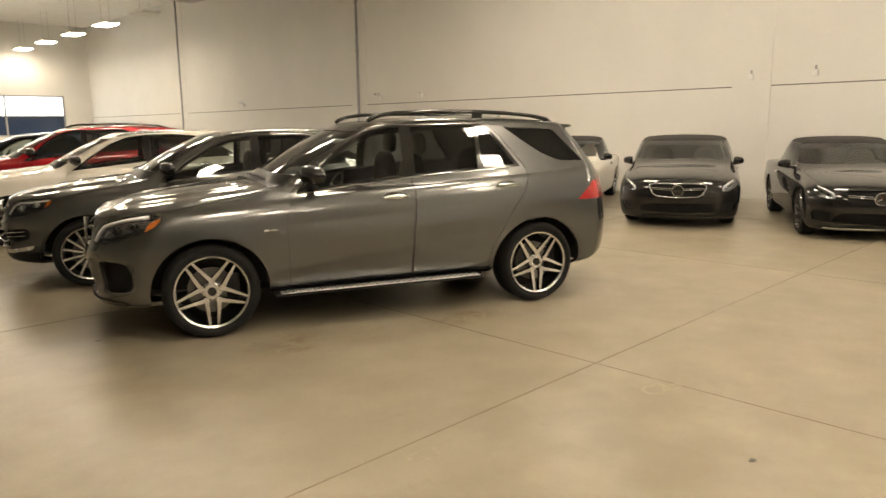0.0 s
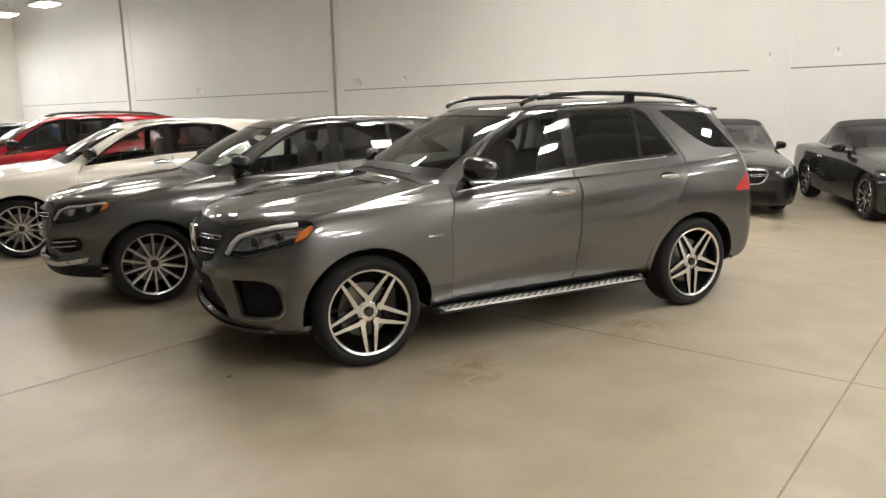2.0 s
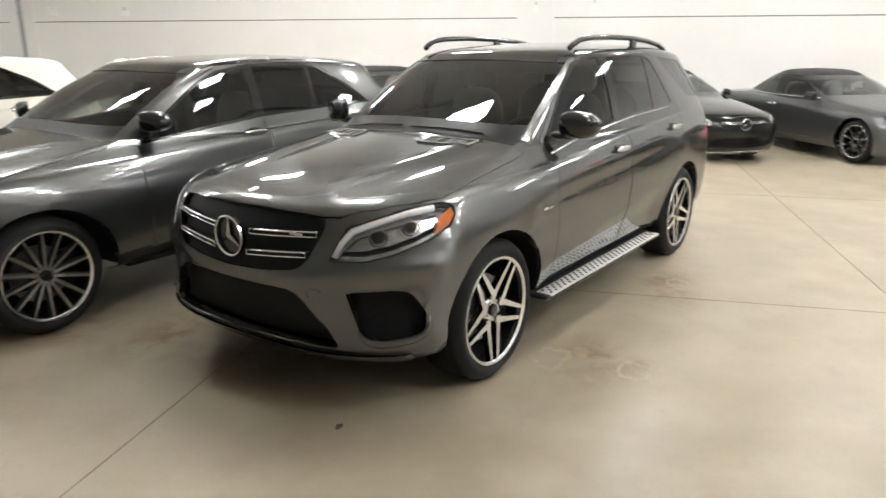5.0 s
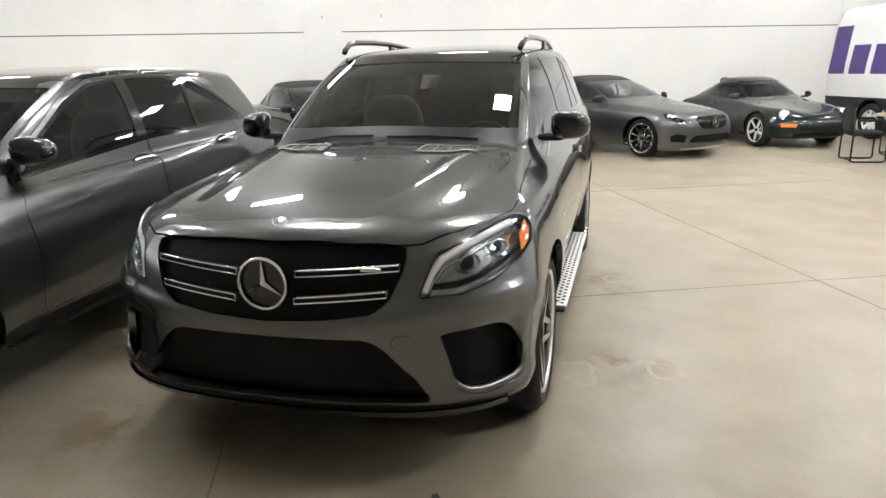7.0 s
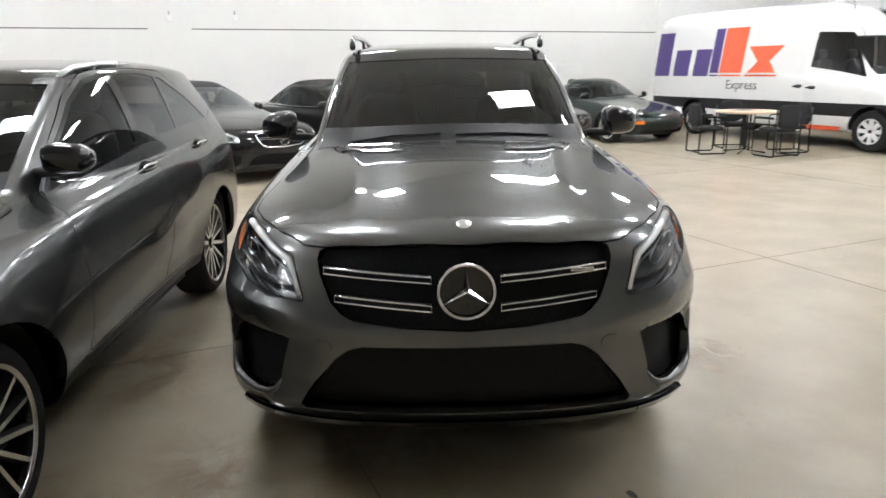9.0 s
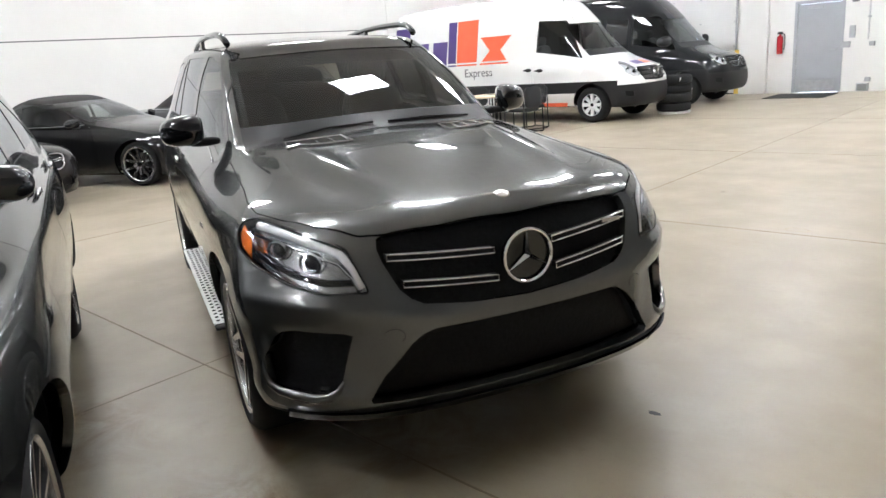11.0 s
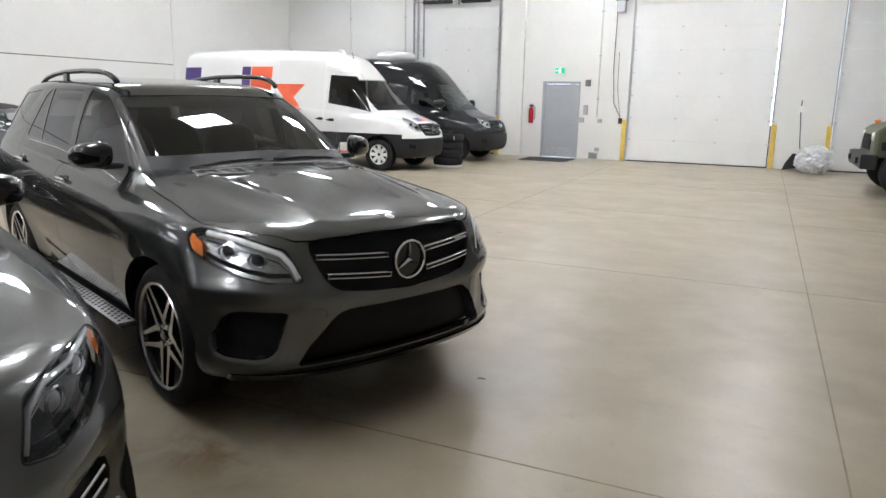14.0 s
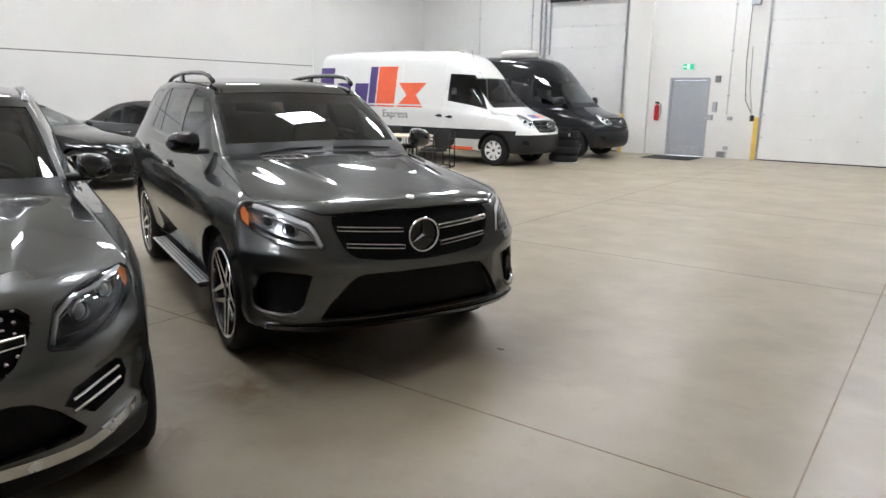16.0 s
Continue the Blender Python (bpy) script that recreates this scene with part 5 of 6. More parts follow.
# roof rails, aerial, wipers, running boards, rear spoiler
stud = bmesh.new()
lathe(stud, [(0.001, 0.0034), (0.0085, 0.003), (0.010, 0.0)], 8, "z")
stud_me = bpy.data.meshes.new("rubber_stud")
stud.to_mesh(stud_me)
stud.free()
stud_me.materials.append(BLACK_RUBBER)
for sg in (-1, 1):
    bm = bmesh.new()
    line = [(-0.06, 0.585, 1.690), (-0.02, 0.59, 1.715), (0.06, 0.597, 1.743), (0.20, 0.602, 1.760), (0.55, 0.606, 1.770), (0.95, 0.606, 1.768), (1.30, 0.60, 1.752), (1.55, 0.592, 1.728), (1.72, 0.585, 1.695), (1.78, 0.58, 1.66)]
    tube(bm, [(x, y * sg, z) for x, y, z in line], 0.019, 8)
    rail = part("roof_rail", bm, GLOSS_BLACK, hero, "black raised roof rail", True)
    part("rail_foot", boxes((0.93, 1.03, sg * 0.606 - 0.012, sg * 0.606 + 0.012, 1.68, 1.765), bevel=0.006), GLOSS_BLACK, rail)
    bm = bmesh.new()
    box(bm, -0.97, 0.88, min(sg * 0.84, sg * 0.972), max(sg * 0.84, sg * 0.972), 0.292, 0.318, bevel=0.010, seg=2)
    step = part("running_board", bm, BLACK_PLASTIC, hero, "brushed aluminium running board with rubber studs", True)
    plate = part("step_plate", boxes((-0.93, 0.84, min(sg * 0.872, sg * 0.976), max(sg * 0.872, sg * 0.976), 0.312, 0.3215), bevel=0.003), BRIGHT_ALU, step, "brushed aluminium plate")
    for i in range(29):
        for j in range(3):
            st = new("rubber_stud", stud_me)
            st.parent = step
            st.matrix_basis = pose(-0.89 + i * 0.0595 + (0.030 if j % 2 else 0), sg * (0.894 + 0.028 * j), 0.3215)
    bm = bmesh.new()
    pts = [hs.on("top", x, y)[0] + Vector((0, 0, 0.010)) for x, y in (((-0.985, 0.52), (-0.985, 0.30), (-1.0, 0.06)) if sg > 0 else ((-1.01, 0.02), (-0.985, 0.25), (-0.95, 0.50)))]
    tube(bm, [Vector((v.x, v.y * (1 if sg > 0 else -1), v.z)) for v in pts], 0.006, 6)
    part("wiper", bm, BLACK_PLASTIC, hero, "black wiper arm")
    p, nrm = hs.on(90, -0.985, 0.838)
    part("wing_badge", boxes(*[(-1.035 + 0.0135 * i, -1.0255 + 0.0135 * i, sg * p.y - 0.003, sg * p.y + 0.003, 0.833, 0.845) for i in range(8)], bevel=0.0015), SATIN, hero, "row of small silver badge bars")
for sg in (-1, 1):
    bm = bmesh.new()
    edge = []
    for (xa, za), (xb, zb) in zip(((-0.745, 1.104), (-0.23, 1.160), (0.20, 1.203), (0.50, 1.230)), ((-0.23, 1.160), (0.20, 1.203), (0.50, 1.230), (1.30, 1.264))):
        for t in np.linspace(0, 1, 7)[:-1]:
            q = hs.on(90, xa + t * (xb - xa), za + t * (zb - za))[0]
            edge.append(Vector((q.x, (q.y + 0.002) * sg, q.z)))
    tube(bm, edge, 0.0055, 6)
    part("window_strip", bm, CHROME, hero, "bright strip below the side glass", True)
bm = bmesh.new()
tube(bm, [(1.45, 0, 1.69), (1.52, 0, 1.745)], [0.012, 0.004], 8)
part("aerial", bm, BLACK_PLASTIC, hero)
bm = bmesh.new()
prism(bm, [(1.80, 1.655), (1.97, 1.640), (1.985, 1.630), (1.97, 1.620), (1.84, 1.60)], "y", -0.62, 0.62)
part("roof_spoiler", bm, GREY_PAINT, hero)
bm = bmesh.new()
pts = [on_nose(hs, y, 0.322, -0.020) for y in np.linspace(-0.0, 0.66, 10)] + [hs.on(45, u, 0.324, -0.020)[0] for u in (-1.15, -1.06, -0.97, -0.88)]
line = [Vector((v.x, -v.y, v.z)) for v in reversed(pts[1:])] + pts
ribbon(bm, line, [Vector((-0.013, 0, 0.016))] * len(line), [Vector((0.05, 0, 0))] * len(line))
part("splitter_lip", bm, GLOSS_BLACK, hero, "gloss black splitter lip")

# ---- the other vehicles ----
RED_PAINT = paint("red_paint", (0.38, 0.012, 0.02), metal=0.35, rough=0.3)
CREAM_PAINT = paint("white_paint", (0.78, 0.75, 0.68), metal=0.0, rough=0.35, flake=0.01)
BLACK_PAINT = paint("black_paint", (0.006, 0.006, 0.0065), metal=0.0, rough=0.45)
BLUE_PAINT = paint("dark_blue_paint", (0.02, 0.035, 0.08), metal=0.5, rough=0.3)
SILVER_PAINT = paint("grey_silver_paint", (0.12, 0.123, 0.126), metal=0.9, rough=0.32)
GREEN_PAINT = paint("dark_green_paint", (0.006, 0.012, 0.010), metal=0.1, rough=0.4)
VAN_WHITE = paint("van_white_paint", (0.80, 0.80, 0.79), metal=0.0, rough=0.36, flake=0.01)
VAN_BLACK = paint("van_black_paint", (0.010, 0.011, 0.013), metal=0.0, rough=0.45)
CREAM_LEATHER = surface("cream_leather", (0.62, 0.55, 0.44), 0.5, vary=0.1, scale=10, bump=0.2)


def lift(net):
    """The smaller sport-utility net: lower and shorter, with a nose that narrows."""
    out = []
    for r in scaled(net, 0.967, 0.975, 0.945):
        out.append([(x, y * (1 - 0.185 * min(1, max(0, (-1.45 - x) / 0.7))), z) for x, y, z in r])
    return out


SUV_SMALL = lift(SUV)
W2 = [(-0.68, 1.068), (-0.60, 1.12), (-0.42, 1.265), (-0.15, 1.435), (0.08, 1.53), (0.38, 1.572), (0.72, 1.578), (1.06, 1.545), (1.40, 1.40), (1.66, 1.228), (1.17, 1.215), (0.37, 1.178), (-0.19, 1.12)]
bonnet2 = [(x * 0.967 + (0.03 if x > -1.3 else 0), y * 0.965) for x, y in bonnet]
fd2 = [(-0.72, 0.41), (0.33, 0.41), (0.335, 0.66), (0.37, 1.0), (0.37, 1.597), (0.10, 1.56), (-0.16, 1.462), (-0.44, 1.285), (-0.62, 1.135), (-0.705, 1.08), (-0.78, 0.95), (-0.745, 0.45)]
rd2 = [(0.338, 0.41), (0.97, 0.41), (1.0, 0.50), (1.05, 0.62), (1.2, 0.84), (1.33, 1.0), (1.42, 1.18), (1.28, 1.47), (1.08, 1.575), (0.378, 1.597), (0.378, 1.0), (0.343, 0.66)]
small_spec = dict(
    shape=creases, front_pane=FRONT_GLASS, wheels=(-1.4365, 1.4365, 0.855, 0.360, 0.282, 0.25, MULTI, MACHINED, surface_dark), arch=(0.432, 0.408), glass_rows=(13, 15), window=W2,
    panes=((None, 0.31), (0.40, 0.94), (0.98, None)),
    headlamps=[{"from": 45, "behind": -1.4, "outline": [(-1.232, 0.768), (-1.19, 0.84), (-1.145, 0.90), (-1.02, 0.928), (-0.85, 0.938), (-0.70, 0.940), (-0.672, 0.915), (-0.70, 0.868), (-0.80, 0.816), (-0.97, 0.768), (-1.14, 0.748)],
                "amber": [(-0.735, 0.925), (-0.695, 0.932), (-0.682, 0.912), (-0.708, 0.878), (-0.75, 0.86)],
                "brow": [(-1.205, 0.78), (-1.15, 0.862), (-1.06, 0.90), (-0.92, 0.905), (-0.80, 0.92), (-0.72, 0.93)], "brow_r": 0.010, "shelf": [(-1.17, 0.776), (-1.07, 0.775), (-0.96, 0.788), (-0.84, 0.822)], "bowl": LAMP_DARK, "eye_mat": LAMP_SILVER, "eyes": [(-1.04, 0.846, 0.042), (-0.87, 0.880, 0.038)]}],
    taillamps=[(120, [(1.15, 0.90), (1.33, 1.03), (1.55, 1.03), (1.55, 0.90), (1.32, 0.89)])],
    openings=[
        ("grille", 0, [(-0.02, 0.925), (0.33, 0.922), (0.39, 0.915), (0.42, 0.888), (0.414, 0.835), (0.36, 0.745), (0.31, 0.71), (0.26, 0.695), (-0.02, 0.685)], 0.028, MESH_BLACK, True),
        ("lower_intake", 0, [(-0.02, 0.635), (0.34, 0.63), (0.40, 0.615), (0.46, 0.575), (0.52, 0.51), (0.555, 0.462), (0.54, 0.445), (-0.02, 0.43)], 0.055, MESH_BLACK, True),
        ("side_intake", 30, [(-0.69, 0.575), (-0.645, 0.620), (-0.43, 0.645), (-0.385, 0.625), (-0.365, 0.575), (-0.39, 0.53), (-0.56, 0.495)], 0.045, MESH_BLACK, False),
        ("splitter", 0, [(-0.02, 0.395), (0.60, 0.395), (0.80, 0.40), (0.97, 0.40), (0.97, 0.12), (-0.02, 0.12)], 0.0, BLACK_TRIM, True)],
    nose_x=-1.80, panels=[("bonnet", "top", bonnet2, True, lambda c: c.z > 0.86 and c.x < -0.85), ("front_door", 90, fd2, False, None), ("rear_door", 90, rd2, False, None)],
    bands=[("cowl", BLACK_TRIM, lambda c, u, v: 10.5 < v < 13.2 and u < 2.84 and c.x > -1.06),
           ("roof_panel", GLOSS_BLACK, lambda c, u, v: v > 15.0 and c.z > 1.48 and abs(c.y) < 0.53 and c.x < 1.2 and (v > 17 or u < 5)),
           ("sill", BLACK_TRIM, lambda c, u, v: c.z < 0.40 and -1.05 < c.x < 1.05)],
    cabin=(-0.55, 0.78, 0.68, True, LEATHER), mirror=(-0.60, 0.75, 1.22, 0.84, GLOSS_BLACK), handles=((0.24, 1.075), (1.175, 1.105)))


def small_fittings(root, s, rail_mat):
    emblem(root, on_nose(s, 0, 0.805, -0.022), 0.095)
    front_bars(root, s, ((0.11, 0.805, 0.398, 0.822),), 0.016)
    bm = bmesh.new()
    for i in range(9):
        for j in range(6):
            y, z = 0.135 + 0.034 * i, 0.722 + 0.034 * j + (0.017 if i % 2 else 0)
            if (abs(z - 0.81) > 0.03) and y < 0.40 - 0.25 * max(0, 0.80 - z):
                for sg in (-1, 1):
                    q = on_nose(s, y, z, 0.018)
                    lathe(bm, [(0.001, -0.008), (0.007, -0.006), (0.0075, 0.0)], 7, "x", (q.x, q.y * sg, q.z))
    part("grille_pins", bm, CHROME, root, "chrome grille pins")
    for sg in (-1, 1):
        bm = bmesh.new()
        line = [(-0.03, 0.592, 1.545), (0.10, 0.60, 1.585), (0.40, 0.606, 1.607), (0.80, 0.604, 1.610), (1.20, 0.595, 1.597), (1.55, 0.58, 1.565), (1.78, 0.565, 1.52)]
        tube(bm, [(x, y * sg, z) for x, y, z in line], 0.018, 8)
        part("roof_rail", bm, rail_mat, root, "bright metal roof rail", True)
        for k in (0.0, 0.042):
            bm = bmesh.new()
            pts = [s.on(30, u, 0.548 + k + 0.10 * (u + 0.63))[0] for u in (-0.655, -0.58, -0.50, -0.41)]
            tube(bm, [Vector((v.x - 0.012, v.y * sg, v.z)) for v in pts], 0.006, 6)
            part("intake_fin", bm, CHROME, root, "chrome fin")
    bm = bmesh.new()
    half = [s.on(0, y, 0.412 - 0.02 * y, -0.012)[0] for y in np.linspace(0.02, 0.56, 9)] + [s.on(45, u, z, -0.012)[0] for u, z in ((-1.05, 0.415), (-0.95, 0.43), (-0.87, 0.445))]
    line = [Vector((v.x, -v.y, v.z)) for v in reversed(half)] + half
    ribbon(bm, line, [Vector((0, 0, 0.020))] * len(line), [Vector((0.03, 0, 0))] * len(line))
    part("front_lip", bm, SATIN, root, "satin silver bumper lip")


suv_b, ss = build_car("grey_suv", "car", pose(-0.05, 2.72, 0, 0, 0, -20.8), "grey metallic compact sport-utility car with multi-spoke wheels", SUV_SMALL, GREY_PAINT, small_spec, "parked row of sport-utility cars")
small_fittings(suv_b, ss, SATIN)
white_spec = {**small_spec, "fine": (6, 5), "bands": small_spec["bands"][:1] + small_spec["bands"][2:]}
suv_c, ss = build_car("white_suv", "car", pose(0.07, 6.12, 0, 0, 0, -18.4), "creamy white compact sport-utility car with multi-spoke wheels", SUV_SMALL, CREAM_PAINT, white_spec, "parked row of sport-utility cars")
small_fittings(suv_c, ss, SATIN)
tagged(hero, group="parked row of sport-utility cars")
red_spec = {**hero_spec, "fine": (6, 5), "bands": hero_spec["bands"][:1] + hero_spec["bands"][2:], "shape": None}
suv_d, ss = build_car("red_suv", "car", pose(0.42, 9.50, 0, 0, 0, -18), "deep red sport-utility car with dark tinted windows", SUV, RED_PAINT, red_spec, "parked row of sport-utility cars")
for sg in (-1, 1):
    bm = bmesh.new()
    tube(bm, [(x, y * sg, z) for x, y, z in ((-0.04, 0.59, 1.69), (0.06, 0.597, 1.735), (0.20, 0.602, 1.752), (0.95, 0.606, 1.76), (1.55, 0.592, 1.722), (1.75, 0.58, 1.67))], 0.018, 8)
    part("roof_rail", bm, GLOSS_BLACK, suv_d, "black roof rail", True)
blue_spec = {**red_spec, "headlamps": hero_spec["headlamps"]}
build_car("dark_blue_suv", "car", pose(0.54, 13.0, 0, 0, 0, -19), "dark blue car parked beyond the red one", scaled(SUV, 1, 1, 0.93), BLUE_PAINT, {**blue_spec, "window": [(x, z * 0.93) for x, z in W1], "quarter": [(x, z * 0.93) for x, z in hero_spec["quarter"]],
          "headlamps": (), "taillamps": (), "openings": (), "panels": (), "mirror": (-0.62, 0.90, 1.15, 0.9, GLOSS_BLACK), "handles": ()}, "parked row of sport-utility cars")

# convertibles with their fabric roofs up
cab_win = [(-0.52, 0.955), (-0.16, 1.165), (0.10, 1.285), (0.40, 1.315), (0.72, 1.30), (0.94, 1.20), (1.06, 0.985), (0.3, 0.955)]
cab_spec = dict(
    fine=(6, 5), wheels=(-1.38, 1.38, 0.865, 0.33, 0.258, 0.23, TWIN10, SATIN, surface_dark), arch=(0.385, 0.37), glass_rows=(10, 12), window=cab_win, panes=((None, 0.62), (0.66, None)), trim=0.014, pane=LIGHT_GLASS, screen=CLEAR_SCREEN,
    headlamps=[{"from": 45, "behind": -1.3, "outline": [(-1.12, 0.585), (-1.10, 0.66), (-0.95, 0.715), (-0.76, 0.752), (-0.70, 0.742), (-0.74, 0.69), (-0.86, 0.63), (-1.0, 0.59)],
                "brow": [(-1.10, 0.60), (-1.07, 0.655), (-0.95, 0.70), (-0.78, 0.74)], "brow_r": 0.013, "eyes": [(-0.99, 0.645, 0.034), (-0.87, 0.68, 0.032)]}],
    openings=[
        ("grille", 0, [(-0.02, 0.705), (0.36, 0.70), (0.42, 0.68), (0.425, 0.64), (0.37, 0.54), (0.30, 0.505), (-0.02, 0.49)], 0.025, MESH_BLACK, True),
        ("lower_intake", 0, [(-0.02, 0.40), (0.46, 0.395), (0.54, 0.34), (0.56, 0.27), (-0.02, 0.25)], 0.04, MESH_BLACK, True),
        ("side_intake", 30, [(-0.56, 0.40), (-0.36, 0.43), (-0.27, 0.38), (-0.30, 0.29), (-0.52, 0.27)], 0.04, MESH_BLACK, False)],
    nose_x=-1.6, taillamps=[(120, [(1.20, 0.70), (1.35, 0.83), (1.6, 0.83), (1.6, 0.70)])],
    panels=[("bonnet", "top", [(-2.10, -0.05), (-2.10, 0.03), (-2.06, 0.35), (-1.98, 0.55), (-1.78, 0.66), (-1.5, 0.72), (-0.95, 0.735), (-0.80, 0.70), (-0.84, 0.4), (-0.86, 0), (-0.86, -0.05)], True, lambda c: c.z > 0.70 and c.x < -0.7),
            ("front_door", 90, [(-0.70, 0.30), (0.66, 0.30), (0.76, 0.60), (0.80, 0.94), (-0.56, 0.935), (-0.72, 0.75)], False, None)],
    bands=[("soft_top", SOFT_TOP, lambda c, u, v: v > 12.1 or (v > 10.15 and c.x > 0.70))],
    rear_pane=False, cabin=(-0.45, 0.74, 0.50, False, LEATHER), mirror=(-0.42, 0.85, 0.985, 0.85, GLOSS_BLACK), handles=((0.50, 0.80),), floor_z=0.2)
CABS = [("black_convertible", 8.30, 0.82, 25.1, BLACK_PAINT, (1.07, 1.07, 1.02), "black luxury convertible with its black fabric roof up"),
        ("black_convertible", 8.53, -1.83, 28.5, BLACK_PAINT, (1, 1, 1), "black two-door convertible with brown-black fabric roof"),
        ("grey_convertible", 8.72, -4.72, 27, SILVER_PAINT, (1.02, 1.02, 1), "silver grey convertible with black fabric roof up"),
        ("white_convertible", 8.57, 3.63, 24, CREAM_PAINT, (1, 1, 1), "white convertible with black roof behind the grey car")]
for nm, x, y, a, pt, (kx, ky, kz), lb in CABS:
    sc = lambda poly: [(u * kx, w * kz) for u, w in poly]
    root, ss = build_car(nm, "car", pose(x, y, 0, 0, 0, a), lb, scaled(SALOON, kx, ky, kz), pt, {**cab_spec, **({"cabin": (-0.45, 0.74, 0.50, False, CREAM_LEATHER)} if pt is CREAM_PAINT else {})}, "convertibles along the back wall")
    emblem(root, on_nose(ss, 0, 0.60, -0.02), 0.085)
    for sg in (-1, 1):
        belt = [ss.on(90, u * kx, w * kz)[0] for u, w in ((-0.50, 0.948), (-0.2, 0.947), (0.1, 0.948), (0.3, 0.950), (0.5, 0.956), (0.7, 0.963), (0.9, 0.971), (1.06, 0.978), (1.3, 0.985), (1.5, 0.988))]
        bm = bmesh.new()
        tube(bm, [Vector((v.x, (v.y + 0.003) * sg, v.z)) for v in belt], 0.008, 6)
        part("belt_strip", bm, CHROME, root, "bright strip under the windows", True)
    front_bars(root, ss, ((0.09, 0.615, 0.395, 0.630),), 0.012)
    bm = bmesh.new()
    half = [on_nose(ss, y_, 0.175, -0.010) for y_ in np.linspace(0, 0.66, 8)]
    line = [Vector((v.x, -v.y, v.z)) for v in reversed(half[1:])] + half
    ribbon(bm, line, [Vector((0, 0, 0.007))] * len(line), [Vector((0.03, 0, 0))] * len(line))
    part("front_lip", bm, GLOSS_BLACK if kx > 1.05 else CHROME, root, "thin bumper lip")
    if kx > 1.05:
        bm = bmesh.new()
        o = [on_nose(ss, max(0, y_), z_, -0.004) for _, y_, z_ in ((0, 0.0, 0.705), (0, 0.20, 0.704), (0, 0.36, 0.70), (0, 0.42, 0.68), (0, 0.425, 0.64), (0, 0.37, 0.54), (0, 0.30, 0.505), (0, 0.0, 0.49))]
        tube(bm, o + [Vector((v.x, -v.y, v.z)) for v in reversed(o[1:-1])], 0.010, 6, closed=True)
        part("grille_frame", bm, CHROME, root, "chrome grille frame", True)

# dark green rear-engined coupe
COUPE = [
    ring(-1.80, 0.30, 0.66, 0.70, 0.74, 0.30, 1.80, (0.18, 0.18, 0.20, 0.20, 0.20, 0.24)),
    ring(-1.95, 0.38, 0.80, 0.80, 0.84, 0.34, 1.98, (0.18, 0.18, 0.24, 0.24, 0.24, 0.28)),
    ring(-2.00, 0.42, 0.84, 0.83, 0.88, 0.36, 2.06, (0.30, 0.30, 0.32, 0.32, 0.34, 0.38)),
    ring(-2.01, 0.45, 0.86, 0.84, 0.90, 0.38, 2.10, (0.42, 0.42, 0.45, 0.46, 0.48, 0.50)),
    ring(-1.98, 0.48, 0.86, 0.84, 0.90, 0.40, 2.10, (0.53, 0.54, 0.57, 0.58, 0.60, 0.60)),
    ring(-1.90, 0.50, 0.83, 0.83, 0.88, 0.42, 2.06, (0.60, 0.66, 0.68, 0.68, 0.70, 0.68)),
    ring(-1.72, 0.46, 0.78, 0.80, 0.83, 0.44, 2.00, (0.645, 0.75, 0.77, 0.78, 0.79, 0.73)),
    ring(-1.45, 0.36, 0.70, 0.79, 0.78, 0.46, 1.90, (0.70, 0.77, 0.81, 0.83, 0.83, 0.76)),
    ring(-1.10, 0.28, 0.66, 0.78, 0.74, 0.46, 1.78, (0.78, 0.81, 0.84, 0.85, 0.86, 0.80)),
    ring(-0.72, 0.24, 0.63, 0.77, 0.70, 0.46, 1.68, (0.86, 0.85, 0.86, 0.87, 0.89, 0.84)),
    ring(-0.40, 0.22, 0.57, 0.68, 0.58, 0.44, 1.35, (1.06, 1.05, 1.06, 1.07, 1.06, 1.00)),
    ring(-0.06, 0.20, 0.50, 0.585, 0.50, 0.40, 1.00, (1.235, 1.22, 1.23, 1.23, 1.20, 1.13)),
    ring(0.05, 0.16, 0.42, 0.50, 0.42, 0.30, 0.85, (1.27, 1.265, 1.27, 1.27, 1.24, 1.20)),
    ring(0.20, 0.10, 0.20, 0.25, 0.20, 0.15, 0.60, (1.29, 1.29, 1.29, 1.29, 1.28, 1.27)),
    ring(0.30, 0.0, 0.0, 0.0, 0.0, 0.0, 0.40, (1.295, 1.295, 1.295, 1.295, 1.29, 1.29)),
]
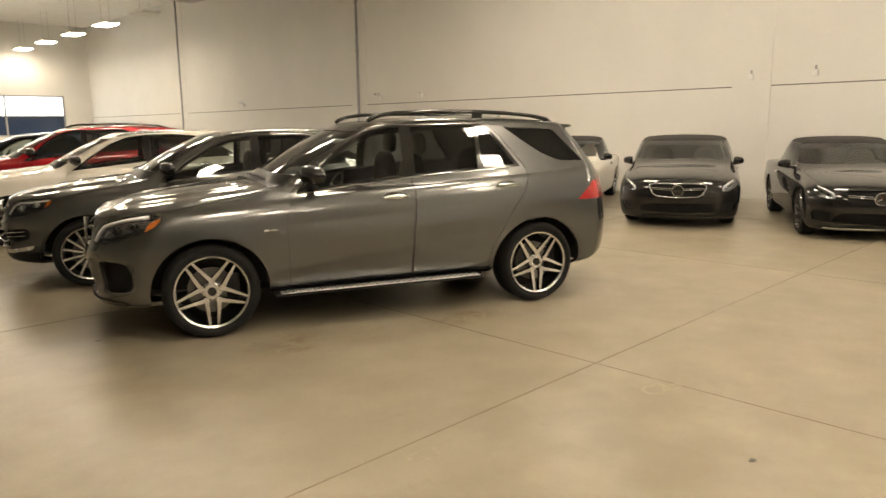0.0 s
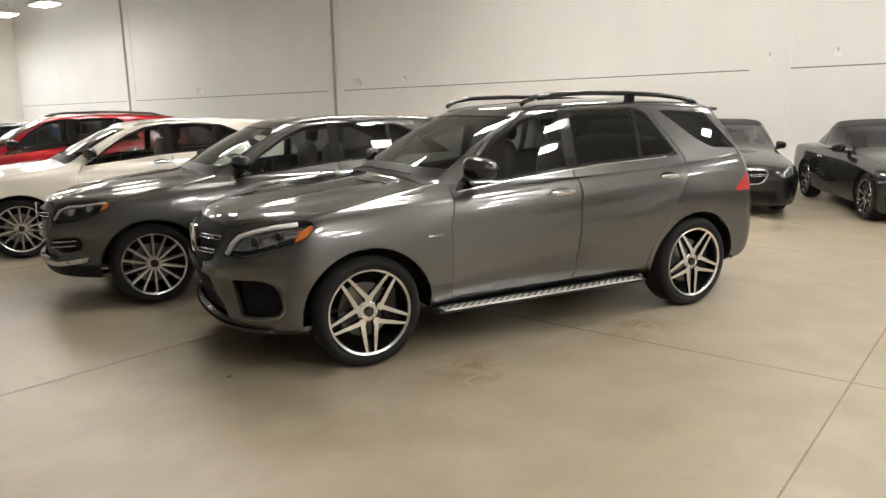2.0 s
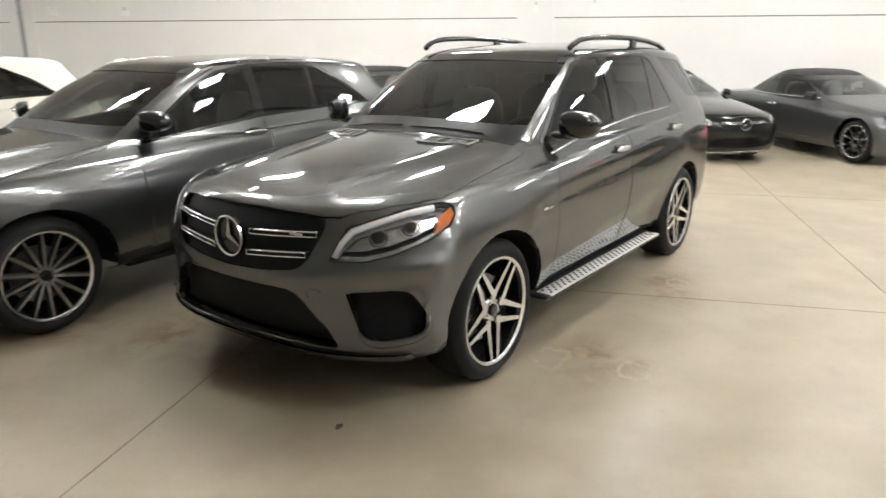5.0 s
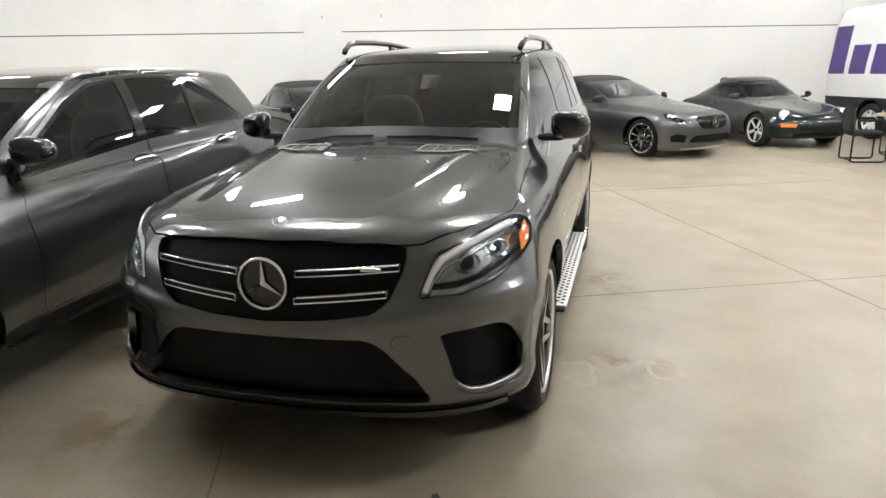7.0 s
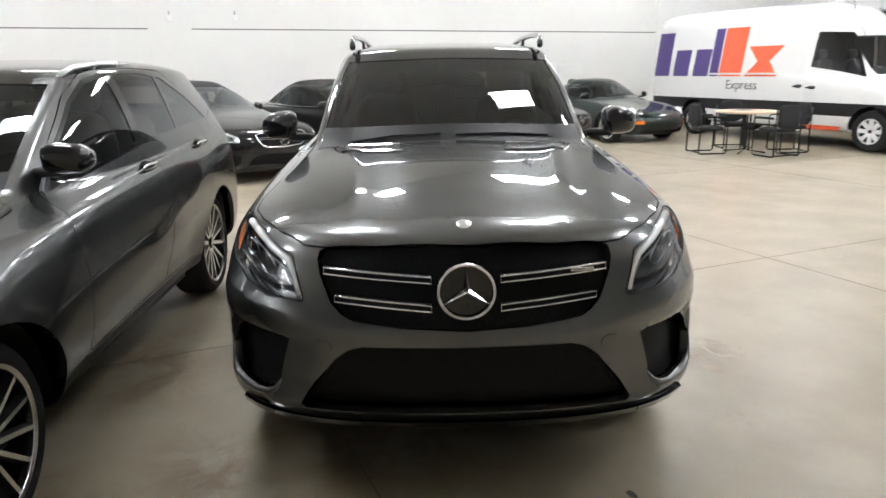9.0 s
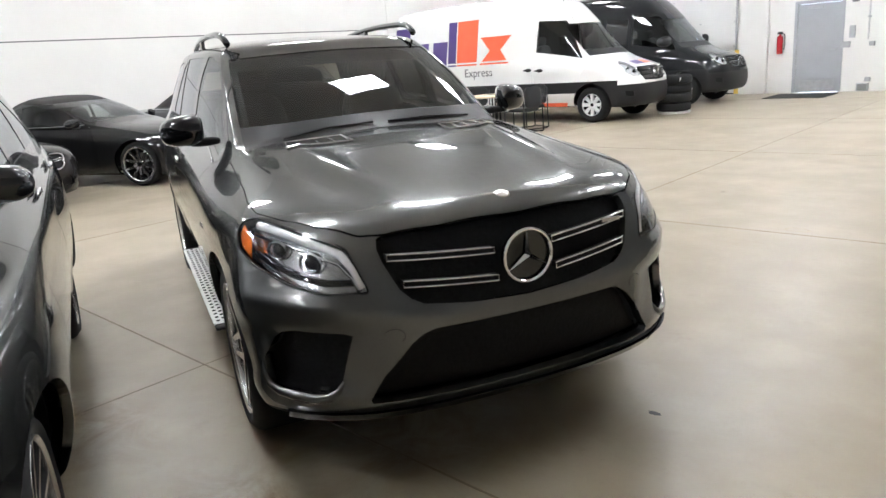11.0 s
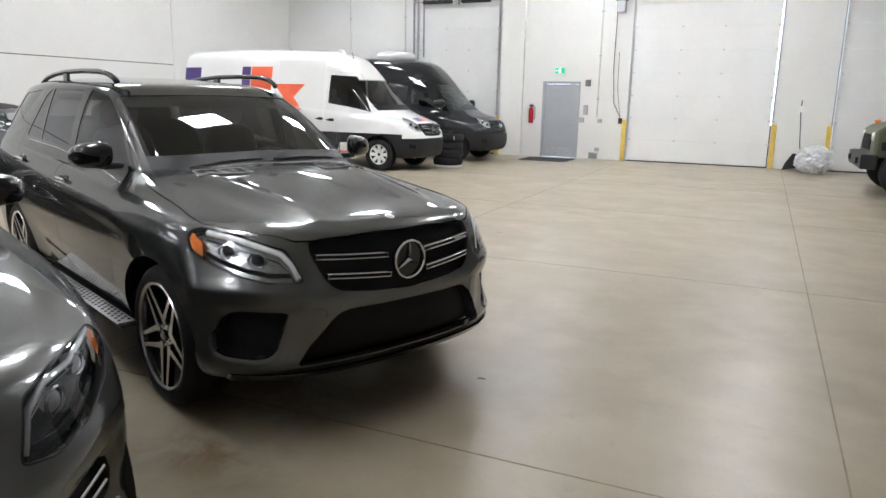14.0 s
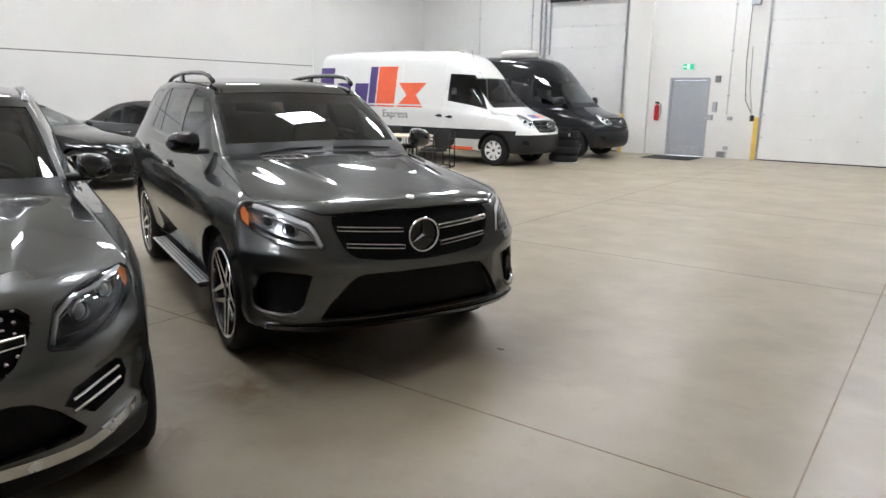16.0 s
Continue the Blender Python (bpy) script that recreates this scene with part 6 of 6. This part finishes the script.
coupe_spec = dict(fine=(6, 5), wheels=(-1.135, 1.135, 0.835, 0.315, 0.235, 0.21, (5, False, 0.055, 0.055, 0.03, 0, 0), BRIGHT_ALU, SATIN), arch=(0.355, 0.35), glass_rows=(9, 11),
                  window=[(-0.47, 0.885), (-0.20, 1.06), (0.03, 1.185), (0.30, 1.205), (0.65, 1.165), (0.96, 1.03), (1.06, 0.91), (0.5, 0.885)], panes=((None, 0.45), (0.50, None)), trim=0.014, pane=LIGHT_GLASS, screen=CLEAR_SCREEN,
                  openings=[("lower_intake", 0, [(-0.02, 0.30), (0.50, 0.30), (0.55, 0.22), (-0.02, 0.21)], 0.04, MESH_BLACK, True)], nose_x=-1.5,
                  panels=[("bonnet", "top", [(-1.86, -0.05), (-1.86, 0.03), (-1.76, 0.38), (-1.5, 0.47), (-0.85, 0.56), (-0.74, 0.4), (-0.76, 0), (-0.76, -0.05)], True, lambda c: c.z > 0.58 and c.x < -0.65),
                          ("front_door", 90, [(-0.55, 0.26), (0.45, 0.26), (0.55, 0.55), (0.56, 0.875), (-0.50, 0.87), (-0.60, 0.60)], False, None)],
                  bands=(), cabin=(-0.42, 0.70, 0.42, False, LEATHER), mirror=(-0.40, 0.76, 0.93, 0.75, GREEN_PAINT), handles=((0.38, 0.76),), handle_mat=BLACK_PLASTIC, floor_z=0.18)
coupe, ss = build_car("green_coupe", "car", pose(9.2, -8.05, 0, 0, 0, 3.5), "dark green classic coupe with round headlights and five-spoke wheels", COUPE, GREEN_PAINT, coupe_spec, "convertibles along the back wall")
for sg in (-1, 1):
    c, nrm = ss.on(20, 0.02, 0.62)
    bm = bmesh.new()
    lathe(bm, [(0.001, 0.030), (0.05, 0.026), (0.085, 0.012), (0.094, -0.03)], 24, "z")
    q = Vector((c.x, c.y * sg, c.z))
    bmesh.ops.transform(bm, matrix=Matrix.Translation(q) @ Vector((-0.80, sg * 0.22, 0.42)).to_track_quat("Z", "Y").to_matrix().to_4x4(), verts=bm.verts)
    lamp_ = part("headlight", bm, WHITE_GUIDE, coupe, "round clear headlight", True)
    bm = bmesh.new()
    tube(bm, [(0.097 * math.cos(t), 0.097 * math.sin(t), 0.004) for t in np.linspace(0, 2 * math.pi, 25)[:-1]], 0.009, 6, closed=True)
    bmesh.ops.transform(bm, matrix=Matrix.Translation(q) @ Vector((-0.80, sg * 0.22, 0.42)).to_track_quat("Z", "Y").to_matrix().to_4x4(), verts=bm.verts)
    part("bezel", bm, CHROME, lamp_, "chrome bezel", True)
    bm = bmesh.new()
    pts = [ss.on(a_, u_, 0.435, -0.014)[0] for a_, u_ in ((0, 0.52), (0, 0.62), (0, 0.72))]
    ribbon(bm, [Vector((v.x, v.y * sg, v.z)) for v in pts], [Vector((0, 0, 0.032))] * 3, [Vector((0.02, 0, 0))] * 3)
    part("turn_signal", bm, AMBER, coupe, "orange turn signal")

# ---- panel vans ----
VAN = [
    ring(-2.90, 0.30, 0.80, 0.85, 0.85, 0.20, 3.60, (0.30, 0.30, 0.34, 0.34, 0.34, 0.40)),
    ring(-3.08, 0.34, 0.92, 0.95, 0.95, 0.20, 3.74, (0.28, 0.28, 0.36, 0.36, 0.36, 0.42)),
    ring(-3.16, 0.38, 0.97, 0.985, 0.985, 0.18, 3.78, (0.45, 0.45, 0.50, 0.52, 0.52, 0.52)),
    ring(-3.16, 0.40, 0.99, 0.993, 0.993, 0.16, 3.78, (0.66, 0.66, 0.72, 0.75, 0.75, 0.75)),
    ring(-3.12, 0.42, 0.99, 0.995, 0.995, 0.16, 3.78, (0.86, 0.86, 0.95, 1.00, 1.00, 1.00)),
    ring(-3.05, 0.46, 0.97, 0.995, 0.995, 0.16, 3.78, (1.02, 1.02, 1.15, 1.25, 1.25, 1.25)),
    ring(-2.95, 0.50, 0.94, 0.99, 0.99, 0.16, 3.77, (1.10, 1.10, 1.25, 1.40, 1.40, 1.40)),
    ring(-2.58, 0.42, 0.91, 0.985, 0.985, 0.16, 3.76, (1.22, 1.20, 1.32, 1.50, 1.50, 1.50)),
    ring(-2.20, 0.30, 0.89, 0.975, 0.975, 0.16, 3.75, (1.36, 1.34, 1.36, 1.56, 1.56, 1.56)),
    ring(-1.80, 0.28, 0.84, 0.94, 0.94, 0.16, 3.73, (1.80, 1.78, 1.85, 1.95, 1.95, 1.95)),
    ring(-1.47, 0.30, 0.78, 0.90, 0.90, 0.16, 3.71, (2.20, 2.18, 2.25, 2.30, 2.30, 2.30)),
    ring(-1.25, 0.35, 0.74, 0.87, 0.87, 0.18, 3.69, (2.42, 2.42, 2.50, 2.52, 2.50, 2.50)),
    ring(-1.08, 0.35, 0.66, 0.79, 0.79, 0.20, 3.62, (2.56, 2.58, 2.64, 2.66, 2.64, 2.62)),
    ring(-0.70, 0.20, 0.40, 0.50, 0.50, 0.20, 3.30, (2.68, 2.68, 2.71, 2.72, 2.70, 2.68)),
    ring(-0.20, 0.0, 0.0, 0.0, 0.0, 0.0, 2.80, (2.72, 2.72, 2.74, 2.74, 2.73, 2.71)),
]
PURPLE = surface("purple_vinyl", (0.075, 0.045, 0.20), 0.4, vary=0.08, scale=5)
ORANGE = surface("orange_vinyl", (0.85, 0.14, 0.06), 0.4, vary=0.08, scale=5)
WHITE_RIM = surface("white_steel_rim", (0.75, 0.75, 0.74), 0.4, vary=0.06, scale=20)
van_win = [(-1.93, 1.30), (-1.72, 1.64), (-1.50, 1.98), (-1.40, 2.09), (-0.82, 2.12), (-0.80, 1.48), (-1.10, 1.44), (-1.50, 1.38)]
slide = [(-0.68, 0.62), (0.62, 0.62), (0.62, 2.42), (-0.68, 2.42)]
cabdoor = [(-1.70, 0.62), (-0.76, 0.62), (-0.73, 1.0), (-0.73, 2.19), (-1.42, 2.17), (-1.56, 2.00), (-1.99, 1.33), (-1.98, 1.05)]
van_spec = dict(
    fine=(7, 5), wheels=(-2.16, 2.16, 0.955, 0.36, 0.225, 0.24, (8, False, 0.05, 0.07, 0.02, 0, 0), WHITE_RIM, WHITE_RIM), arch=(0.44, 0.43), glass_rows=(8, 10), screen_u=2.6, screen_top=0.35, window=van_win, panes=((None, None),), trim=0.012,
    rear_pane=False, nose_x=-2.4, rim=0.03,
    headlamps=[{"from": 40, "behind": -2.3, "outline": [(-1.56, 0.90), (-1.53, 1.04), (-1.38, 1.13), (-1.22, 1.20), (-1.18, 1.12), (-1.24, 0.98), (-1.38, 0.90)], "eyes": [(-1.44, 0.985, 0.05), (-1.31, 1.04, 0.045)], "bowl": LAMP_SILVER}],
    openings=[("grille", 0, [(-0.02, 1.08), (0.42, 1.08), (0.50, 1.04), (0.50, 0.90), (0.42, 0.80), (-0.02, 0.78)], 0.03, MESH_BLACK, True),
              ("side_intake", 30, [(-0.90, 0.50), (-0.72, 0.52), (-0.70, 0.62), (-0.88, 0.60)], 0.03, MESH_BLACK, False)],
    panels=[("front_door", 90, cabdoor, False, None), ("sliding_door", 90, slide, False, None),
            ("bonnet", "top", [(-3.05, -0.05), (-3.05, 0.03), (-2.98, 0.45), (-2.75, 0.66), (-2.30, 0.74), (-2.24, 0.4), (-2.27, 0), (-2.27, -0.05)], True, lambda c: c.z > 1.06 and c.x < -2.3)],
    bands=[("bumper", BLACK_PLASTIC, lambda c, u, v: c.z < 0.72 and c.x < -2.45), 
           ("cowl", BLACK_PLASTIC, lambda c, u, v: 7.75 < v < 8.2 and u < 2.6)],
    cabin=(-1.68, 0.80, 0.95, False, CLOTH), mirror=(-1.74, 0.96, 1.50, 1.4, BLACK_PLASTIC), handles=((-0.90, 1.10), (-0.60, 1.12)), handle_mat=BLACK_PLASTIC, floor_z=0.32)


def van(m, label, colour, sp, decals):
    """Decals: outlines seen from the side or above, laid into the skin in their own colour."""
    extra = [(nm, a, poly, -0.0005, mt, False) for nm, a, poly, mt in decals] + [("side_strip", 90, [(-2.75, 0.60), (3.6, 0.60), (3.6, 0.83), (-2.75, 0.83)], 0.0, BLACK_PLASTIC, False)]
    root, s = build_car("panel_van", "van", m, label, VAN, colour, {**sp, "openings": sp["openings"] + extra, "nose_x": 9.0}, "panel vans")
    emblem(root, on_nose(s, 0, 0.93, -0.02), 0.10)
    front_bars(root, s, ((0.12, 1.02, 0.45, 1.02), (0.12, 0.94, 0.46, 0.94), (0.12, 0.86, 0.43, 0.86)), 0.016)
    return root, s


# plain blocks of colour stand for the lettering on the van's flank
slant = lambda x0, x1, z0, z1, k=-0.06: [(x0, z0), (x1, z0), (x1 + k, z1), (x0 + k, z1)]
decals = [("purple_mark", 90, slant(3.04, 3.60, 1.30, 2.28), PURPLE), ("purple_mark", 90, slant(2.40, 2.90, 1.30, 1.88), PURPLE), ("purple_mark", 90, slant(1.78, 2.25, 1.30, 1.88), PURPLE), ("purple_mark", 90, slant(1.48, 1.73, 1.30, 2.30), PURPLE),
          ("orange_mark", 90, slant(0.84, 1.45, 1.30, 2.30), ORANGE), ("orange_mark", 90, [(0.76, 1.30), (0.46, 1.60), (0.72, 1.90), (-0.14, 1.90), (0.16, 1.60), (-0.08, 1.30)], ORANGE)]
van_w, vs = van(pose(6.33, -11.03, 0, 0, 0, -0.5), "white high-roof delivery van with purple and orange colour blocks", VAN_WHITE, {k: v for k, v in van_spec.items() if k != "mirror"}, decals)
cu = bpy.data.curves.new("lettering", "FONT")
cu.body, cu.size, cu.extrude, cu.align_x = "Express", 0.27, 0.002, "CENTER"
tmp = bpy.data.objects.new("tmp", cu)
scene.collection.objects.link(tmp)
dg = bpy.context.evaluated_depsgraph_get()
me = bpy.data.meshes.new_from_object(tmp.evaluated_get(dg))
bpy.data.objects.remove(tmp)
me.materials.clear()
me.materials.append(MOTOR)
ob = new("lettering", me)
ob.parent = van_w
ob["label"] = "grey word Express"
ob.matrix_basis = pose(0.80, vs.on(90, 0.80, 1.12)[0].y + 0.003, 1.04, 90, 0, 180)
for nm, mt, y0_, y1_ in (("purple_mark", PURPLE, 0.34, 0.04), ("orange_mark", ORANGE, 0.0, -0.22)):
    bm, pts = bmesh.new(), []
    for t in np.linspace(0, 1, 5):
        y = y0_ + t * (y1_ - y0_)
        q = vs.on("top", -2.78, abs(y))[0]
        pts.append(Vector((q.x, y, q.z + 0.008)))
    slope = (vs.on("top", -2.70, 0.15)[0] - vs.on("top", -2.86, 0.15)[0]) * 0.55
    ribbon(bm, pts, [slope] * 5, [Vector((0, 0, -0.004))] * 5)
    part(nm, bm, mt, van_w, "block of colour on the bonnet")
part("sill_stripe", boxes((-1.58, -0.35, 0.95, 0.968, 0.335, 0.41)), ORANGE, van_w, "orange stripe low on the flank")
for x in (0.30,):
    bm = bmesh.new()
    box(bm, -0.15, 1.75, 0.985, 0.998, 1.335, 1.372, bevel=0.004)
    part("door_track", bm, VAN_WHITE, van_w)
van_b, _ = van(pose(5.90, -14.42, 0, 0, 0, -0.5), "black high-roof passenger van parked by the overhead door", VAN_BLACK, {**van_spec, "wheels": van_spec["wheels"][:7] + (SATIN, SATIN), "panels": van_spec["panels"][:1] + van_spec["panels"][2:], "panes": ((None, None),)}, [("side_pane", 90, slant(0.0, 1.9, 1.50, 2.10, -0.03), GLOSS_BLACK), ("side_pane", 90, slant(-0.66, -0.08, 1.50, 2.10, -0.03), GLOSS_BLACK)])

bm = bmesh.new()
lathe(bm, [(0.001, 0.075), (0.05, 0.070), (0.085, 0.045), (0.095, -0.02)], 20, "z", (-0.75, 0.25, vs.on("top", -0.75, 0.25)[0].z))
part("roof_beacon", bm, DOOR_WHITE, van_w, "small white roof dome", True)
part("roof_unit", blob((0.15, 0.0, 2.78), (0.52, 0.42, 0.13), 3.2, 24), DOOR_WHITE, van_b, "white roof air-conditioning unit", True)
for v_, x_ in ((van_w, -1.15), (van_b, -1.12)):
    bm = bmesh.new()
    tube(bm, [(x_, 0.35, 2.50), (x_ + 0.05, 0.35, 2.68)], [0.008, 0.004], 6)
    part("aerial", bm, BLACK_PLASTIC, v_)

# ---- table and chairs ----
TABLE_TOP = surface("pale_wood_laminate", (0.62, 0.50, 0.36), 0.4, vary=0.08, scale=5, fine=60)
CHAIR_BLACK = surface("black_upholstery", (0.014, 0.014, 0.015), 0.75, vary=0.2, scale=14, bump=0.2)
table = empty("round_table", pose(5.26, -8.28, 0), "round pale-wood table on a black pedestal", "table")
bm = bmesh.new()
lathe(bm, [(0.001, 0.745), (0.53, 0.745), (0.545, 0.738), (0.545, 0.715), (0.52, 0.71), (0.001, 0.71)], 40, "z")
part("tabletop", bm, TABLE_TOP, table, "pale wood top")
bm = bmesh.new()
for a in range(4):
    c, s_ = math.cos(a * math.pi / 2 + 0.5), math.sin(a * math.pi / 2 + 0.5)
    tube(bm, [(0.07 * c, 0.07 * s_, 0.71), (0.07 * c, 0.07 * s_, 0.05), (0.36 * c, 0.36 * s_, 0.016)], 0.016, 8)
part("pedestal", bm, BLACK_PLASTIC, table)
part("papers", boxes((0.05, 0.26, -0.2, 0.05, 0.7465, 0.752), bevel=0.001), BLACK_PLASTIC, table)


def armchair(m):
    c = empty("armchair", m, "black armchair with sled legs and upholstered back", "chair", "chairs round the table")
    part("seat", blob((0, 0, 0.45), (0.24, 0.24, 0.04), 4.5), CHAIR_BLACK, c, smooth=True)
    part("backrest", blob((0.24, 0, 0.68), (0.03, 0.23, 0.20), 4.0), CHAIR_BLACK, c, smooth=True)
    for s in (-1, 1):
        bm = bmesh.new()
        y = 0.27 * s
        tube(bm, [(0.25, y, 0.80), (0.24, y, 0.44), (0.25, y, 0.03), (0.22, y, 0.014), (-0.22, y, 0.014), (-0.25, y, 0.04), (-0.25, y, 0.62), (-0.22, y, 0.65), (0.20, y, 0.65)], 0.013, 8)
        part("leg_frame", bm, BLACK_PLASTIC, c, smooth=True)
        part("armrest", blob((-0.02, y, 0.665), (0.20, 0.025, 0.014), 4, 12), BLACK_PLASTIC, c, smooth=True)
    for x, z in ((-0.22, 0.42), (0.22, 0.42), (0.23, 0.03)):
        bm = bmesh.new()
        tube(bm, [(x, -0.27, z), (x, 0.27, z)], 0.011, 8)
        part("crossbar", bm, BLACK_PLASTIC, c)
    return c


seat_a = armchair(pose(5.56, -7.66, 0, 0, 0, 70))
for x, y, a in ((4.62, -8.32, 175), (5.94, -8.71, -25), (4.96, -9.01, -115)):
    copy_thing(seat_a, pose(x, y, 0, 0, 0, a))

# ---- stack of tyres by the vans ----
bm = bmesh.new()
lathe(bm, [(0.001, 0.0), (0.33, 0.0), (0.345, 0.02), (0.345, 0.045), (0.001, 0.05)], 32, "z", (3.25, -11.91, 0))
tagged(part("tyre_dolly", bm, DOOR_WHITE), "round white dolly under the stacked tyres", "dolly")
for k in range(4):
    bm = bmesh.new()
    z = 0.05 + 0.19 * k
    lathe(bm, [(0.22, 0.02), (0.24, 0.0), (0.30, 0.0), (0.345, 0.02), (0.358, 0.05), (0.358, 0.14), (0.345, 0.17), (0.30, 0.19), (0.24, 0.19), (0.22, 0.17), (0.215, 0.095), (0.22, 0.02)], 40, "z", (3.25 + (0.012, -0.01, 0.008, -0.006)[k], -11.91 + (0.0, 0.012, -0.008, 0.01)[k], z))
    t = tagged(part("loose_tyre", bm, BLACK_RUBBER, smooth=True), "black road tyre lying in a stack", "tyre", "stacked tyres")
    if k == 3:
        part("paper_label", boxes((2.99, 3.13, -11.645, -11.635, z + 0.06, z + 0.14)), SIGN_PAPER, t, "white paper label")

# ---- wrapped plastic and a folded tarp by the wall ----
bm = bmesh.new()
bmesh.ops.create_icosphere(bm, subdivisions=5, radius=1)
for v in bm.verts:
    p = v.co.copy()
    n = noise.fractal(p * 2.6, 1.0, 2.0, 4) * 0.22 + noise.noise(p * 7) * 0.07
    p *= 1 + n
    v.co = Vector((-4.97 + p.x * 0.42, -15.85 + p.y * 0.36, max(0.0, 0.30 + p.z * 0.36)))
tagged(part("plastic_wrap", bm, FILM, smooth=False), "crumpled bundle of clear white plastic sheeting", "plastic sheet")
bm = bmesh.new()
prism(bm, [(-4.27, 0.0), (-4.61, 0.06), (-4.59, 0.42), (-4.49, 0.44), (-4.34, 0.20)], "y", -16.38, -16.32)
tagged(part("folded_tarp", bm, BLACK_PLASTIC), "dark folded tarp leaning by the wall", "tarp")

# ---- olive truck at the edge of the hall ----
OLIVE = surface("olive_drab_paint", (0.075, 0.08, 0.045), 0.55, vary=0.2, scale=5, bump=0.1)
truck = empty("olive_truck", pose(-5.45, -12.2, 0, 0, 0, 180), "olive drab off-road truck with black bumper and round lamps", "truck")
part("bumper", boxes((0.0, 0.28, -1.0, 1.0, 0.50, 0.78), bevel=0.03), BLACK_PLASTIC, truck)
bm = bmesh.new()
prism(bm, [(0.18, 0.72), (0.20, 1.20), (0.32, 1.30), (1.55, 1.62), (1.70, 1.62), (1.70, 0.72)], "y", -0.98, 0.98)
bmesh.ops.bevel(bm, geom=bm.edges[:], offset=0.05, segments=3, affect="EDGES", profile=0.5)
part("bonnet", bm, OLIVE, truck, "sloping olive bonnet")
bm = bmesh.new()
prism(bm, [(1.70, 0.60), (1.70, 1.62), (2.05, 2.15), (3.60, 2.20), (3.60, 0.60)], "y", -1.0, 1.0)
bmesh.ops.bevel(bm, geom=bm.edges[:], offset=0.05, segments=3, affect="EDGES", profile=0.5)
part("cab", bm, OLIVE, truck)
part("grille", boxes((0.185, 0.20, -0.5, 0.5, 0.85, 1.12), *[(0.165, 0.19, -0.5 + 0.11 * k, -0.46 + 0.11 * k, 0.84, 1.13) for k in range(10)]), BLACK_PLASTIC, truck)
for s in (-1, 1):
    bm = bmesh.new()
    lathe(bm, [(0.001, -0.03), (0.06, -0.025), (0.085, -0.005), (0.09, 0.02)], 20, "x", (0.185, 0.74 * s, 1.10))
    part("headlight", bm, WHITE_GUIDE, truck, "round headlight", True)
    part("marker", blob((0.42, 0.86 * s, 1.36), (0.06, 0.05, 0.035), 3, 12), AMBER, truck, "amber marker lamp", True)
    bm = bmesh.new()
    prism(bm, [(0.30, 0.86), (0.30, 1.02), (1.30, 1.02), (1.30, 0.86)], "y", s * 0.98, s * 1.06)
    part("wheel_flare", bm, BLACK_PLASTIC, truck)
    part("tow_shackle", boxes((-0.05, 0.02, s * 0.62 - 0.03, s * 0.62 + 0.03, 0.58, 0.70), bevel=0.01), BLACK_PLASTIC, truck)
first_wheel = wheel(truck, pose(0.80, -1.06, 0.46), 0.46, 0.22, 0.30, (8, False, 0.05, 0.06, 0.03, 0, 0), OLIVE, OLIVE)
copy_thing(first_wheel, pose(2.9, -1.06, 0.46))
copy_thing(first_wheel, pose(0.80, 1.06, 0.46, 0, 0, 180))
copy_thing(first_wheel, pose(2.9, 1.06, 0.46, 0, 0, 180))

# ---- stains on the floor ----
rng = random.Random(7)


def stain(x, y, r, mt, k):
    bm = bmesh.new()
    a0 = rng.random() * 6
    pts = []
    for i in range(36):
        a = 2 * math.pi * i / 36
        rr = r * (1 + 0.45 * noise.noise(Vector((math.cos(a) * 1.7 + a0, math.sin(a) * 1.7, k))) + 0.15 * noise.noise(Vector((math.cos(a) * 6, math.sin(a) * 6 + a0, k))))
        pts.append(Vector((x + rr * math.cos(a) * 1.3, y + rr * math.sin(a) * 0.8, 0.0016)))
    if k % 2:
        q = [p.lerp(Vector((x, y, 0.0016)), 0.22 + 0.1 * rng.random()) for p in pts]
        va, vb = [bm.verts.new(p) for p in pts], [bm.verts.new(p) for p in q]
        for i in range(36):
            j = (i + 1) % 36
            bm.faces.new((va[i], va[j], vb[j], vb[i]))
    else:
        bm.faces.new([bm.verts.new(p) for p in pts])
    part("stain", bm, mt, floor)


for k, (x, y, r) in enumerate(((-1.47, -1.01, 0.10), (-1.40, -0.55, 0.13), (0.15, -1.38, 0.10), (0.10, -1.00, 0.07), (-0.35, -3.35, 0.09), (-1.95, -2.95, 0.08), (-0.22, -3.42, 0.05), (0.88, -1.49, 0.06), (-1.55, -1.12, 0.05))):
    stain(x, y, r, STAIN_PALE, k * 2 + 1)
for k, (x, y, r) in enumerate(((-1.66, -0.77, 0.05), (-1.40, -1.04, 0.06), (-1.28, -0.72, 0.06))):
    stain(x, y, r, STAIN_DARK, k * 2)
for k, (x, y, r) in enumerate(((-2.38, 0.34, 0.022), (-0.88, -4.17, 0.02))):
    stain(x, y, r, STAIN_BLACK, k * 2)
